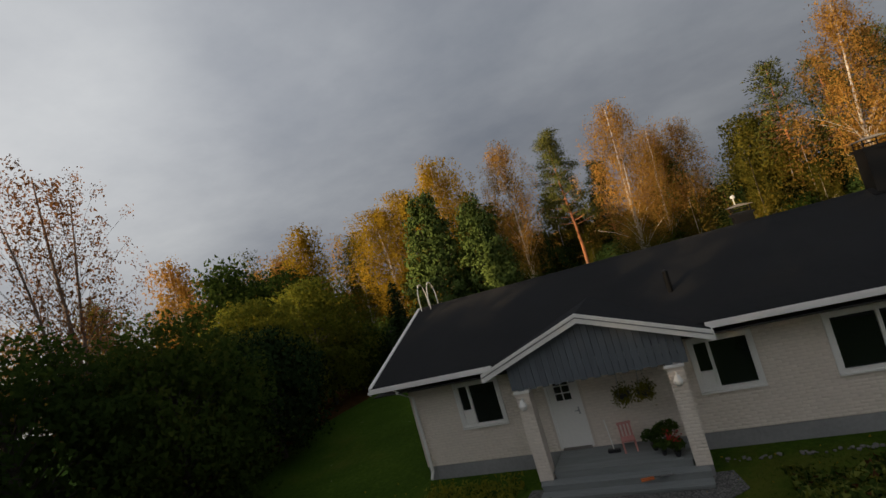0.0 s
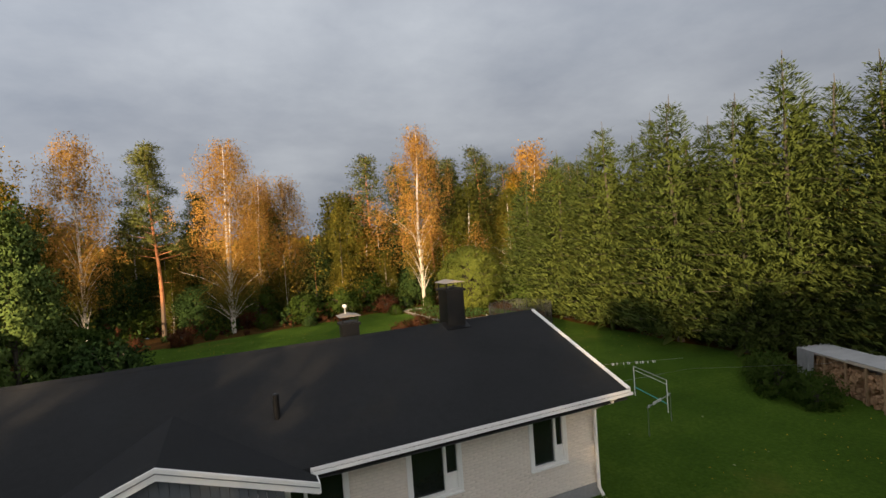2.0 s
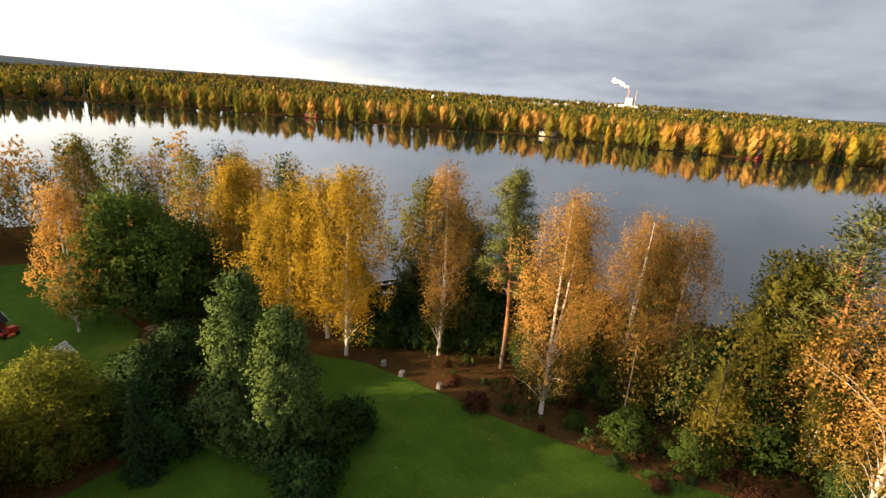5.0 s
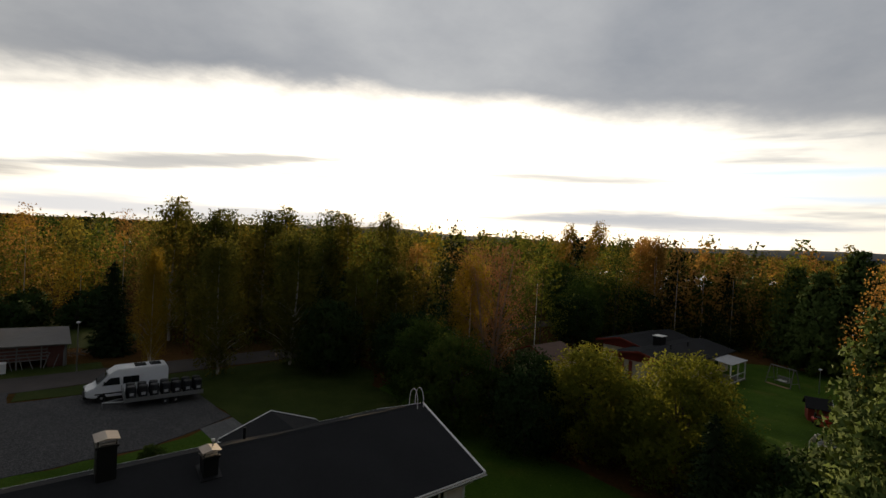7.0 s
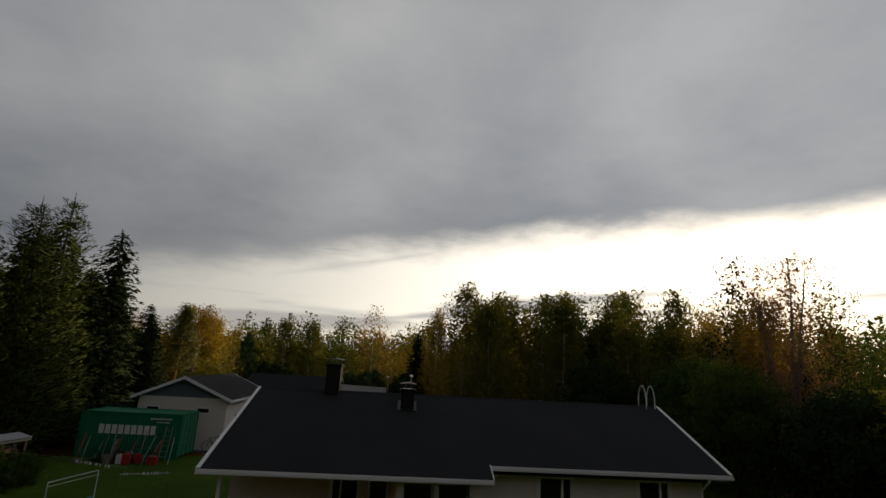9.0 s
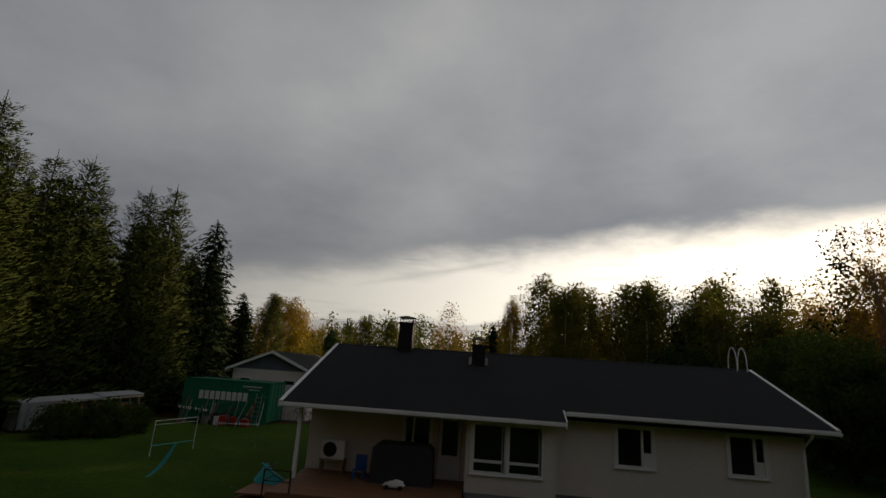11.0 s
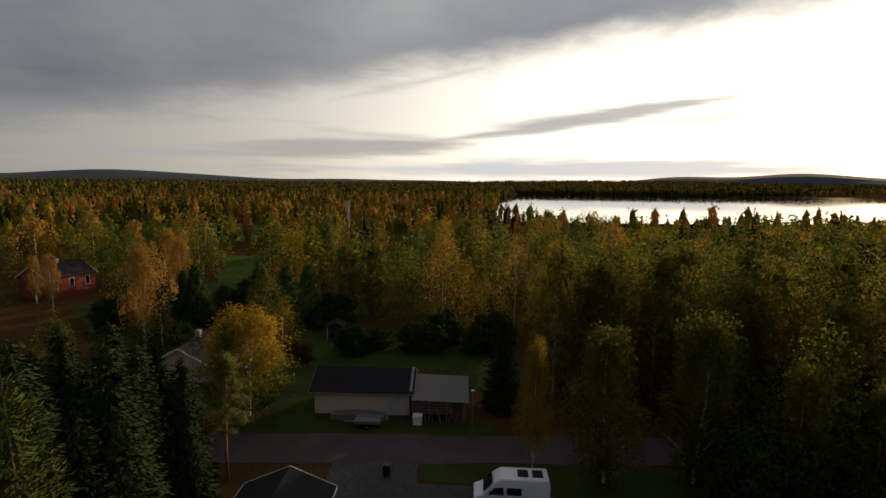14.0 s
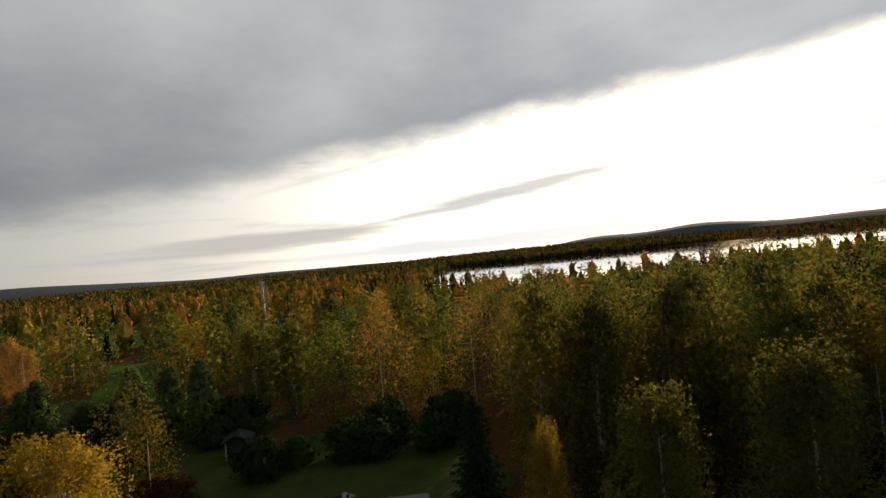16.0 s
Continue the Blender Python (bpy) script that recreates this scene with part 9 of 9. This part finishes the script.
def distant_hills():
    """Low wooded ridges beyond the forest, all round the horizon."""
    tops = ((28, 11, 88), (42, 8, 45), (-95, 18, 70), (-146, 6, 92), (-156, 5, 62), (-132, 7, 40), (145, 9, 62), (-60, 20, 35), (95, 30, 40))
    n, rings = 240, 6
    bm = bmesh.new()
    rows = []
    for i in range(n):
        a = 360.0 * i / n
        z = 44.0 + 6.0 * math.sin(radians(5 * a)) + 4.0 * math.sin(radians(13 * a + 40)) + 2.5 * math.sin(radians(31 * a))
        for c, w, h in tops:
            d = (a - c + 180) % 360 - 180
            z += 0.9 * h * math.exp(-((d / w) ** 2))
        rows.append([bm.verts.new(((4060 + 130 * j) * math.sin(radians(a)), (4060 + 130 * j) * math.cos(radians(a)), -20 + (z + 20) * math.sin(0.5 * math.pi * j / (rings - 1)))) for j in range(rings)])
    for i in range(n):
        for j in range(rings - 1):
            bm.faces.new([rows[i][j], rows[(i + 1) % n][j], rows[(i + 1) % n][j + 1], rows[i][j + 1]])
    bmesh.ops.recalc_face_normals(bm, faces=bm.faces[:])
    me = bpy.data.meshes.new("backdrop")
    bm.to_mesh(me), bm.free()
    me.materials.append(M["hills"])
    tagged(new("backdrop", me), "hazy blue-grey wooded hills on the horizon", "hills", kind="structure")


distant_hills()

# power plant on the horizon
fx, fy = -970.0, 2900.0
fz = float(land(fx, fy))
fac = base("power_plant", "white power plant with two tall chimneys on the horizon", "factory", at=(fx, fy, fz))
part("boiler_house", box(-18, 22, -15, 15, -5, 50), M["tarp"], fac)
part("side_hall", box(-75, -18, -15, 15, -5, 14), M["tarp"], fac)
part("side_hall", box(22, 55, -15, 15, -5, 12), M["tarp"], fac)
part("chimney", tube([(-10, 0, 0), (-10, 0, 100)], [4.0, 3.0], 10), M["pink"], fac)
part("chimney", tube([(34, 0, 0), (34, 0, 96)], [3.6, 3.0], 10), M["plinth"], fac)
sm = bmesh.new()
rng = random.Random(8)
for i in range(26):
    u = i / 25
    r = 5 + 12 * u * (1 - 0.3 * u)
    bmesh.ops.create_icosphere(sm, subdivisions=2, radius=r, matrix=Matrix.Translation((-14 - 92 * u + rng.uniform(-5, 5), rng.uniform(-6, 6), 104 + 36 * u ** 0.8 + rng.uniform(-4, 4))))
for v in sm.verts:
    v.co += Vector(noise.noise_vector(v.co * 0.12)) * 3.0
for f in sm.faces:
    f.smooth = True
steam = link_bm("steam_plume", sm, M["smoke"])
steam.location = (fx, fy, fz)
tagged(steam, "white steam plume drifting from the power plant chimney", "steam")

mast = base("phone_mast", "slender grey mobile phone mast above the treetops", "mast", at=(46.0, -125.0, 0))
part("pole", tube([(0, 0, 0), (0, 0, 17.5)], [0.35, 0.25], 8), M["zinc"], mast)
for a in (0, 2.1, 4.2):
    part("antenna", box(-0.2, 0.2, 0.3, 0.5, 14.2, 16.6), M["tarp"], mast).matrix_basis = pose(0, 0, 0, 0, 0, math.degrees(a))
    part("antenna", box(-0.2, 0.2, 0.3, 0.5, 17.0, 19.2), M["tarp"], mast).matrix_basis = pose(0, 0, 0, 0, 0, math.degrees(a))

# pale town blocks on the hills across the water
rng = random.Random(10)
for i in range(40):
    a = radians(rng.uniform(-25, 62))
    r = rng.uniform(1500, 3300)
    x, y = -r * math.sin(a), r * math.cos(a)
    tb = base("town_block", "pale distant town building on the hillside", "building", "town blocks", at=(x, y, float(land(x, y))), rz=rng.uniform(0, 90))
    w, d, h2 = rng.uniform(8, 22), rng.uniform(9, 12), rng.uniform(8, 14)
    part("wall", box(-w / 2, w / 2, -d / 2, d / 2, -4, h2), M[rng.choice(("plinth", "cream", "tarp", "zinc"))], tb)
    part("roof", box(-w / 2 - 0.5, w / 2 + 0.5, -d / 2 - 0.5, d / 2 + 0.5, h2 + 0.01, h2 + 1.0), M["plinth"], tb)
